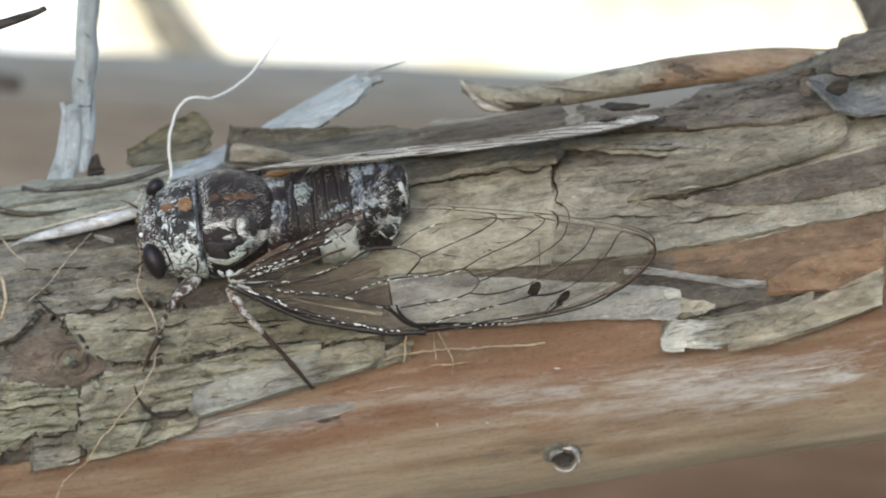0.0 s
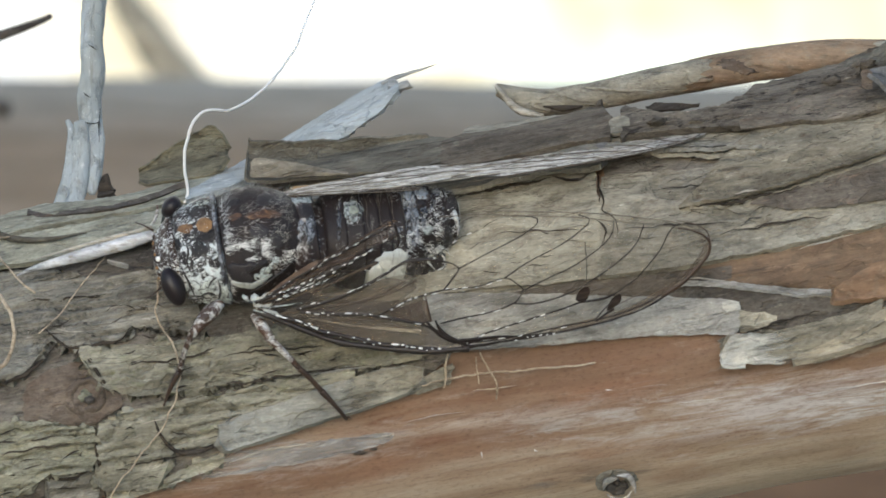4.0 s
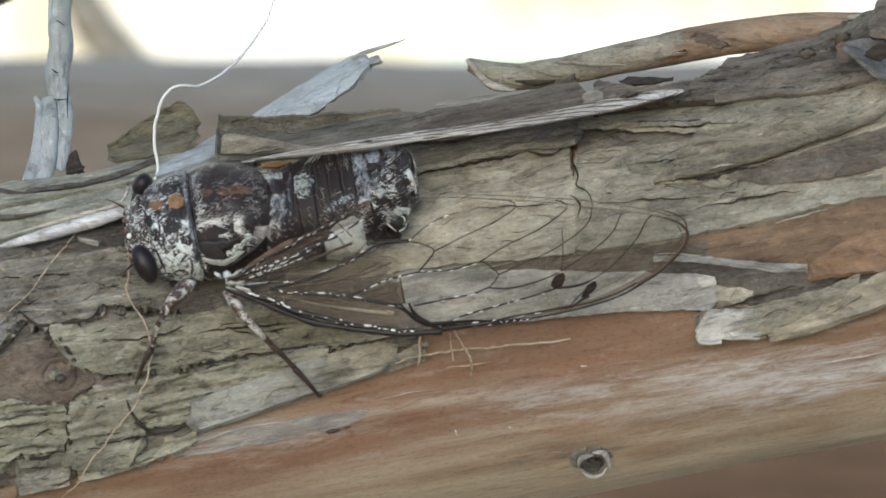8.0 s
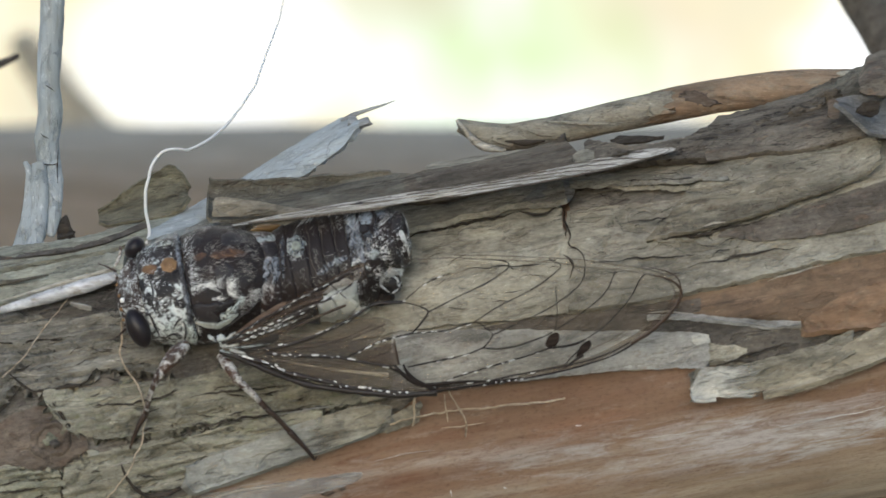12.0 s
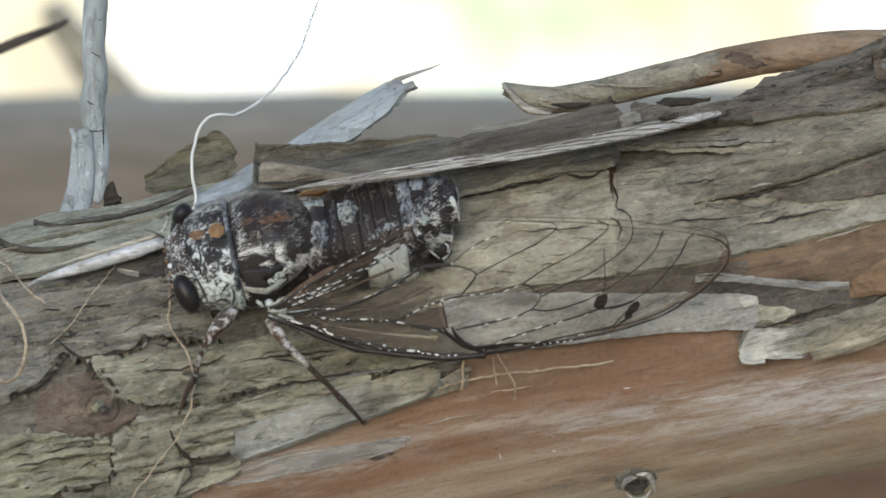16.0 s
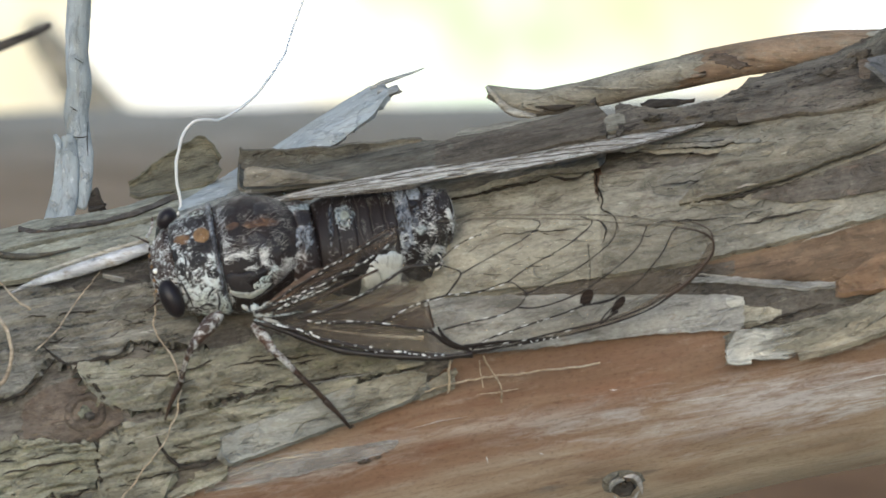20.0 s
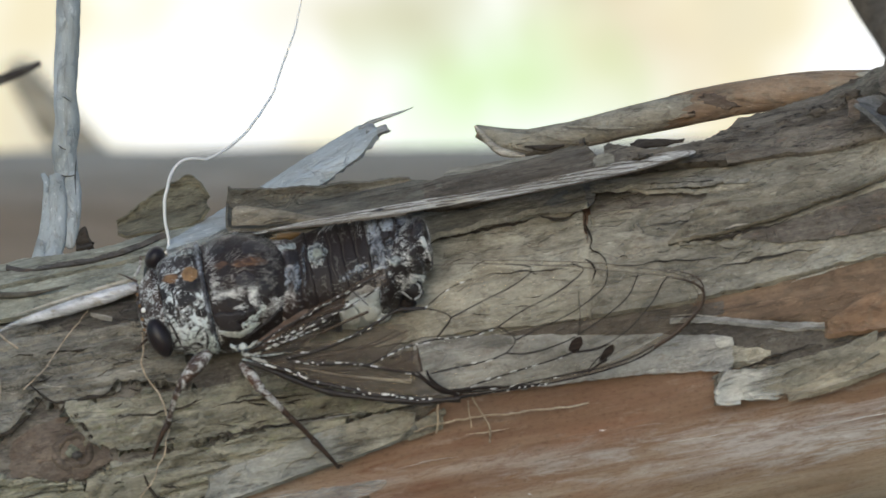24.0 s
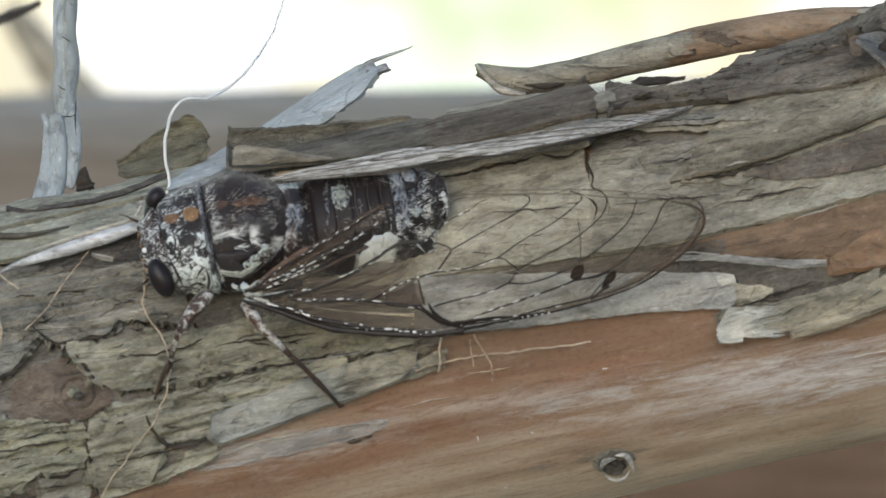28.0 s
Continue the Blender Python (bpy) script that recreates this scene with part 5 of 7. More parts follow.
def rolled(name, rows, a0, a1, mat, parent, label, sd, grow=1.0, thick=0.0003, jag=8.0):
    """A sheet rolled round a line, from angle a0 to a1 (degrees)."""
    rows = np.array(rows, float)
    h = np.linspace(rows[0, 0], rows[-1, 0], max(8, int((rows[-1, 0] - rows[0, 0]) / 7)))
    v, y, r = (np.interp(h, rows[:, 0], rows[:, k]) for k in (1, 2, 3))
    c = np.stack([at(*p) for p in zip(h, v, y)])
    a = np.radians(np.linspace(a0, a1, 26))[None] + 0.35 * (fbm(h / 80, 0 * h, sd) - 0.5)[:, None]
    rad = (r[:, None] * grow + 2.0 * (fbm(h[:, None] / 40, a * 2, sd + 1) - 0.5) + 5 * np.linspace(0, 1, 26)[None]) * S
    g = np.stack([c[:, :1] + jag * S * (fbm(a * 1.6 + 3, 0 * a + 1, sd + 2) - 0.5 + 0.12 * vnoise(a * 5, 0 * a, sd)) * (np.clip(1 - np.arange(len(h)) / 8, 0, 1) - np.clip(1 - np.arange(len(h))[::-1] / 8, 0, 1))[:, None], c[:, 1:2] - rad * np.cos(a), c[:, 2:] + rad * np.sin(a)], -1)
    return part(name, slab(name, g, thick, (0, -1, 0.4)), mat, parent, label)


rolled("roll", qa, -110, 170, M["sheet"], quill, "grey rolled bark", 3)
rolled("outer_layer", [(1225, 68, 0.001, 30), (1260, 62, 0.001, 31), (1350, 45, 0.001, 30), (1450, 32, 0.001, 31), (1520, 26, 0.001, 30), (1600, 25, 0.001, 28)], -60, 150, M["tanroll"], quill, "tan to rust-brown outer bark", 9, jag=150.0)
part("bark_patch", blob("bark_patch", at(1318, 47, 0.001 - 29.5 * S), (34 * S, 0.00012, 12 * S), (0, 10, 0), 26, 0.45, 4), M["brownwood"], quill, "dark bark patch")
rod("splinter", [(888, 86, 0.0), (900, 100, -0.0002), (930, 130, -0.0004), (975, 140, -0.0004)], [2.5, 6, 8, 4], M["pale"], quill, "hooked pale splinter")
rod("splinter", [(1050, 88, -0.0009), (1110, 92, -0.0010), (1170, 92, -0.0010)], [1.5, 4, 1.5], M["sheet"], quill, "split strip")
rod("splinter", [(975, 123, -0.0009), (1010, 126, -0.0010), (1045, 122, -0.0009)], [1.5, 6.5, 2.0], M["crevice"], quill, "dark split")

# ashen splinter standing up behind the insect
flap("ashen_splinter", [(340, 286, 300), (400, 252, 282), (450, 222, 260), (500, 194, 236), (520, 182, 224), (560, 156, 204), (600, 131, 190), (622, 117, 182), (645, 103, 166), (660, 94, 155), (676, 86, 144), (690, 80, 131), (700, 78, 116), (708, 80, 102), (713, 84, 98)],
     (0.0040, 0.0010), M["ash"], 0.0005, -0.0008, "ashen flat wood splinter", 2.5, 5)
flap("splinter_tip", [(696, 82, 96), (704, 79, 100), (709, 78, 100), (713, 86, 98), (730, 80, 93), (734, 82, 87)], (0.0032, 0.0020), M["ashdull"], 0.0004, -0.0003, "weathered notched tip of the splinter", 2, 3)
rod("splinter_point", [(684, 88, 0.0034), (706, 77, 0.0034), (735, 67, 0.0036), (760, 59, 0.0038), (780, 51, 0.0040)], [4, 4.5, 3.5, 2.2, 0.6], M["ashdull"], branch, "thin point of the splinter", 4, 7, 0.2)

# dead twig stub
stub = tagged(new("dead_twig"), "ashen grey dead twig with a split base on the branch", "twig")
stub.matrix_world = Matrix.Identity(4)
rod("stem", [(175, -300, 0.0005), (173, -150, 0.0003), (168, -40, 0.0002), (165, 30, 0.0), (169, 70, 0.0), (163, 120, 0.0), (166, 172, 0.0)], [19, 20, 21, 22, 20, 23, 20], M["ashup"], stub, "", 8, 16, 0.10)
for pts, r, fl in (([(124, 162, -0.0006), (134, 185, -0.0008), (135, 225, -0.0012), (130, 270, -0.0018), (115, 324, -0.0027)], [4, 12, 14, 15, 16], 0.5),
                   ([(148, 165, -0.0008), (150, 200, -0.0012), (150, 250, -0.0016), (145, 290, -0.0022), (132, 324, -0.0028)], [12, 16, 16, 16, 14], 0.55),
                   ([(174, 160, -0.0004), (176, 200, -0.0008), (175, 245, -0.0012), (172, 280, -0.0016), (168, 292, -0.0018)], [13, 16, 15, 13, 8], 0.55)):
    ln = smooth_line(np.array([at(*q) for q in pts]), 6 * S)
    part("split_strip", tube("split_strip", ln, np.array(r) * S, 14, 0.12, int(pts[0][0]), fl), M["ashup"], stub, "flat split grey strip")
rod("foot", [(98, 326, -0.0028), (112, 322, -0.0028), (140, 316, -0.0027), (160, 306, -0.0024)], [3, 8, 8, 3], M["ashup"], stub, "torn foot of the twig", 4, 10, 0.15)
for pts in ([(160, 26, -0.00095), (168, 31, -0.00095), (174, 35, -0.0009)], [(152, 112, -0.0009), (158, 117, -0.00095), (165, 120, -0.00098)], [(148, 162, -0.0009), (158, 166, -0.00095), (172, 167, -0.0009), (184, 164, -0.0006)], [(183, 140, -0.0006), (181, 170, -0.0009), (182, 200, -0.0012)]):
    rod("split", pts, [0.4, 1.1, 0.4], M["crevice"], stub, "dark split in the wood", 3)
flap("dark_bark_remnant", [(181, 276, 296), (186, 266, 296), (192, 258, 295), (198, 254, 294), (203, 264, 292), (206, 278, 291), (209, 282, 290)], (-0.0012, -0.0016), M["crevice"], 0.0004, -0.0003, "pointed dark remnant of bark", 1.2, 3)

# a small bent dead twig and a dry glossy stalk
twig = tagged(new("bent_twig"), "thin bent brown dead twig on the branch", "twig")
rod("twig_stem", [(-112, 240, -0.006), (-96, 262, -0.007), (-50, 318, -0.008), (-10, 358, -0.0088), (30, 374, -0.0095), (90, 376, -0.0100), (165, 362, -0.0102)], [8, 9, 8, 7, 6, 4, 1.5], M["flap"], twig, "", 5, 9, 0.25)
stalk = tagged(new("dry_stalk"), "glossy whitish dry stalk lying on the bark", "stalk")
rod("stem", [(42, 441, -0.0118), (70, 428, -0.0120), (140, 408, -0.0124), (220, 384, -0.0128), (286, 364, -0.0132)], [1, 8, 12, 13, 9], M["stalk"], stalk, "", 6, 10, 0.12)
rod("side_strip", [(70, 412, -0.0122), (110, 400, -0.0125), (190, 376, -0.0128), (282, 350, -0.0132)], [1, 3, 4, 3], M["pale"], stalk, "pale split strip")


def strand(name, label, cat, pts, r, mat, lift=0.0004, free=False, wob=6.0, thin=0.8):
    """A fibre on the bark, or hanging free; points in the drawing, with a depth where free."""
    ob = tagged(new(name), label, cat, group="loose fibres" if not free else "")
    if free:
        w = np.array([at(*p) for p in pts])
    else:
        w = []
        for q in pts:
            x, p = on_log(q[0], q[1])
            e = lift + (q[2] if len(q) > 2 else 0)
            w.append(np.array(log_pose @ Vector(round_log(x, p, R + 0.0008 + e))))
    line = smooth_line(np.array(w), 5 * S)
    part("strand", tube("strand", line, np.array(r) * S * thin if isinstance(r, (list, tuple)) else r * S * thin * (1.0 if free else 0.8), 6, 0.08 if free else 0.3, len(pts), 1.0, wob * S), mat, ob)
    return ob


strand("white_thread", "curled white plant thread standing up from the bark", "thread",
       [(339, 306, -0.0072), (345, 285, -0.007), (338, 255, -0.007), (337, 215, -0.007), (346, 175, -0.007), (362, 146, -0.007), (384, 139, -0.007), (415, 140, -0.006), (450, 121, -0.005), (478, 98, -0.004), (500, 72, -0.003), (516, 50, -0.002), (532, 22, -0.001), (548, -22, 0.0), (566, -70, 0.001), (584, -135, 0.002), (596, -220, 0.003)],
       [4.5, 4.5, 4.5, 4.2, 4, 4, 3.6, 3.2, 3, 2.6, 2.2, 2, 1.8], M["thread"], free=True, wob=3.5, thin=0.62)
strand("plant_fibre", "thin tan plant fibre lying across the bark", "fibre", [(246, 402, 0.0012), (205, 442, 0.0008), (160, 486, 0.0004), (118, 530, 0.0001), (88, 556)], 1.8, M["fibre"])
strand("fibre_loop", "looped pale plant fibre on the bark", "fibre",
       [(8, 470, 0.0006), (-10, 500, 0.0012), (-34, 535, 0.0016), (-30, 580, 0.0016), (-8, 618, 0.0014), (20, 628, 0.0014), (46, 600, 0.0016), (50, 562, 0.0016), (36, 530, 0.0014), (14, 505, 0.0010), (2, 476, 0.0006)], 4.4, M["fibre"], 0.0008, wob=4.0, thin=1.0)
strand("plant_fibre", "pale tangled plant fibre on the bark", "fibre", [(-150, 400, 0.001), (-90, 395, 0.0012), (-50, 424, 0.001), (0, 440, 0.0012), (36, 462, 0.001), (52, 478, 0.0008), (80, 492, 0.0002)], 3.0, M["fibre"], thin=0.8)
strand("plant_fibre", "pale tangled plant fibre on the bark", "fibre", [(-170, 470, 0.0006), (-90, 455, 0.0012), (-30, 462, 0.0012), (6, 436, 0.0016), (40, 420, 0.0012)], 2.6, M["fibre"])
strand("plant_fibre", "pale tangled plant fibre on the bark", "fibre", [(-120, 505, 0.0003), (-60, 486, 0.001), (0, 474, 0.001), (14, 450, 0.001)], 2.2, M["fibre"])
strand("plant_fibre", "thin tan plant fibre hanging over the bark", "fibre", [(300, 472, 0.0008), (301, 496, 0.0006), (296, 514, 0.0006), (306, 540, 0.0004), (326, 566, 0.0003), (336, 590, 0.0002), (341, 615, 0.0002)], 2.6, M["fibre"])
strand("plant_fibre", "long thin tan plant fibre on the bark", "fibre", [(343, 618, 0.0004), (330, 660, 0.0004), (312, 698, 0.0002), (286, 732), (258, 766), (232, 800), (208, 834), (180, 858), (160, 884), (140, 930)], 2.2, M["fibre"])
strand("dead_rootlet", "short dead rootlet on the red wood", "rootlet", [(816, 566, 0.0004), (812, 590, 0.0004), (808, 624, 0.0001)], 3.0, M["fibre"])
strand("dead_rootlet", "short dead rootlet on the red wood", "rootlet", [(874, 562, 0.0006), (884, 582, 0.0004), (900, 606, 0.0002), (904, 624), (902, 640)], 2.6, M["fibre"])
strand("dead_rootlet", "short dead rootlet on the red wood", "rootlet", [(866, 568, 0.0004), (868, 592, 0.0002), (869, 614)], 1.8, M["fibre"])
strand("plant_fibre", "thin tan plant fibre lying on the red wood", "fibre", [(768, 622, 0.0002), (820, 610), (880, 599), (960, 590), (1020, 584), (1080, 574)], 2.6, M["fibre"], 0)

# ---- the cicada ----
K = S * 0.9575
TH = radians(33)
o_log = to_log(at(285, 409, -0.0158))
RHO = 437 * S
cic_local = Matrix(((1, 0, 0, o_log[0]), (0, math.sin(TH), -math.cos(TH), -RHO * math.cos(TH)), (0, math.cos(TH), math.sin(TH), RHO * math.sin(TH)), (0, 0, 0, 1)))
cic_pose = log_pose @ cic_local
cic_inv = np.array(cic_pose.inverted())
cicada = tagged(new("cicada"), "mottled black, white and brown cicada clinging to the branch", "cicada")
cicada.matrix_world = cic_pose


def to_cic(p):
    return np.asarray(p, float) @ cic_inv[:3, :3].T + cic_inv[:3, 3]


def ring_at(rows, x):
    rows = np.array(rows, float)
    return [np.interp(x, rows[:, 0], rows[:, k]) for k in (1, 2, 3, 4)]


def shell_point(rows, x, a, lift=0.0, power=2.2):
    """A point on a lofted body; a: degrees from the back, to its right side positive. Drawing units. A sixth number in rows bends it sideways."""
    zc, b, up, lo = ring_at(rows, x)
    bend = np.interp(x, [r[0] for r in rows], [r[5] for r in rows]) if len(rows[0]) > 5 else 0.0
    c, s = np.cos(np.radians(a)), np.sin(np.radians(a))
    y = bend + np.sign(s) * np.abs(s) ** (2 / power) * (b + lift)
    z = zc + np.sign(c) * np.abs(c) ** (2 / power) * (np.where(c > 0, up, lo) + lift)
    return np.stack([x + 0 * y, y, z], -1) * K


def loft(name, rows, bumps=1.0, sides=48, step=3.0, seed=0):
    """A closed rounded body. rows: (along, centre height, half width, height above, height below)."""
    rows = np.array(rows, float)
    x = np.arange(rows[0, 0], rows[-1, 0] + 0.01, step)
    a = np.arange(sides) * 360 / sides
    xx, aa = np.meshgrid(x, a, indexing="ij")
    lift = bumps * (2.4 * (fbm(xx / 14, aa / 22, seed) - 0.5) + 1.4 * (fbm(xx / 5, aa / 8, seed + 5) - 0.5))
    lift[:, -1] = 0.5 * (lift[:, 0] + lift[:, -2])
    g = shell_point(rows, xx, aa, lift)
    n = len(x)
    verts = np.concatenate([g.reshape(-1, 3), g[:1].mean(1), g[-1:].mean(1)])
    faces = []
    for i in range(n - 1):
        for j in range(sides):
            k = (j + 1) % sides
            faces.append((i * sides + j, (i + 1) * sides + j, (i + 1) * sides + k, i * sides + k))
    for j in range(sides):
        k = (j + 1) % sides
        faces.append((n * sides, j, k))
        faces.append((n * sides + 1, (n - 1) * sides + k, (n - 1) * sides + j))
    return mesh_from(name, verts, faces)


def seen_from_eye(p):
    """Across and down in the drawing, and depth, of places in the insect's space."""
    m = np.array(cic_pose)
    w = p @ m[:3, :3].T + m[:3, 3]
    q = D / (D + w[..., 1]) / S
    return 784 + w[..., 0] * q, 441 - w[..., 2] * q, w[..., 1]


def on_body(rows, h, v):
    """Along and around a lofted body, where the sight lines of the drawing meet its near side."""
    h, v = np.asarray(h, float), np.asarray(v, float)
    x, a = np.meshgrid(np.linspace(rows[0][0] + 0.5, rows[-1][0] - 0.5, 70), np.linspace(-135, 105, 121), indexing="ij")
    gh, gv, gy = seen_from_eye(shell_point(rows, x, a))
    face = np.gradient(gh, axis=0) * np.gradient(gv, axis=1) - np.gradient(gv, axis=0) * np.gradient(gh, axis=1)
    far = np.where(face < 0, 0.0, 1e9)
    shape = h.shape
    h, v = h.ravel(), v.ravel()
    k = np.array([np.argmin((gh - i) ** 2 + (gv - j) ** 2 + far) for i, j in zip(h, v)])
    px, pa = x.ravel()[k], a.ravel()[k]
    for _ in range(5):
        ch, cv, _y = seen_from_eye(shell_point(rows, px, pa))
        xh, xv, _y = seen_from_eye(shell_point(rows, px + 0.5, pa))
        ah, av, _y = seen_from_eye(shell_point(rows, px, pa + 0.5))
        j00, j01, j10, j11 = (xh - ch) * 2, (ah - ch) * 2, (xv - cv) * 2, (av - cv) * 2
        det = j00 * j11 - j01 * j10
        det = np.where(np.abs(det) < 0.15, -0.15, det)
        dh, dv = h - ch, v - cv
        px = np.clip(px + np.clip((dh * j11 - dv * j01) / det, -4, 4), rows[0][0], rows[-1][0])
        pa = np.clip(pa + np.clip((dv * j00 - dh * j10) / det, -4, 4), -140, 110)
    return px.reshape(shape), pa.reshape(shape)


def patch(name, rows, outline, mat, parent, label="", lift=2.4, shift=None, seed=0, uneven=5.0):
    """A thin raised patch of colour on a lofted body, outlined in the drawing, with a frayed edge."""
    pts = np.array(outline, float)
    b = smooth_line(np.concatenate([pts, pts[:1]]), 4)
    c = pts.mean(0)
    n = len(b)
    w = 1 + uneven * (1.3 * fbm(np.arange(n) * 0.5, np.zeros(n), seed, 3) + 0.8 * vnoise(np.arange(n) * 1.4, np.zeros(n), seed + 5) - 1.05) / (np.linalg.norm(b - c, axis=1) + 3) * np.sin(np.linspace(0, np.pi, n)) ** 0.3
    e = np.linspace(1, 0.04, 10)
    hv = c + (b - c)[:, None] * w[:, None, None] * e[None, :, None]
    x, a = on_body(rows, hv[..., 0], hv[..., 1])
    g = shell_point(rows, x, a, lift * (1 - e ** 8)[None] + 1.0 * (fbm(x / 5, a / 5, seed + 2) - 0.5))
    if shift is not None:
        g = g - shift
    return part(name, slab(name, g, 1.6 * K, (0, -0.7, 0.7)), mat, parent, label)


def body_line(name, rows, pts, r, mat, parent, label="", lift=1.5, shift=None, rough=0.5):
    """A raised line on a lofted body; points in the drawing."""
    p = smooth_line(np.array(pts, float), 3)
    x, a = on_body(rows, p[:, 0], p[:, 1])
    g = shell_point(rows, x, a, lift)
    if shift is not None:
        g = g - shift
    return part(name, tube(name, g, np.array(r) * K, 6, rough, len(pts) + int(pts[0][0]) % 9), mat, parent, label)


def turned_blob(h, v, y, rh, ry, rv, turn, rough=0.0, seed=0, seg=24):
    """A rounded lump in the insect's space, turned in the plane of the drawing."""
    me = blob("lump", (0, 0, 0), (rh * S, ry * S, rv * S), (0, 0, 0), seg, rough, seed)
    m = cic_pose.inverted() @ Matrix.Translation(Vector(at(h, v, y))) @ Matrix.Rotation(radians(turn), 4, "Y")
    me.transform(m)
    return me


HEAD = [(0, 8, 10, 8, 10), (4, 8, 34, 20, 24), (10, 9, 50, 32, 36), (22, 10, 64, 46, 50), (36, 11, 75, 56, 60), (46, 11, 72, 52, 58), (56, 11, 64, 44, 54)]
PRONO = [(47, 10, 74, 54, 56), (50, 10, 82, 62, 61), (60, 10, 88, 68, 65), (85, 8, 95, 76, 72), (108, 8, 101, 83, 76), (116, 8, 98, 80, 74), (120, 8, 103, 85, 77), (127, 8, 104, 85, 78), (131, 8, 96, 78, 74)]
MESO = [(126, 6, 92, 76, 70), (134, 6, 98, 86, 74), (160, 6, 103, 95, 76), (190, 6, 104, 99, 78), (220, 4, 98, 95, 78), (248, 2, 84, 86, 76), (270, 0, 64, 74, 72), (286, 0, 40, 60, 60)]
META = [(240, -4, 82, 70, 74), (262, -4, 86, 74, 74), (282, -4, 84, 74, 74), (300, -6, 76, 66, 70)]
THOR = [(110, -14, 80, 40, 66), (140, -16, 92, 50, 72), (220, -18, 94, 50, 74), (290, -18, 84, 50, 70), (320, -18, 66, 40, 60)]
head = part("head", loft("head", HEAD, 1.3, 48, 2, 1), M["head"], cicada, "black head with a white waxy bloom")
for sgn in (-1, 1):
    eh, ev, ey = seen_from_eye(np.array([36, -74 if sgn < 0 else 66, 37]) * K)
    part("eye", turned_blob(324 if sgn < 0 else 317, 456 if sgn < 0 else 314, ey, 19 if sgn < 0 else 21, 22, 35 if sgn < 0 else 16, -24 if sgn < 0 else -60, seg=32), M["eye"], head, "glossy dark brown compound eye")
    part("antenna", tube("antenna", np.array([(8, sgn * 62, 14), (-6, sgn * 74, 16), (-22, sgn * 84, 18)]) * K, [2.5 * K, 1.6 * K, 0.8 * K], 6), M["legdark"], head)
part("brow_spine", tube("brow_spine", np.array([to_cic(at(*q)) for q in ((281, 346, -0.0142), (287, 338, -0.0142), (291, 326, -0.0142), (292, 311, -0.0142))]), np.array([2.0, 2.4, 2.4, 1.8]) * K, 8, 0.5, 3), M["leg"], head, "pale frosted spine")
part("ocellus", blob("ocellus", shell_point(HEAD, np.array(12.0), np.array(-20.0), 2), (5 * K, 5 * K, 5 * K)), M["ocellus"], head, "white bead-like ocellus")
for i in range(9):
    xx, aa = 6 + 3 * random.random(), -95 + 18 * i
    part("brow_bristle", blob("brow_bristle", shell_point(HEAD, np.array(xx), np.array(aa * 1.0), 1), (3.4 * K, 3.6 * K, 3.4 * K), rough=0.3, seed=i), M["amber"] if i % 2 else M["legdark"], head, "tiny yellowish tubercle")
pronotum = part("pronotum", loft("pronotum", PRONO, 1.6, 56, 2, 2), M["prono"], cicada, "black pronotum with a white marbled bloom")
patch("orange_spot", PRONO, [(328, 356), (332, 347), (344, 343), (356, 346), (354, 356), (342, 361)], M["brownspot"], pronotum, "brownish orange spot", 2.6, None, 1, 3)
patch("orange_spot", PRONO, [(362, 345), (368, 334), (380, 330), (391, 338), (390, 350), (378, 357), (367, 354)], M["orangespot"], pronotum, "orange spot", 2.6, None, 2, 3)
for k, ol in enumerate(([(345, 360), (360, 364), (384, 362), (396, 352), (398, 362), (380, 372), (356, 374), (340, 368)], [(352, 388), (362, 376), (378, 378), (384, 392), (374, 402), (358, 402)], [(388, 408), (400, 402), (408, 412), (402, 422), (390, 420)], [(352, 414), (358, 408), (364, 416), (360, 428), (353, 424)],
                        [(322, 372), (332, 370), (336, 384), (330, 394), (322, 386)], [(360, 312), (376, 312), (378, 318), (362, 320)], [(338, 392), (346, 396), (348, 410), (342, 416), (337, 404)])):
    patch("black_fleck", PRONO, ol, M["blackfleck"], pronotum, "black sunken fleck", 1.8, None, 20 + k, 11)
for k, ol in enumerate(([(364, 462), (372, 446), (392, 438), (400, 450), (394, 462), (376, 472)], [(402, 462), (412, 446), (426, 456), (434, 474), (424, 484), (406, 478)], [(360, 482), (380, 482), (404, 486), (402, 492), (380, 492), (362, 488)], [(336, 320), (356, 306), (388, 300), (398, 306), (372, 310), (348, 326)])):
    patch("white_patch", PRONO, ol, M["bloom"], pronotum, "greenish-white waxy bloom", 2.6, None, 40 + k, 6)
for k, pts in enumerate(([(338, 420), (350, 444), (362, 470)], [(372, 470), (386, 464), (402, 468)], [(386, 456), (392, 444), (402, 436)], [(404, 440), (408, 460), (404, 480)], [(344, 372), (350, 392), (348, 412), (356, 432)])):
    body_line("black_furrow", PRONO, pts, [0.6, 1.8, 2.0, 0.6], M["black"], pronotum, "black furrow", 3.0)
COLLAR = [(119, 8, 99, 80, 74), (121, 8, 104, 86, 78), (124, 8, 106, 88, 79), (127, 8, 105, 87, 79), (130, 8, 99, 81, 76)]
part("collar", loft("collar", COLLAR, 0.8, 56, 1.5, 12), M["collar"], pronotum, "dark grey pronotal collar")
mesonotum = part("mesonotum", loft("mesonotum", MESO, 1.6, 56, 2, 3), M["meso"], cicada, "black hairy mesonotum with grey hair")
patch("rusty_streak", MESO, [(448, 328), (462, 319), (490, 315), (514, 320), (512, 328), (488, 330), (462, 333)], M["streak"], mesonotum, "rusty orange streak", 2.2, None, 3, 4)
patch("rusty_streak", MESO, [(420, 330), (432, 322), (446, 324), (440, 332), (426, 336)], M["streak"], mesonotum, "rusty orange streak", 2.0, None, 5, 4)
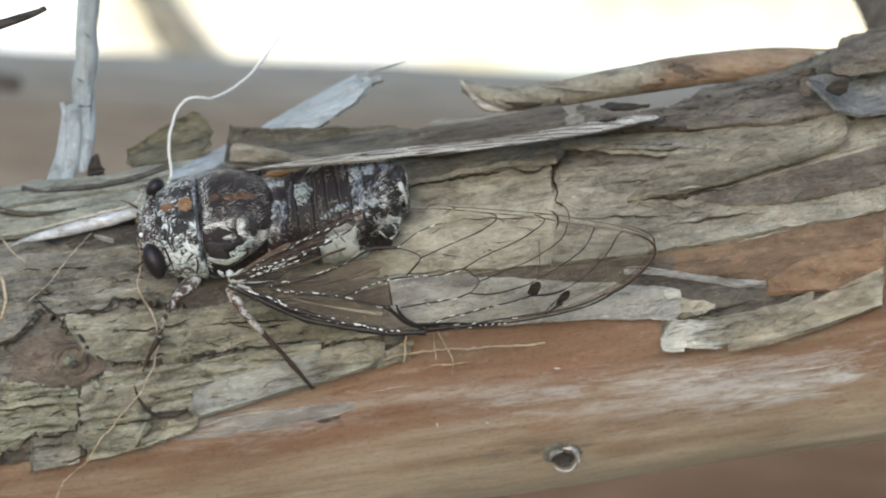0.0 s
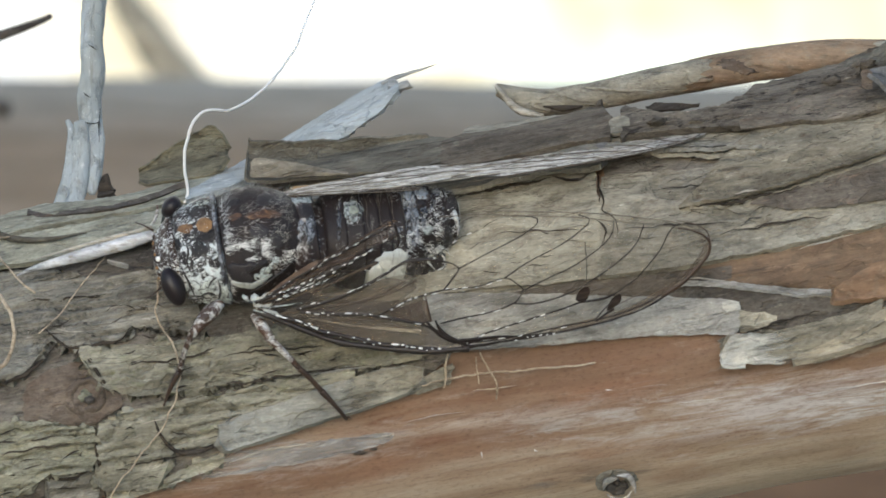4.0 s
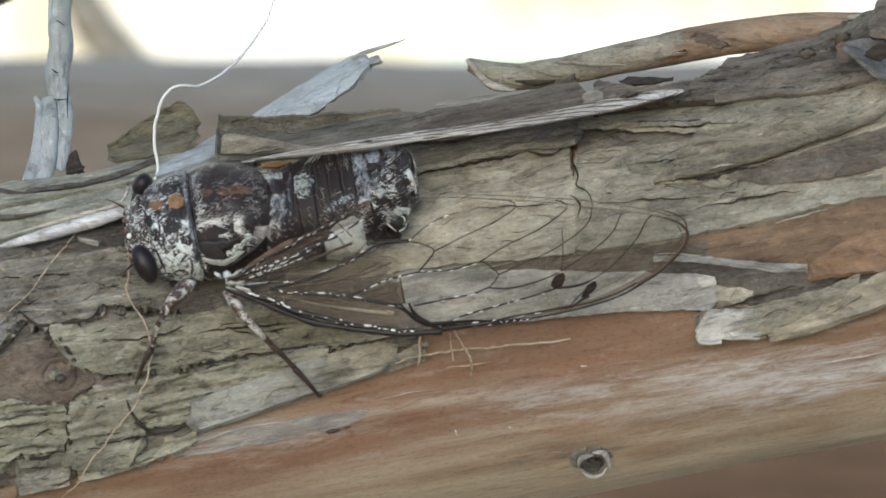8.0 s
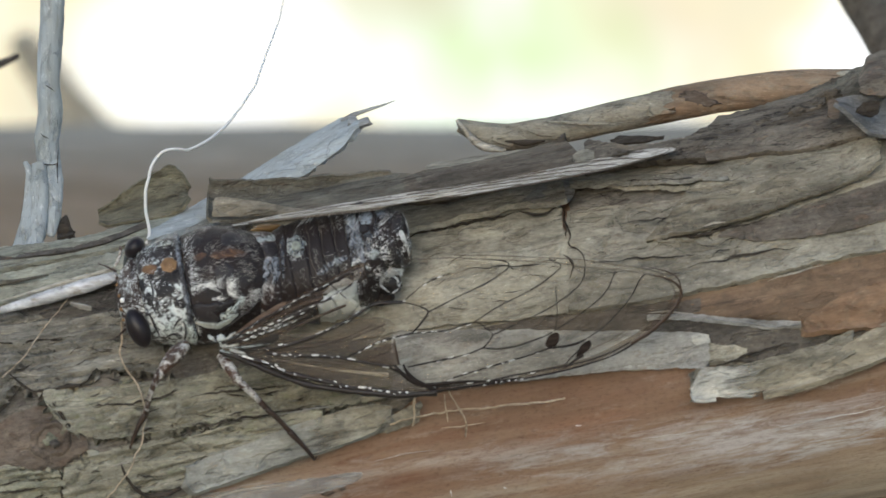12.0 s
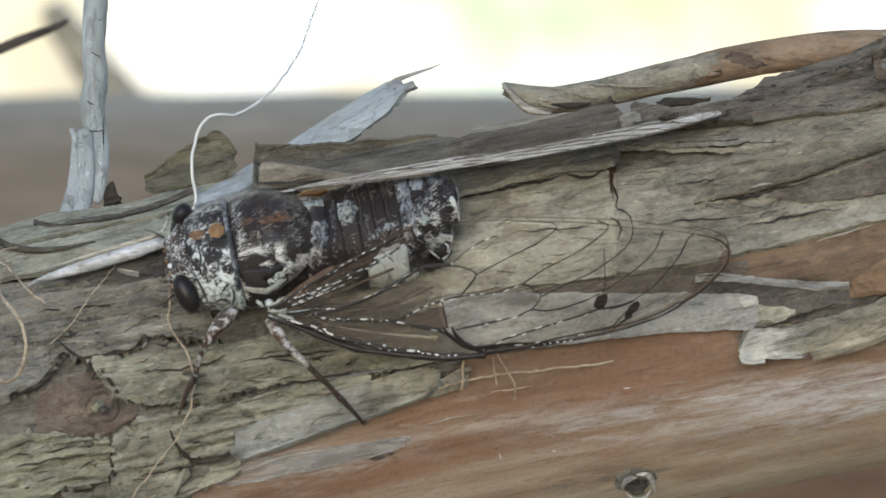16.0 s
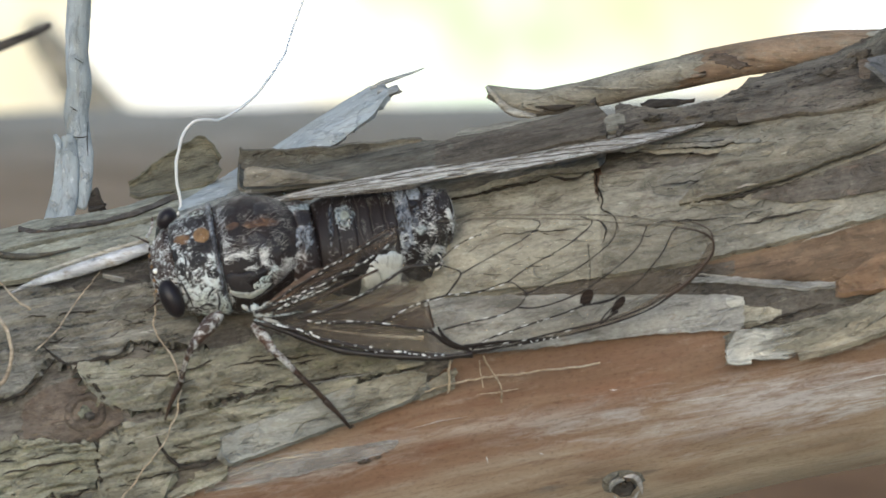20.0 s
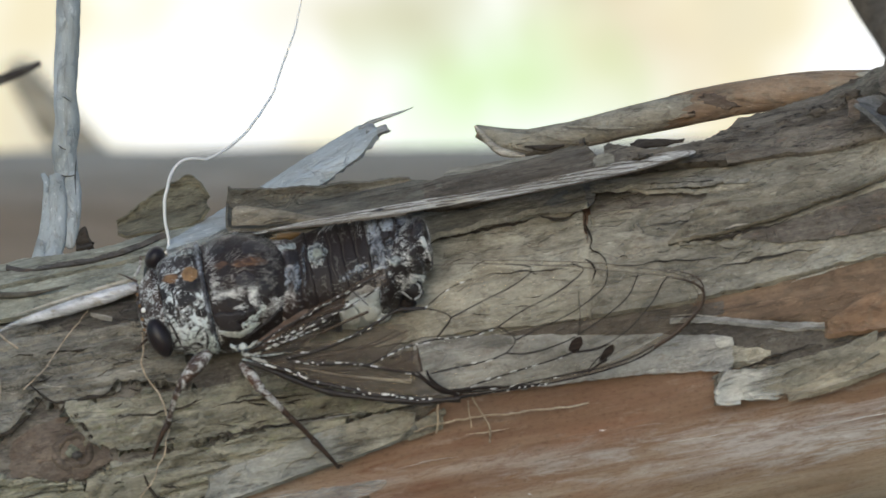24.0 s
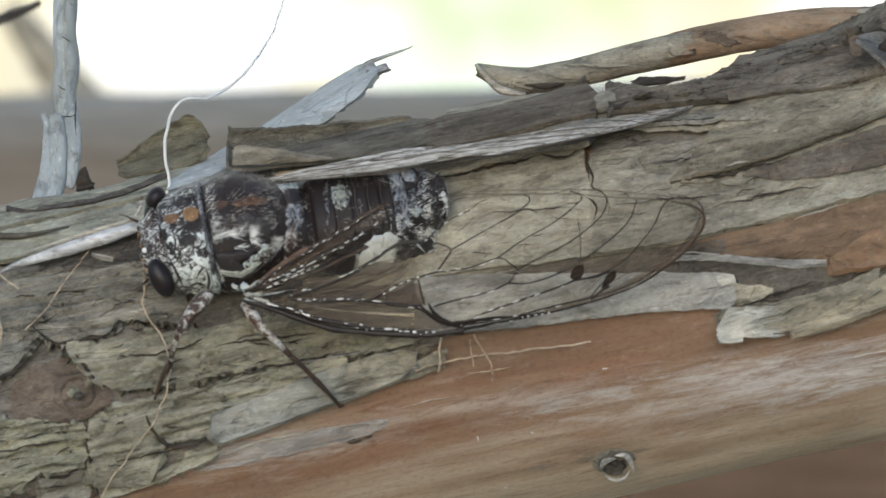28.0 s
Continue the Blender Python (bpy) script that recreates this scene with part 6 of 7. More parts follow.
patch("white_patch", MESO, [(426, 443), (444, 450), (466, 451), (482, 443), (498, 430), (500, 433), (486, 446), (468, 456), (444, 455), (430, 449)], M["sickle"], mesonotum, "white waxy margin", 3.6, None, 4, 2)
patch("white_patch", MESO, [(468, 432), (480, 424), (494, 414), (510, 402), (514, 408), (498, 428), (482, 438), (470, 440)], M["bloom"], mesonotum, "white waxy patch", 5.0, None, 6, 5)
patch("white_patch", MESO, [(496, 406), (505, 399), (513, 400), (510, 408), (502, 412)], M["bloom"], mesonotum, "cream waxy patch", 3.0, None, 7, 4)
patch("black_patch", MESO, [(418, 418), (430, 411), (444, 414), (460, 409), (476, 411), (488, 404), (494, 410), (474, 422), (460, 428), (470, 438), (466, 446), (448, 448), (432, 442), (422, 432)], M["black"], mesonotum, "black patch", 5.0, None, 8, 4)
body_line("black_seam", MESO, [(462, 461), (480, 452), (500, 438), (520, 422), (545, 396)], [0.8, 2.2, 2.4, 2.2, 1.0], M["black"], mesonotum, "black seam", 2.5)
for k, ol in enumerate(([(462, 345), (480, 342), (492, 352), (486, 370), (468, 372), (458, 360)], [(498, 352), (516, 346), (526, 358), (520, 378), (502, 382)], [(470, 290), (500, 284), (520, 292), (526, 308), (500, 306), (472, 308)], [(412, 300), (430, 292), (440, 300), (432, 312), (416, 314)])):
    patch("black_patch", MESO, ol, M["black"], mesonotum, "black patch", 2.0, None, 50 + k, 8)


def hair(name, rows, x0, x1, a0, a1, count, length, parent, cover, shift=None, lean=0.35, mat="hair", width=0.7):
    """Short pale hairs that lie back along the body, in one mesh, thick in some places and thin in others."""
    rng = np.random.default_rng(len(name) + count)
    x, a = rng.uniform(x0, x1, count * 3), rng.uniform(a0, a1, count * 3)
    keep = fbm(x / 16, a / 20, count, 2) > cover
    x, a = x[keep][:count], a[keep][:count]
    root = shell_point(rows, x, a, 0.5)
    out = shell_point(rows, x, a, 8) - root
    out /= np.linalg.norm(out, axis=1, keepdims=True)
    side = np.stack([rng.normal(0, 0.25, len(x)), rng.normal(0, 0.45, len(x)), rng.normal(0, 0.3, len(x))], 1)
    way = np.array([1.0, 0, 0]) + out * lean + side
    way /= np.linalg.norm(way, axis=1, keepdims=True)
    l = rng.uniform(0.5, 1.2, len(x))[:, None] * length * K
    wide = np.cross(way, out)
    wide /= np.linalg.norm(wide, axis=1, keepdims=True) + 1e-9
    w = width * K
    mid = root + way * l * 0.6 + out * l * 0.06
    v = np.stack([root - wide * w, root + wide * w, mid + wide * w * 0.8, mid - wide * w * 0.8, root + way * l], 1)
    if shift is not None:
        v = v - shift
    n = len(x)
    b = np.arange(n)[:, None] * 5
    faces = [tuple(f) for f in b + np.array([0, 1, 2, 3])] + [tuple(f) for f in b + np.array([3, 2, 4])]
    return tagged(part(name, mesh_from(name, v.reshape(-1, 3), faces, False), M[mat], parent, "short pale hair"), kind="stuff")


hair("thorax_hair", MESO, 130, 262, -36, 80, 620, 15, mesonotum, 0.50, lean=0.10, width=0.18)
hair("margin_hair", MESO, 128, 150, -46, 88, 230, 20, mesonotum, 0.42, lean=0.22, width=0.26, mat="bead")
hair("flank_hair", MESO, 134, 206, -47, -27, 230, 20, mesonotum, 0.45, lean=0.14, width=0.26, mat="bead")
hair("flank_hair", MESO, 130, 136, -92, -44, 90, 9, mesonotum, 0.40, lean=0.14, width=0.28, mat="bead")
hair("flank_hair", MESO, 214, 262, -64, -46, 90, 12, mesonotum, 0.46, lean=0.14, width=0.26, mat="bead")
hair("fringe_hair", MESO, 128, 200, 62, 100, 700, 15, mesonotum, 0.30, lean=0.9, width=0.26, mat="bead")
hair("fringe_hair", MESO, 200, 262, 55, 95, 360, 11, mesonotum, 0.40, lean=0.7, width=0.24)
hair("collar_hair", PRONO, 50, 114, -115, 75, 800, 9, pronotum, 0.50, lean=0.25, width=0.28, mat="bead")
hair("collar_fringe", PRONO, 50, 128, 66, 105, 460, 10, pronotum, 0.35, lean=0.8, width=0.26, mat="bead")
hair("head_hair", HEAD, 8, 54, -115, 75, 520, 9, head, 0.45, lean=0.3, width=0.26, mat="bead")
metanotum = part("metanotum", loft("metanotum", META, 1.4, 48, 2.5, 4), M["meta"], cicada, "brown-black metanotum")
_h, _v, meta_y = seen_from_eye(shell_point(META, np.array(280.0), np.array(60.0)))
part("wing_base", turned_blob(553, 279, float(meta_y) + 0.0021, 26, 10, 7, -4, 0.5, 3), M["amberbase"], metanotum, "amber wing base")
part("wing_base", turned_blob(527, 276, float(meta_y) + 0.0006, 6, 5, 4, 20, 0.6, 5), M["bloom"], metanotum, "pale waxy knob")
for k, (ol, mt) in enumerate((([(536, 348), (548, 334), (560, 344), (556, 366), (542, 374)], "abgrey"), ([(560, 332), (570, 322), (576, 345), (572, 372), (563, 380), (558, 356)], "abgrey"), ([(532, 296), (556, 292), (574, 290), (572, 300), (550, 302), (534, 304)], "tuft"), ([(528, 366), (540, 372), (536, 392), (524, 386)], "abgrey"), ([(544, 306), (570, 304), (572, 326), (548, 328)], "black"))):
    patch("frosted_patch" if mt != "black" else "black_patch", META, ol, M[mt], metanotum, "grey frosted patch" if mt != "black" else "black patch", 3.0, None, 60 + k, 7)
part("thorax", loft("thorax", THOR, 1.4, 40, 4, 5), M["head"], cicada, "white-dusted underside of the thorax")
part("wing_hinge", blob("wing_hinge", to_cic(at(474, 478, -0.0180)), (7 * K, 12 * K, 5 * K), (20, 10, 40), 22, 0.9, 2), M["white"], cicada, "white waxy wing hinge")

for h, v, a, b, turn in ((486, 473, 13, 4, -42), (477, 486, 7, 5, 10), (498, 497, 13, 2.4, 14), (454, 474, 7, 3, 40), (492, 486, 10, 2.2, -20)):
    part("wing_hinge", turned_blob(h, v, -0.0184, a, 5, b, turn, 0.8, h), M["hingewax"], cicada, "white waxy wing hinge")

# abdomen, hinged behind the thorax
PIV = np.array([288, 0, 10.0]) * K
ABD = [(282, -8, 82, 68, 72, 0), (320, -6, 92, 75, 92, 0), (380, -6, 95, 78, 100, 0), (430, -6, 89, 76, 92, 4), (468, -4, 74, 70, 76, 12), (492, -2, 62, 62, 60, 19), (512, 0, 55, 56, 52, 23), (526, 0, 47, 48, 44, 24), (531, 0, 35, 36, 34, 24), (534, 0, 15, 16, 16, 24)]
ABD_IN = [(x, z, b - 5, u - 5, w - 5, q) for x, z, b, u, w, q in ABD]
me = loft("abdomen", ABD_IN, 0.8, 40, 4, 6)
for v in me.vertices:
    v.co -= Vector(PIV)
abdomen = part("abdomen", me, M["abdark"], cicada, "dark brown banded abdomen with grey bloom")
cuts = [(286, 318, "abdark"), (316, 350, "abdark"), (347, 378, "abdark"), (375, 400, "abdark"), (397, 424, "abdark"), (421, 450, "abgrey"), (447, 482, "abdark"), (479, 510, "abdark"), (507, 535, "abdark")]
for i, (x0, x1, mt) in enumerate(cuts):
    n = 14
    x = np.linspace(x0, x1, n)[:, None]
    a = np.linspace(-70, 112, 46)[None]
    t = (x - x0) / (x1 - x0)
    lift = -2.5 + 6.0 * t ** 1.5 - 6 * np.clip((t - 0.86) / 0.14, 0, 1) ** 2 + 1.6 * (fbm(x / 9, a / 14, 40 + i) - 0.5)
    g = shell_point(ABD, x, a, lift) - PIV
    part("tergite", slab("tergite", g, 2.5 * K, (0, 0, 1)), M[mt], abdomen, "grey frosted tergite" if mt == "abgrey" else "glossy dark tergite")
    a = np.linspace(116, 284, 26)[None]
    g = shell_point(ABD, x, a, lift[:, 20:46] - 1) - PIV
    part("sternite", slab("sternite", g, 2.5 * K, (0, 0, -1)), M["white" if i in (2, 3, 4) else "abdark" if i in (1, 5) else "abtip"], abdomen)
def spot(name, ol, mt, label, seed, lift=4.2, uneven=5.0):
    patch(name, ABD, ol, M[mt], abdomen, label, lift, PIV, seed, uneven)


spot("waxy_tuft", [(584, 310), (590, 297), (604, 291), (618, 298), (621, 312), (614, 326), (600, 331), (588, 324)], "tuft", "round grey-green waxy tuft", 8, 4.6, 7)
spot("frosted_patch", [(574, 300), (581, 294), (583, 320), (584, 350), (580, 368), (576, 340)], "abgrey", "pale frosted rim", 24, 4.0, 4)
spot("frosted_patch", [(640, 352), (660, 340), (690, 326), (694, 334), (666, 352), (644, 364)], "abgrey", "pale frosted rim", 25, 4.0, 5)
spot("waxy_tuft", [(594, 310), (600, 302), (610, 304), (611, 314), (602, 320), (595, 317)], "olivewax", "grey-green heart of the tuft", 9, 6.2, 3)
hair("tuft_hair", ABD, 308, 346, -12, 24, 90, 6, abdomen, 0.3, PIV, 0.5, "bead", 0.4)
spot("frosted_patch", [(692, 268), (696, 254), (706, 250), (708, 264), (702, 278)], "bluefrost", "bluish frosted patch", 12)
spot("frosted_patch", [(712, 258), (724, 250), (738, 250), (738, 264), (730, 272), (718, 270)], "bluefrost", "bluish frosted patch", 14)
spot("frosted_patch", [(698, 290), (708, 284), (718, 292), (724, 308), (718, 322), (704, 322), (696, 308)], "abgrey", "grey frosted patch", 15)
spot("frosted_patch", [(722, 290), (736, 282), (740, 300), (738, 318), (728, 322), (724, 306)], "abgrey", "grey frosted patch", 16)
spot("white_fleck", [(667, 338), (672, 328), (681, 330), (682, 341), (674, 347)], "tuft", "small white tuft", 17)
spot("black_spot", [(714, 276), (724, 273), (732, 278), (728, 287), (717, 287)], "black", "black spot", 18, 5.0)
spot("grey_rim", [(741, 262), (746, 250), (758, 248), (764, 256), (754, 262), (748, 274), (747, 296), (742, 292)], "abgrey", "grey rim of a dark ring", 19)
spot("white_fleck", [(728, 322), (742, 316), (752, 322), (748, 332), (734, 332)], "tuft", "speckled white margin", 21)
spot("white_fleck", [(764, 300), (774, 296), (780, 306), (772, 322), (765, 316)], "abtip", "speckled fleck", 22)
spot("white_margin", [(796, 250), (804, 258), (808, 280), (807, 306), (803, 326), (799, 310), (801, 282), (796, 262)], "tailwhite", "white tail margin", 31, 4.4, 3)
spot("white_margin", [(784, 282), (790, 280), (797, 294), (800, 310), (794, 306), (788, 294)], "tailwhite", "white streak on the tail", 33, 4.8, 3)
spot("white_margin", [(766, 352), (780, 348), (794, 352), (792, 362), (778, 364), (768, 360)], "tailwhite", "white tail margin", 34, 4.4)
for pts, r in (([(768, 300), (766, 282), (770, 264), (780, 252), (793, 250)], [0.5, 1.1, 1.3, 1.1, 0.5]), ([(772, 310), (784, 322), (792, 340), (796, 352)], [0.4, 0.9, 0.9, 0.4])):
    body_line("tail_ring", ABD, pts, r, M["abgrey"], abdomen, "pale rim of the tail opening", 4.5, PIV, 0.9)
spot("tail_opening", [(772, 268), (780, 257), (792, 258), (797, 268), (790, 282), (778, 288), (771, 282)], "black", "black tail opening", 35, 3.8, 2)
spot("tail_opening", [(770, 320), (780, 310), (790, 318), (794, 334), (784, 344), (772, 338)], "black", "black tail opening", 36, 3.8, 3)
for pts in ([(640, 264), (648, 290), (650, 318), (660, 346)], [(618, 272), (626, 300), (628, 330), (640, 360)], [(664, 258), (671, 284), (673, 308), (682, 332)], [(684, 254), (690, 276), (692, 300), (700, 322)]):
    body_line("tergite_edge", ABD, pts, [0.25, 0.45, 0.5, 0.3], M["veinfine"], abdomen, "fine pale edge", 4.2, PIV)
for pts in ([(606, 279), (614, 270), (623, 262)], [(612, 276), (619, 268), (627, 260)], [(619, 275), (626, 267), (633, 259)], [(627, 272), (632, 265), (638, 258)], [(660, 262), (668, 256), (676, 256)]):
    body_line("white_hair", ABD, pts, [0.3, 0.8, 0.3], M["bead"], abdomen, "white hair tuft", 4.0, PIV)
spur = turned_blob(716, 241, float(seen_from_eye(to_cic(at(717, 250, -0.0125)))[2]), 12, 8, 9, -8, 0.3, 5)
spur.transform(Matrix.Translation(-Vector(PIV)))
part("spur", spur, M["black"], abdomen, "black spur")
# underside: chalky plates, dark side and tail flap
spot("chalky_plate", [(644, 416), (652, 398), (664, 398), (672, 412), (678, 426), (666, 434), (650, 432)], "chalk", "chalky white side plate", 5, 5.2, 4)
spot("chalky_plate", [(672, 408), (684, 402), (700, 402), (712, 412), (704, 424), (690, 430), (680, 422)], "chalk", "chalky white side plate", 9, 5.2, 4)
spot("chalky_plate", [(704, 428), (716, 416), (734, 418), (736, 426), (722, 434), (708, 436)], "tailwhite", "chalky white side plate", 10, 5.0, 4)
spot("chalky_plate", [(654, 390), (672, 386), (692, 388), (708, 396), (694, 407), (676, 408), (660, 404)], "chalk", "chalky white side plate", 28, 4.6, 4)
spot("cream_plate", [(650, 394), (662, 378), (686, 368), (706, 370), (712, 384), (704, 398), (680, 398), (664, 394)], "cream", "cream streaked side plate", 11, 4.6, 6)
spot("dark_side", [(712, 372), (726, 352), (742, 356), (752, 378), (750, 402), (732, 414), (716, 402)], "abdark", "dark side of the abdomen", 13, 5.2, 5)
flap_y = float(seen_from_eye(np.array([490, -62, -26]) * K)[2])
part("tail_flap", turned_blob(762, 372, flap_y, 27, 14, 22, 25, 0.25, 7), M["abtip"], abdomen, "black and white tail flap")
part("tail_flap", turned_blob(752, 394, flap_y + 0.0006, 24, 14, 18, 20, 0.25, 9), M["abdark"], abdomen, "dark tail flap")
for pts in ([(738, 356), (750, 350), (768, 350), (786, 356), (792, 362)], [(738, 356), (744, 370), (758, 384), (772, 394)], [(772, 394), (784, 386), (788, 374)], [(776, 364), (784, 370), (782, 380)]):
    w = np.array([to_cic(at(h, v, flap_y - 0.0007)) for h, v in smooth_line(np.array(pts, float), 3)])
    part("flap_rim", tube("flap_rim", w, np.array([0.8, 1.9, 1.6, 2.0, 0.8]) * K, 6, 0.8, int(pts[0][0])), M["tailwhite"], abdomen, "white rim of the tail flap")
for ob in abdomen.children:
    if ob.name.startswith(("tail_flap", "flap_rim")):
        ob.data.transform(Matrix.Translation(-Vector(PIV)))
hair("abdomen_hair", ABD, 408, 525, -60, 80, 700, 10, abdomen, 0.50, PIV, 0.15, "bead", 0.22)
hair("abdomen_hair", ABD, 296, 420, -60, 80, 420, 9, abdomen, 0.54, PIV, 0.15, "hair", 0.22)
hair("tail_hair", ABD, 480, 532, -80, 60, 160, 9, abdomen, 0.46, PIV, 0.35, "hair", 0.3)
hair("side_hair", ABD, 420, 490, -100, -30, 420, 11, abdomen, 0.44, PIV, 0.2, "bead", 0.26)

# wings, roofed over the abdomen
PHI = radians(50)
WN = np.array([0, -math.sin(PHI), math.cos(PHI)])
WP = to_cic(at(470, 488, -0.0185))
PW = WP.copy()
eye_c = to_cic(np.array([0, -D, 0]))
BOW = [0.0011]


def on_wing(h, v, off=0.0):
    """Where the sight line through the drawing's point meets the left wing's plane (shifted outwards by off)."""
    h, v = np.broadcast_arrays(np.asarray(h, float), np.asarray(v, float))
    d = np.stack([(h - 784) * S, 0 * h + D, (441 - v) * S], -1) @ cic_inv[:3, :3].T
    k = ((PW - eye_c) @ WN + off) / (d @ WN)
    p = eye_c + d * k[..., None]
    # gently bowed towards its tip
    t = np.clip((p[..., 0] - PW[0]) / (830 * K), 0, 1)
    return p - WP + WN * (BOW[0] * np.sin(np.pi * t))[..., None]


def wing_sheet(name, outline, off):
    pts = smooth_line(np.array(outline + outline[:1], float), 14)[:-1]
    bm = bmesh.new()
    vs = [bm.verts.new(p) for p in on_wing(pts[:, 0], pts[:, 1], off)]
    bm.faces.new(vs)
    bmesh.ops.triangulate(bm, faces=bm.faces[:])
    me = bpy.data.meshes.new(name)
    bm.to_mesh(me)
    bm.free()
    return me


OUTLINE = [(468, 500), (505, 520), (560, 540), (620, 554), (700, 561), (780, 563), (850, 558), (900, 552), (960, 544), (1040, 531), (1100, 518), (1160, 496), (1215, 466), (1255, 436), (1280, 411), (1285, 391), (1278, 371), (1255, 357), (1222, 347), (1170, 338), (1110, 329), (1040, 323), (960, 319), (890, 318), (868, 338), (830, 368), (790, 394), (740, 398), (680, 398), (620, 412), (560, 436), (500, 462), (468, 478)]
CLAVUS = [(478, 484), (530, 438), (600, 398), (660, 364), (712, 335), (728, 345), (726, 362), (690, 374), (652, 392), (632, 420), (600, 452), (545, 482)]
FOLD = [(474, 482), (530, 436), (600, 398), (660, 364), (712, 333), (730, 334), (704, 348), (650, 382), (604, 412), (552, 448), (500, 492)]
HIND = [(478, 496), (520, 474), (560, 462), (605, 462), (645, 455), (700, 436), (752, 428), (778, 442), (768, 472), (774, 500), (795, 530), (845, 556), (760, 556), (640, 546), (540, 526)]
VEINS = []


def vein(mat, r, *pts):
    VEINS.append((mat, r, list(pts)))


vein('veinbead', 7.0, (470, 497), (530, 519), (600, 545), (660, 557), (730, 563), (790, 566), (850, 560))
vein('veinbead', 5.0, (480, 499), (550, 515), (585, 530), (620, 538), (660, 546), (700, 555), (745, 556), (770, 560), (800, 563), (838, 562))
vein('vein', 3.2, (850, 557), (900, 551), (960, 543), (1040, 530), (1100, 517), (1160, 499), (1200, 478), (1212, 470))
vein('vein', 2.6, (850, 551), (920, 543), (1000, 528), (1060, 518), (1110, 508), (1160, 492), (1196, 474))
vein('veinbead', 3.4, (472, 482), (520, 462), (570, 443), (590, 431), (640, 408), (665, 396))
vein('vein', 2.6, (480, 484), (530, 468), (575, 450), (620, 430))
vein('veinbead', 3.6, (545, 492), (600, 478), (660, 452), (700, 430), (735, 408), (756, 403), (790, 401))
vein('veinbead', 3.4, (550, 497), (600, 500), (660, 500), (690, 503), (730, 510), (772, 516))
vein('vein', 2.8, (690, 502), (740, 476), (775, 464), (808, 456))
vein('vein', 2.6, (790, 401), (820, 408), (835, 418), (822, 438), (808, 456))
vein('vein', 2.2, (808, 456), (870, 450), (917, 436), (938, 447), (950, 458), (942, 472), (933, 481))
vein('vein', 2.6, (800, 516), (850, 505), (900, 494), (933, 481))
vein('vein', 4.5, (775, 513), (795, 530), (818, 546), (850, 556))
vein('vein', 3.0, (850, 553), (872, 538), (900, 528), (960, 510), (1020, 493), (1050, 483))
vein('vein', 2.0, (835, 418), (900, 385), (950, 360), (978, 338), (968, 328), (930, 325))
vein('vein', 2.2, (917, 436), (960, 408), (1020, 378), (1060, 350), (1070, 336), (1050, 327))
vein('vein', 2.0, (950, 458), (990, 440), (1050, 412), (1100, 376), (1113, 352), (1112, 340))
vein('vein', 2.4, (933, 481), (960, 483), (1000, 476), (1040, 462), (1055, 455))
vein('vein', 1.4, (1058, 455), (1064, 430), (1062, 376))
vein('vein', 2.0, (1060, 452), (1110, 420), (1150, 386), (1168, 350))
vein('vein', 2.4, (1050, 483), (1085, 478), (1110, 471))
vein('vein', 2.0, (1110, 471), (1150, 445), (1190, 402), (1212, 364), (1222, 355))
vein('vein', 2.2, (1075, 516), (1098, 492), (1115, 475))
vein('veinfine', 1.6, (1115, 490), (1160, 470), (1200, 445), (1232, 424))
vein('veinfine', 1.8, (800, 326), (880, 322), (930, 325), (1000, 328), (1070, 334), (1112, 341), (1168, 347), (1222, 355), (1255, 363), (1274, 385), (1270, 405))
vein('veinfine', 1.8, (880, 317), (960, 319), (1040, 323), (1110, 329), (1170, 338), (1222, 347), (1255, 357))
vein('vein', 1.8, (790, 401), (830, 368), (872, 350))
vein('veinfine', 1.4, (860, 540), (900, 545), (950, 541))
vein('veinbead', 2.6, (490, 472), (540, 440), (600, 404), (660, 370), (710, 342))
vein('veinbead', 2.4, (500, 480), (560, 450), (620, 420), (680, 384), (722, 356))
vein('vein', 1.8, (600, 404), (616, 420), (640, 424))
vein('vein', 1.8, (660, 370), (676, 384), (690, 396))
vein('veinfine', 1.4, (560, 512), (640, 508), (720, 520), (775, 534))
vein('veinfine', 1.4, (600, 486), (650, 478), (700, 462), (760, 452))
forewing = part("forewing", wing_sheet("forewing", OUTLINE, 0.0), M["wing"], cicada, "clear veined forewing with two dark spots")
forewing.location = WP
part("hindwing", wing_sheet("hindwing", HIND, -0.0003), M["wingbase"], forewing, "smoky brown folded hindwing")
for mt, r, pts in VEINS:
    p = smooth_line(np.array(pts, float), 6)
    part("vein", tube("vein", on_wing(p[:, 0], p[:, 1], 0.00003), r * K * (0.8 if mt == "veinbead" or r > 5 else 0.52), 6, 0.55, len(p), 1.0, 2.0 * K), M[mt], forewing, "white-beaded dark vein" if mt == "veinbead" else "")
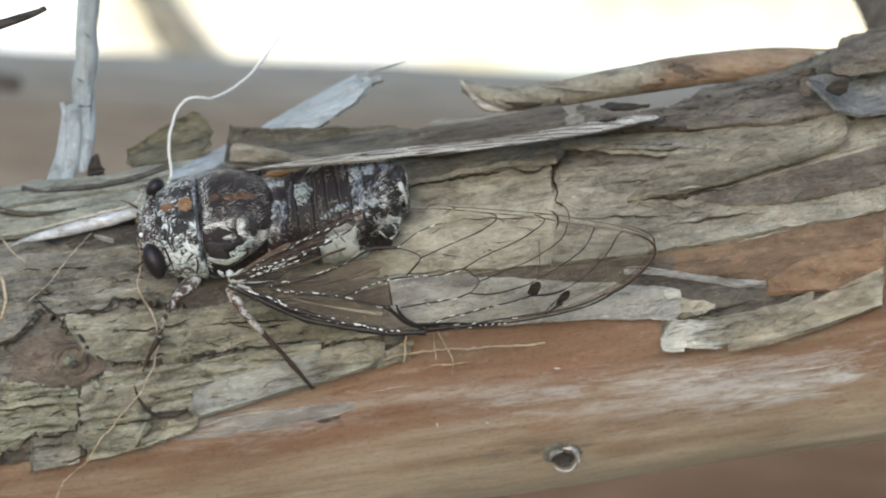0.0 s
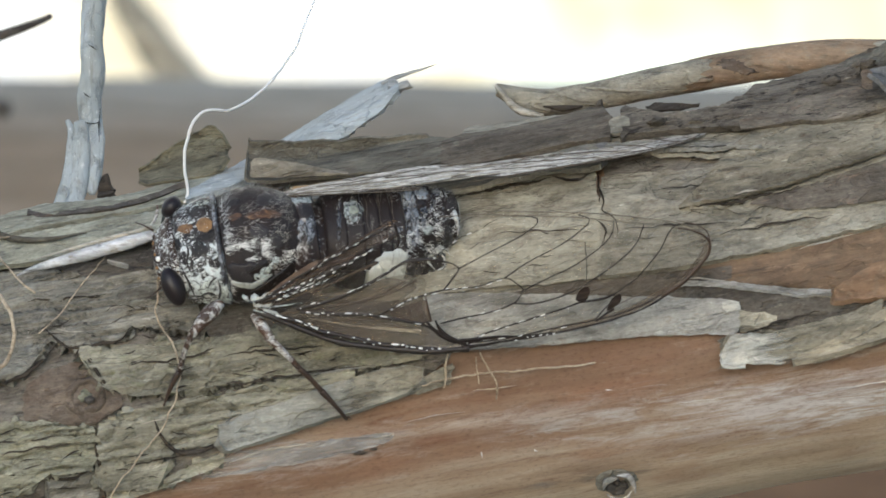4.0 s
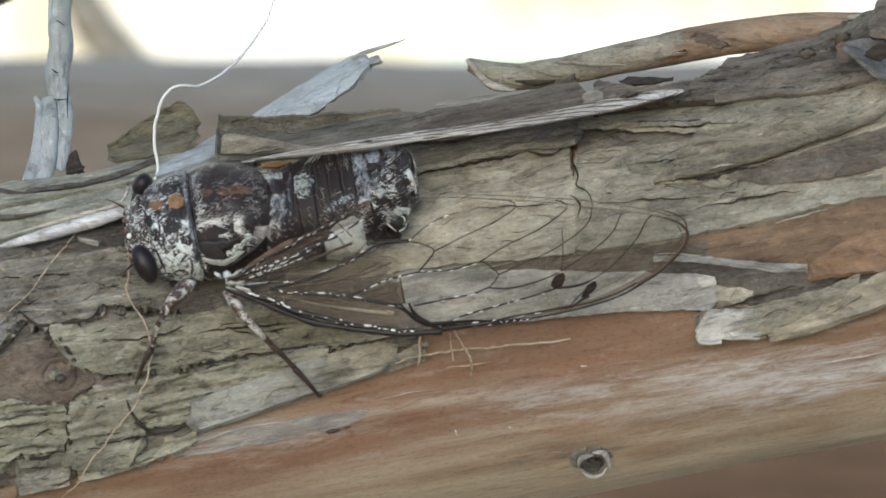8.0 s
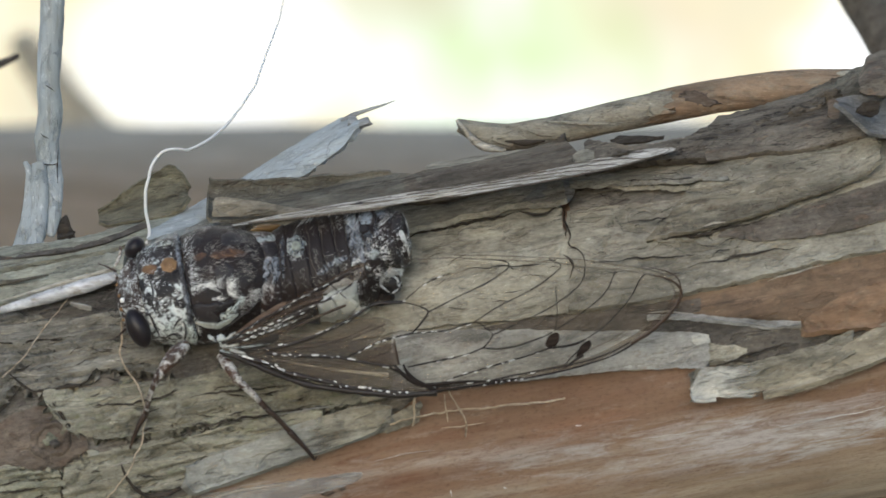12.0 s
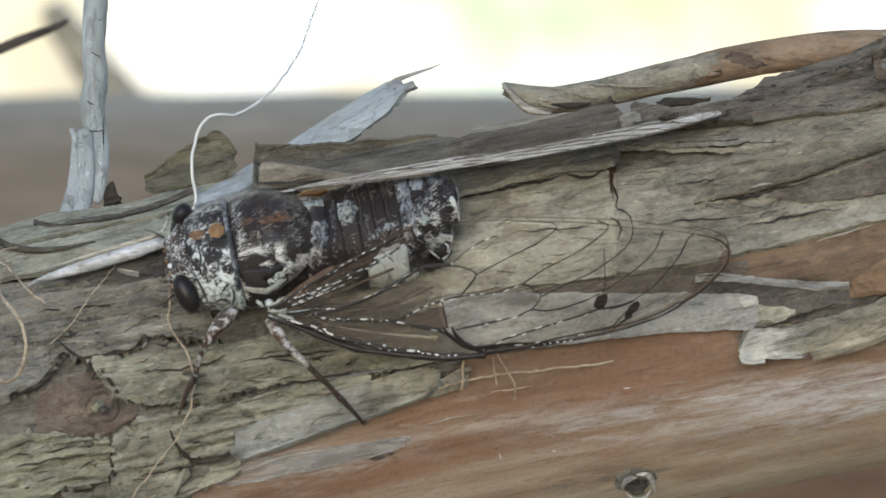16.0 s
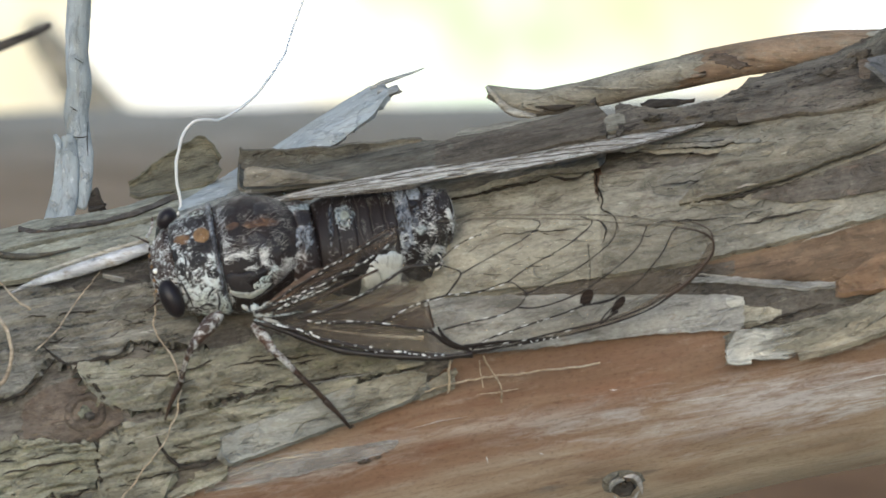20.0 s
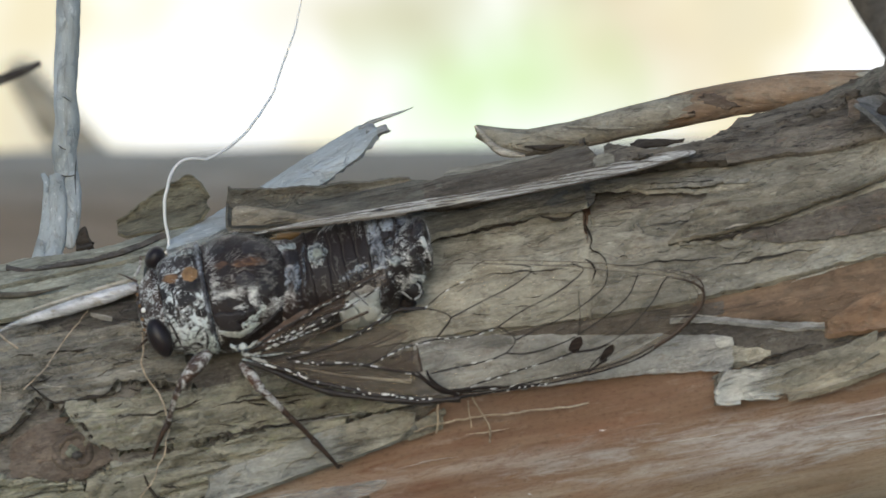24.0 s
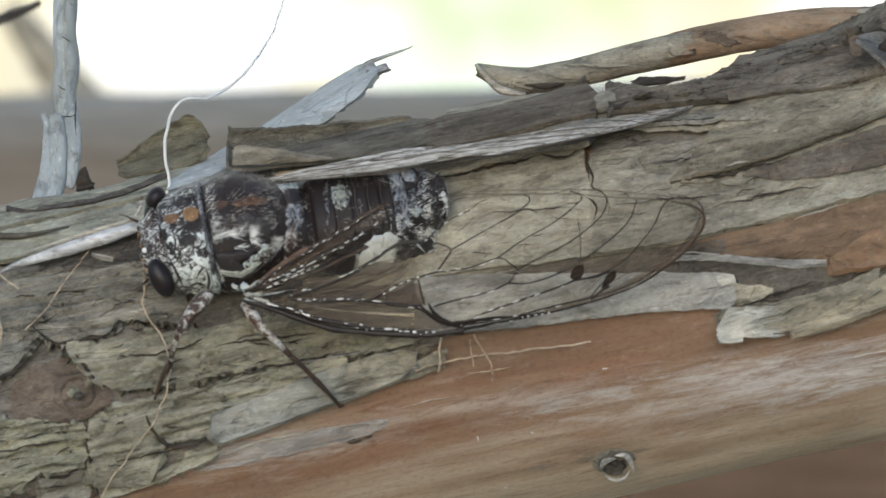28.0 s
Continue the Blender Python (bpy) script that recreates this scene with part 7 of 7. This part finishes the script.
# the knot of dark veins at the node, and the veins that thin out from it
for pts, r, mt in (([(792, 511), (798, 524), (812, 540), (846, 554)], [2.0, 5.0, 5.5, 2.0], "vein"), ([(766, 518), (784, 524), (806, 540), (836, 552)], [1.4, 4.5, 5.0, 2.0], "vein"), ([(822, 549), (860, 545), (900, 541), (950, 540), (1000, 534)], [4.0, 4.5, 3.0, 1.6, 1.0], "vein"), ([(838, 560), (880, 554), (930, 546), (1000, 534)], [4.0, 3.0, 1.8, 1.2], "vein"),
                   ([(1196, 478), (1230, 458), (1258, 434), (1278, 412), (1285, 396), (1282, 380), (1262, 366), (1228, 358)], [3.2, 4.4, 4.6, 4.2, 3.2, 2.2, 1.4, 1.0], "ridge"), ([(1222, 343), (1258, 352), (1280, 366), (1286, 388)], [0.8, 1.1, 1.2, 1.4], "ridge"),
                   ([(775, 466), (779, 488), (784, 512)], [1.0, 2.2, 2.4], "ridge"), ([(1056, 482), (1088, 479), (1112, 470)], [2.4, 2.0, 2.4], "vein"), ([(1110, 496), (1094, 506), (1078, 518)], [4.0, 2.2, 1.4], "vein")):
    p = smooth_line(np.array(pts, float), 5)
    part("vein", tube("vein", on_wing(p[:, 0], p[:, 1], 0.00005), np.array(r) * K, 7, 0.4, len(p), 0.6), M[mt], forewing, "dark vein at the wing's node" if r[0] > 3.9 else "")
for ol, mt in (([(700, 498), (740, 484), (774, 474), (777, 490), (783, 512), (762, 515), (730, 508)], "smoke"), ([(520, 508), (600, 505), (690, 505), (772, 519), (800, 534), (830, 552), (760, 555), (660, 544), (580, 526)], "smokethin"), ([(556, 492), (610, 478), (664, 452), (700, 434), (742, 440), (760, 452), (730, 474), (694, 498), (620, 500)], "smokethin")):
    part("wing_cell", wing_sheet("wing_cell", ol, -0.00012), M[mt], forewing, "smoky brown wing cell")
part("wing_fold", wing_sheet("wing_fold", FOLD, -0.00045), M["wingfold"], forewing, "dark brown folded wing base")
part("margin_band", wing_sheet("margin_band", [(1000, 537), (1100, 518), (1160, 496), (1215, 466), (1255, 436), (1280, 411), (1285, 391), (1276, 388), (1262, 412), (1230, 444), (1170, 478), (1110, 503), (1000, 527)], 0.00002), M["margin"], forewing, "brownish wing margin")
part("clavus", wing_sheet("clavus", CLAVUS, -0.0002), M["clavus"], forewing, "brownish inner wing field")
part("wing_fold", wing_sheet("wing_fold", [(474, 487), (488, 470), (512, 450), (545, 426), (580, 404), (584, 410), (552, 438), (518, 466), (492, 488), (480, 494)], -0.00008), M["tanfold"], forewing, "pinkish tan fold at the wing's base")
part("wing_fold", wing_sheet("wing_fold", [(500, 492), (530, 478), (566, 462), (572, 472), (548, 486), (512, 500)], -0.00016), M["darkfold"], forewing, "black fold at the wing's base")
p = smooth_line(np.array([(722, 336), (730, 366), (727, 378)], float), 5)
part("vein", tube("vein", on_wing(p[:, 0], p[:, 1], -0.00015), 2.2 * K, 6), M["vein"], forewing)
for pts, r in (([(490, 488), (560, 468), (640, 430), (690, 408)], 2.5), ([(500, 478), (550, 448), (600, 416), (650, 396)], 3.0), ([(520, 500), (600, 490), (690, 470), (760, 440)], 1.8), ([(560, 512), (640, 512), (720, 505), (765, 490)], 1.6), ([(600, 486), (680, 470), (740, 440)], 1.6)):
    p = smooth_line(np.array(pts, float), 8)
    part("fold_ridge", tube("fold_ridge", on_wing(p[:, 0], p[:, 1], -0.00030), r * K, 6), M["ridge"], forewing, "brown fold of the hindwing")


def beads(rows, seed):
    """White dashes along the beaded veins, joined into one mesh."""
    rng = np.random.default_rng(seed)
    vs, fs = [], []
    for pts, first, last, r, gap in rows:
        p = smooth_line(np.array(pts, float), 1.5)
        d = np.concatenate([[0], np.cumsum(np.hypot(*np.diff(p, axis=0).T))])
        u = d[-1] * first
        while u < d[-1] * last:
            l = rng.choice([5, 7, 10, 13]) * rng.uniform(0.7, 1.3)
            if rng.random() < 0.86:
                q = np.stack([np.interp(np.linspace(u, u + l, 5), d, p[:, k]) for k in (0, 1)], 1)
                q[:, 1] += rng.normal(0, 1.3)
                line = on_wing(q[:, 0], q[:, 1], 0.00003 + r * 0.55 * K)
                m = tube("bead", line, np.array([0.5, 1, 1, 0.9, 0.4]) * r * K * rng.uniform(0.34, 0.66), 6)
                o = len(vs)
                vs += [tuple(v.co) for v in m.vertices]
                fs += [tuple(i + o for i in f.vertices) for f in m.polygons]
                bpy.data.meshes.remove(m)
            u += l + rng.uniform(0.4, 1.4) * gap * 0.52
    return mesh_from("vein_beading", vs, fs)


BEADED = [(VEINS[1][2], 0.02, 0.5, 3.2, 5), (VEINS[0][2], 0.05, 0.5, 2.6, 6), (VEINS[0][2], 0.15, 0.8, 2.2, 7), (VEINS[0][2], 0.55, 0.98, 2.4, 8), (VEINS[1][2], 0.08, 0.98, 3.6, 6), (VEINS[1][2], 0.10, 0.6, 2.6, 7), (VEINS[4][2], 0.1, 0.95, 2.4, 6), (VEINS[5][2], 0.2, 0.9, 2.0, 8), (VEINS[6][2], 0.02, 0.72, 2.4, 6), (VEINS[7][2], 0.05, 0.95, 2.4, 7),
          (VEINS[8][2], 0.2, 0.9, 2.0, 16), (VEINS[10][2], 0.0, 0.6, 1.6, 22), (VEINS[13][2], 0.1, 0.9, 1.8, 24), (VEINS[2][2], 0.0, 0.45, 2.0, 26), (VEINS[3][2], 0.1, 0.5, 1.8, 30), (VEINS[26][2], 0.0, 1.0, 2.4, 30), (VEINS[11][2], 0.2, 0.9, 1.6, 30), (VEINS[-6][2], 0.1, 0.95, 1.8, 12), (VEINS[-5][2], 0.05, 0.9, 2.0, 9)]
tagged(part("vein_beading", beads(BEADED, 3), M["bead"], forewing, "white dashes along the veins"), kind="stuff")
part("pale_streak", tube("pale_streak", on_wing(*smooth_line(np.array([(566, 508), (650, 521), (765, 530)], float), 8).T, -0.0002), [1 * K, 2 * K, 4.5 * K], 6), M["pale"], forewing, "pale wing fold")
part("pale_streak", tube("pale_streak", on_wing(*smooth_line(np.array([(486, 474), (512, 452), (545, 426)], float), 8).T, -0.0002), [2 * K, 1.4 * K, 0.6 * K], 6, 0.5, 3), M["amber"], forewing, "amber wing fold")
for pts in ([(462, 482), (480, 476), (505, 462)], [(468, 496), (500, 503), (540, 512)], [(480, 490), (520, 486), (556, 480)]):
    part("pale_streak", tube("pale_streak", on_wing(*smooth_line(np.array(pts, float), 4).T, 0.0001), [1.6 * K, 1.7 * K, 0.5 * K], 6, 0.9, pts[0][0], 1.0, 5 * K), M["tuft"], forewing, "pale waxy wing base")
for pts in ([(1042, 478), (1046, 466), (1052, 459), (1065, 455), (1068, 466), (1062, 479), (1052, 483)], [(1096, 500), (1102, 487), (1108, 477), (1122, 470), (1124, 481), (1116, 490), (1105, 497)]):
    part("wing_spot", wing_sheet("wing_spot", pts, 0.00006), M["spot"], forewing, "dark brown wing spot")
mirror = np.array([1, -1, 1])
BOW[0] = -0.0003


TWIST = radians(5)
CHORD = Vector((0, -math.cos(PHI), math.sin(PHI)))


def mirrored(me):
    """The other wing: mirrored, bowed outwards near its base and a little twisted towards its tip."""
    for v in me.vertices:
        v.co.y = -v.co.y
        v.co.x *= 0.985
        q = min(max((v.co.x / K - 170) / 270, 0), 1)
        t = min(max((v.co.x / K - 380) / 320, 0), 1)
        mid = CHORD * (-70 * K)
        v.co = mid + Matrix.Rotation(TWIST * t * t, 3, "X") @ (v.co - mid) if t else v.co
        v.co += Vector((0, -0.54, 0.84)) * (0.0022 * (1 - q * q * (3 - 2 * q)))
    me.flip_normals()
    return me


right_wing = part("forewing", mirrored(wing_sheet("forewing", OUTLINE, 0.0)), M["sheen"], cicada, "clear forewing seen edge-on with a white sheen in its colour")
right_wing.location = WP * mirror
for k, (mt, r, pts) in enumerate(VEINS):
    if k not in (0, 1, 4, 5, 6, 7, 12):
        p = smooth_line(np.array(pts, float), 8)
        part("vein", mirrored(tube("vein", on_wing(p[:, 0], p[:, 1], 0.00003), r * K * 0.45, 6)), M["veinfine"], right_wing)
for v0, v1 in ((476, 452), (464, 408), (452, 372)):
    p = smooth_line(np.array([(520, v0), (640, (v0 + v1) / 2 + 6), (800, v1), (1000, v1 - 14), (1200, v1 + 4)], float), 12)
    part("fold_ridge", mirrored(tube("fold_ridge", on_wing(p[:, 0], p[:, 1], 0.00003), [0.6 * K, 1.0 * K, 0.8 * K, 0.4 * K], 6, 0.6, int(v0), 1.0, 6 * K)), M["pale"], right_wing, "whitish wing pleat")


# legs
def foot_at(h, v, lift):
    x, p = on_log(h, v)
    return to_cic(np.array(log_pose @ Vector(round_log(x, p, R + lift))))


def leg(name, joints, label):
    """joints: segments of (drawing point or place, place, radii, material)."""
    first = None
    for nm, a, b, r, mt in joints:
        t = np.linspace(0, 1, 8)[:, None]
        line = a + (b - a) * t + np.array([0, 0, 1.0]) * (6 * K * np.sin(np.pi * t))
        if first is None:
            first = part(name, tube(name, line, np.array(r) * K, 9, 0.25, 3), M[mt], cicada, label)
        else:
            part(nm, tube(nm, line, np.array(r) * K, 8, 0.2, 5), M[mt], first)


A0, A1, A2, A3 = to_cic(at(410, 484, -0.0178)), to_cic(at(356, 546, -0.0185)), foot_at(341, 612, 0.0022), foot_at(311, 668, 0.0011)
leg("front_leg", [("femur", A0, A1, [9, 14, 11, 7], "leg"), ("tibia", A1, A2, [6, 5, 5, 6], "leg"), ("tarsus", A2, A3, [6, 5, 4, 2], "legdark")], "white and brown banded front leg")
B0, B1, B2, B3 = to_cic(at(470, 505, -0.0172)), to_cic(at(500, 548, -0.0180)), foot_at(592, 634, 0.0018), foot_at(636, 682, 0.0009)
leg("middle_leg", [("femur", B0, B1, [9, 10, 9], "leg"), ("tibia", B1, B1 + (B2 - B1) * 0.55, [7, 6.5, 5.5], "leg"), ("tibia", B1 + (B2 - B1) * 0.55, B2, [5.5, 5, 5], "legdark"), ("tarsus", B2, B3, [6, 5, 4, 3], "legdark"), ("claw", B3, B3 + (B3 - B2) * 0.12 + np.array([4, 8, 0]) * K, [3, 2, 1], "legdark")], "white and brown banded middle leg")
C0, C1 = np.array([150, 80, -50]) * K, np.array([120, 150, -70]) * K
leg("front_leg", [("femur", C0 * np.array([0.6, 1, 1]), C1 * np.array([0.4, 0.9, 1]), [9, 11, 8], "leg"), ("tibia", C1 * np.array([0.4, 0.9, 1]), np.array([20, 190, -128]) * K, [6, 5, 5], "leg")], "white and brown banded front leg")
leg("middle_leg", [("femur", np.array([190, 80, -50]) * K, np.array([205, 130, -60]) * K, [9, 10, 8], "leg"), ("tibia", np.array([205, 130, -60]) * K, np.array([240, 200, -130]) * K, [6, 5, 5], "leg")], "white and brown banded middle leg")

# ---- behind the branch ----
back = tagged(new("background_log"), "thick red-brown log with sky light coloured grey on its upper side", "log")
bx, ba = np.meshgrid(np.linspace(-0.9, 0.9, 160), np.linspace(-np.pi, np.pi, 90), indexing="ij")
br = 0.110 + 0.004 * (fbm(bx * 25, ba * 2, 71) - 0.5) + 0.0006 * (fbm(bx * 90, ba * 12, 72) - 0.5)
bp = np.stack([bx, -br * np.cos(ba), br * np.sin(ba)], -1)
bv = np.concatenate([bp.reshape(-1, 3), [[-0.9, 0, 0], [0.9, 0, 0]]])
bf = [tuple(f) for f in grid_faces(160, 90, 0, True)] + [(14400, j, j + 1) for j in range(89)] + [(14401, 159 * 90 + j + 1, 159 * 90 + j) for j in range(89)]
part("log_body", mesh_from("log_body", bv, bf), None, back)
back.matrix_world = pose(0, 0.6, -0.0755, 0, 0.1, 0)


def log_back_material():
    n = Nodes("sky_lit_log")
    c = n.add("ShaderNodeTexCoord")
    sep = n.add("ShaderNodeSeparateXYZ")
    n.link(c.outputs["Object"], sep.inputs[0])
    # grey towards the top stands in for sky light on the log
    up = n.add("ShaderNodeMapRange")
    up.inputs[1].default_value, up.inputs[2].default_value = 0.097, 0.109
    n.link(sep.outputs[2], up.inputs[0])
    v = n.coord(0.2, 1, 1)
    g = n.noise(v, 260, 5, 0.6)
    red = n.ramp(g, [(0.3, (0.085, 0.052, 0.032)), (0.55, (0.135, 0.086, 0.053)), (0.75, (0.19, 0.126, 0.080))])
    grey = n.ramp(g, [(0.3, (0.16, 0.157, 0.138)), (0.55, (0.26, 0.256, 0.228)), (0.75, (0.39, 0.386, 0.35))])
    olive = n.ramp(g, [(0.3, (0.14, 0.108, 0.075)), (0.55, (0.215, 0.172, 0.125)), (0.75, (0.29, 0.245, 0.19))])
    side = n.add("ShaderNodeMapRange")
    side.inputs[1].default_value, side.inputs[2].default_value = 0.055, 0.085
    n.link(sep.outputs[2], side.inputs[0])
    n.bump(g, 0.0008)
    return n.base(n.mix(up.outputs[0], n.mix(side.outputs[0], red, olive), grey), 0.8, 0.25)


back.children[0].data.materials.append(log_back_material())


def far_twig(name, label, pts, r, mat):
    ob = tagged(new(name), label, "twig")
    w = smooth_line(np.array([at(*p) for p in pts]), 0.002)
    part("stem", tube("stem", w, np.array(r) * 1e-3, 10, 0.3, 4), mat, ob)


far_twig("far_branch", "brown bare branch end behind the log", [(140, -60, 0.75), (156, -30, 0.75), (184, 8, 0.75), (225, 60, 0.75), (268, 112, 0.75), (340, 210, 0.75), (470, 700, 0.75), (610, 2080, 0.75)], [3.0, 6.0, 7.6, 8.4, 9.0, 10.0, 11.0, 12.0], M["sheetpale"])
far_twig("dark_twig", "dark bare twig end", [(-1500, 6200, -0.077), (-1300, 2500, -0.077), (-700, 395, -0.077), (-160, 78, -0.055), (-58, 40, -0.05), (22, 8, -0.05), (80, -14, -0.05), (108, -27, -0.05)], [2.4, 2.2, 2.0, 2.0, 1.6, 1.1, 0.7, 0.2], M["hole"])
far_twig("dark_twig", "dark bare twig end", [(-1100, 3150, 0.32), (-900, 1500, 0.32), (-560, 300, 0.32), (-260, 140, 0.32), (-120, 148, 0.32), (-30, 152, 0.32)], [2.6, 2.4, 2.2, 1.9, 1.9, 1.1], M["hole"])
far_twig("grey_branch", "dark grey-brown bare side branch behind", [(1575, -190, 0.07), (1635, -110, 0.065), (1692, -30, 0.055), (1755, 50, 0.045)], [1.8, 2.0, 2.1, 2.4], M["darkflap"])

# unseen ground, its colour raised to bounce light under the branch
ground = tagged(new("ground"), "unseen ground made pale to bounce light upwards", "ground", kind="structure")
bm = bmesh.new()
bmesh.ops.create_grid(bm, x_segments=30, y_segments=30, size=120)
for v in bm.verts:
    v.co.z = -0.188 + 0.02 * noise.noise(v.co * 0.1)
me = bpy.data.meshes.new("ground")
bm.to_mesh(me)
bm.free()
ground_ob = ground
ground_mesh = part("soil", me, None, ground)


def ground_material():
    n = Nodes("pale_bounce_ground")
    g = n.noise(n.coord(1, 1, 1), 3.0, 6, 0.6)
    f = n.noise(n.coord(1, 1, 1), 60.0, 5, 0.7)
    col = n.ramp(n.mix(0.5, g, f), [(0.35, (0.42, 0.38, 0.29)), (0.5, (0.58, 0.53, 0.42)), (0.65, (0.70, 0.65, 0.53))])
    n.bump(f, 0.02)
    return n.base(col, 0.9, 0.2)


me.materials.append(ground_material())


def backdrop_material():
    """Glow standing in for the sunlit distance: white glare with cream and pale green masses."""
    n = Nodes("glowing_distance")
    c = n.add("ShaderNodeTexCoord")
    broad = n.noise(n.coord(1, 1, 1), 7.0, 2, 0.45)
    wisps = n.noise(n.coord(1, 1, 0.6), 22.0, 2, 0.5)
    col = n.ramp(broad, [(0.34, (0.82, 0.72, 0.48)), (0.43, (0.97, 0.91, 0.74)), (0.50, (1.0, 0.98, 0.91)), (0.6, (1.0, 1.0, 0.98))])
    masses = [((0.000, 0.200), (0.20, 0.06), (0.74, 0.66, 0.44), 0.7), ((0.145, 0.182), (0.13, 0.10), (0.70, 0.60, 0.42), 0.85), ((0.226, 0.195), (0.05, 0.07), (0.74, 0.66, 0.46), 0.7), ((0.070, 0.160), (0.17, 0.105), (0.62, 0.77, 0.38), 1.0), ((0.029, 0.200), (0.11, 0.065), (0.60, 0.56, 0.38), 0.8),
              ((0.110, 0.235), (0.20, 0.06), (0.48, 0.46, 0.28), 0.6), ((-0.20, 0.13), (0.05, 0.08), (0.62, 0.54, 0.38), 0.7), ((-0.27, 0.175), (0.07, 0.07), (0.76, 0.66, 0.44), 0.6)]
    for (px, pz), (rx, rz), tint, amount in masses:
        m = n.add("ShaderNodeMapping")
        m.vector_type = "TEXTURE"
        m.inputs["Location"].default_value = (px, 0, pz - 2.0)
        m.inputs["Scale"].default_value = (rx, 1, rz)
        n.link(c.outputs["Object"], m.inputs[0])
        ln = n.add("ShaderNodeVectorMath")
        ln.operation = "LENGTH"
        n.link(m.outputs[0], ln.inputs[0])
        ad = n.add("ShaderNodeMath")
        ad.operation = "MULTIPLY_ADD"
        n.link(wisps, ad.inputs[0])
        ad.inputs[1].default_value = 0.7
        n.link(ln.outputs["Value"], ad.inputs[2])
        f = n.ramp(ad.outputs[0], [(0.38, (amount,) * 3), (1.0, G)])
        col = n.mix(f, col, tint)
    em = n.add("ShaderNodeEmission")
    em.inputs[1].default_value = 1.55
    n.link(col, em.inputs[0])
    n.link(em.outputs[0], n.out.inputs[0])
    return n.m


backdrop = tagged(new("backdrop"), "glowing sheet standing in for the bright out-of-focus garden distance", "backdrop", kind="structure")
# reaches far past the view: its glow adds rim light and wing reflections
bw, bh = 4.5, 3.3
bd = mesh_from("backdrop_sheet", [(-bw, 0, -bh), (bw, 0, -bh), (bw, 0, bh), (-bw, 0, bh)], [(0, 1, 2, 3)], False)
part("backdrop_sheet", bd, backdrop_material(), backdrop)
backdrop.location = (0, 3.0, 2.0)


# ---- what moves: the abdomen pumps while the insect sings, and the wings follow ----
# seconds and how far the abdomen is raised
SONG = [(0.0, 1), (0.1, 0), (0.7, 0), (0.8, 0.2), (0.9, 0.8), (1.0, 0.03), (1.6, 0.02), (1.7, 0.3), (1.8, 0.9), (1.9, 0.05), (2.0, 0), (2.7, 0), (2.8, 0.6), (2.9, 0.9), (3.0, 0), (3.6, 0),
        (3.8, 0.85), (3.95, 0), (4.7, 0), (4.9, 0.85), (5.05, 0), (5.8, 0), (5.9, 0.6), (6.0, 0.85), (6.1, 0), (6.35, 0), (6.5, 0.3), (6.6, 0.92), (6.7, 0), (6.9, 0), (7.0, 0.9), (7.15, 1), (12.1, 1),
        (12.2, 0.2), (12.3, 0), (13.3, 0), (13.45, 0.85), (13.6, 0), (14.9, 0), (15.0, 0.82), (15.1, 0.8), (15.2, 0.1), (15.3, 0), (15.8, 0), (15.9, 0.72), (16.0, 0.85), (16.1, 0.04), (16.7, 0), (16.8, 0.9), (16.9, 0.05),
        (17.4, 0), (17.5, 0.3), (17.6, 0.9), (17.7, 0.8), (17.8, 0), (18.4, 0.1), (18.5, 0.9), (18.6, 0.75), (18.7, 0), (19.2, 0), (19.3, 0.92), (19.4, 0.05), (19.8, 0), (19.9, 0.85), (20.0, 0.3), (20.1, 0), (20.3, 0.1),
        (20.4, 0.3), (20.5, 0.95), (20.6, 0.85), (20.7, 0.35), (20.8, 0.6), (20.9, 0.96), (21.0, 1), (26.8, 1), (26.9, 0.2), (27.0, 0.04), (27.2, 0), (28.0, 0)]


def motions():
    n_left, n_right = Vector(WN), Vector(WN * mirror)
    walk(abdomen, [(t, Matrix.Translation(Vector(PIV) + Vector((26 * K, 0, -10 * K)) * (1 - s)) @ Matrix.Rotation(radians(13 - 13 * s), 4, "Y")) for t, s in SONG])
    walk(forewing, [(t, Matrix.Translation(WP) @ Matrix.Rotation(radians(1.9 * (1 - s)), 4, n_left)) for t, s in SONG])
    right_base = Vector(WP * mirror)
    low, high = ((58.2, -44.0, -20.6), (4.36, 4.2, 0.0)), ((62.4, -33.2, -12.2), (-0.4, 1.03, -0.69))

    def right_at(s):
        shift, turn = ([a + (b - a) * s for a, b in zip(p, q)] for p, q in zip(low, high))
        return Matrix.Translation(right_base + Vector(shift) * K) @ Euler([radians(a) for a in turn]).to_matrix().to_4x4()
    walk(right_wing, [(t, right_at(s)) for t, s in SONG])


motions()
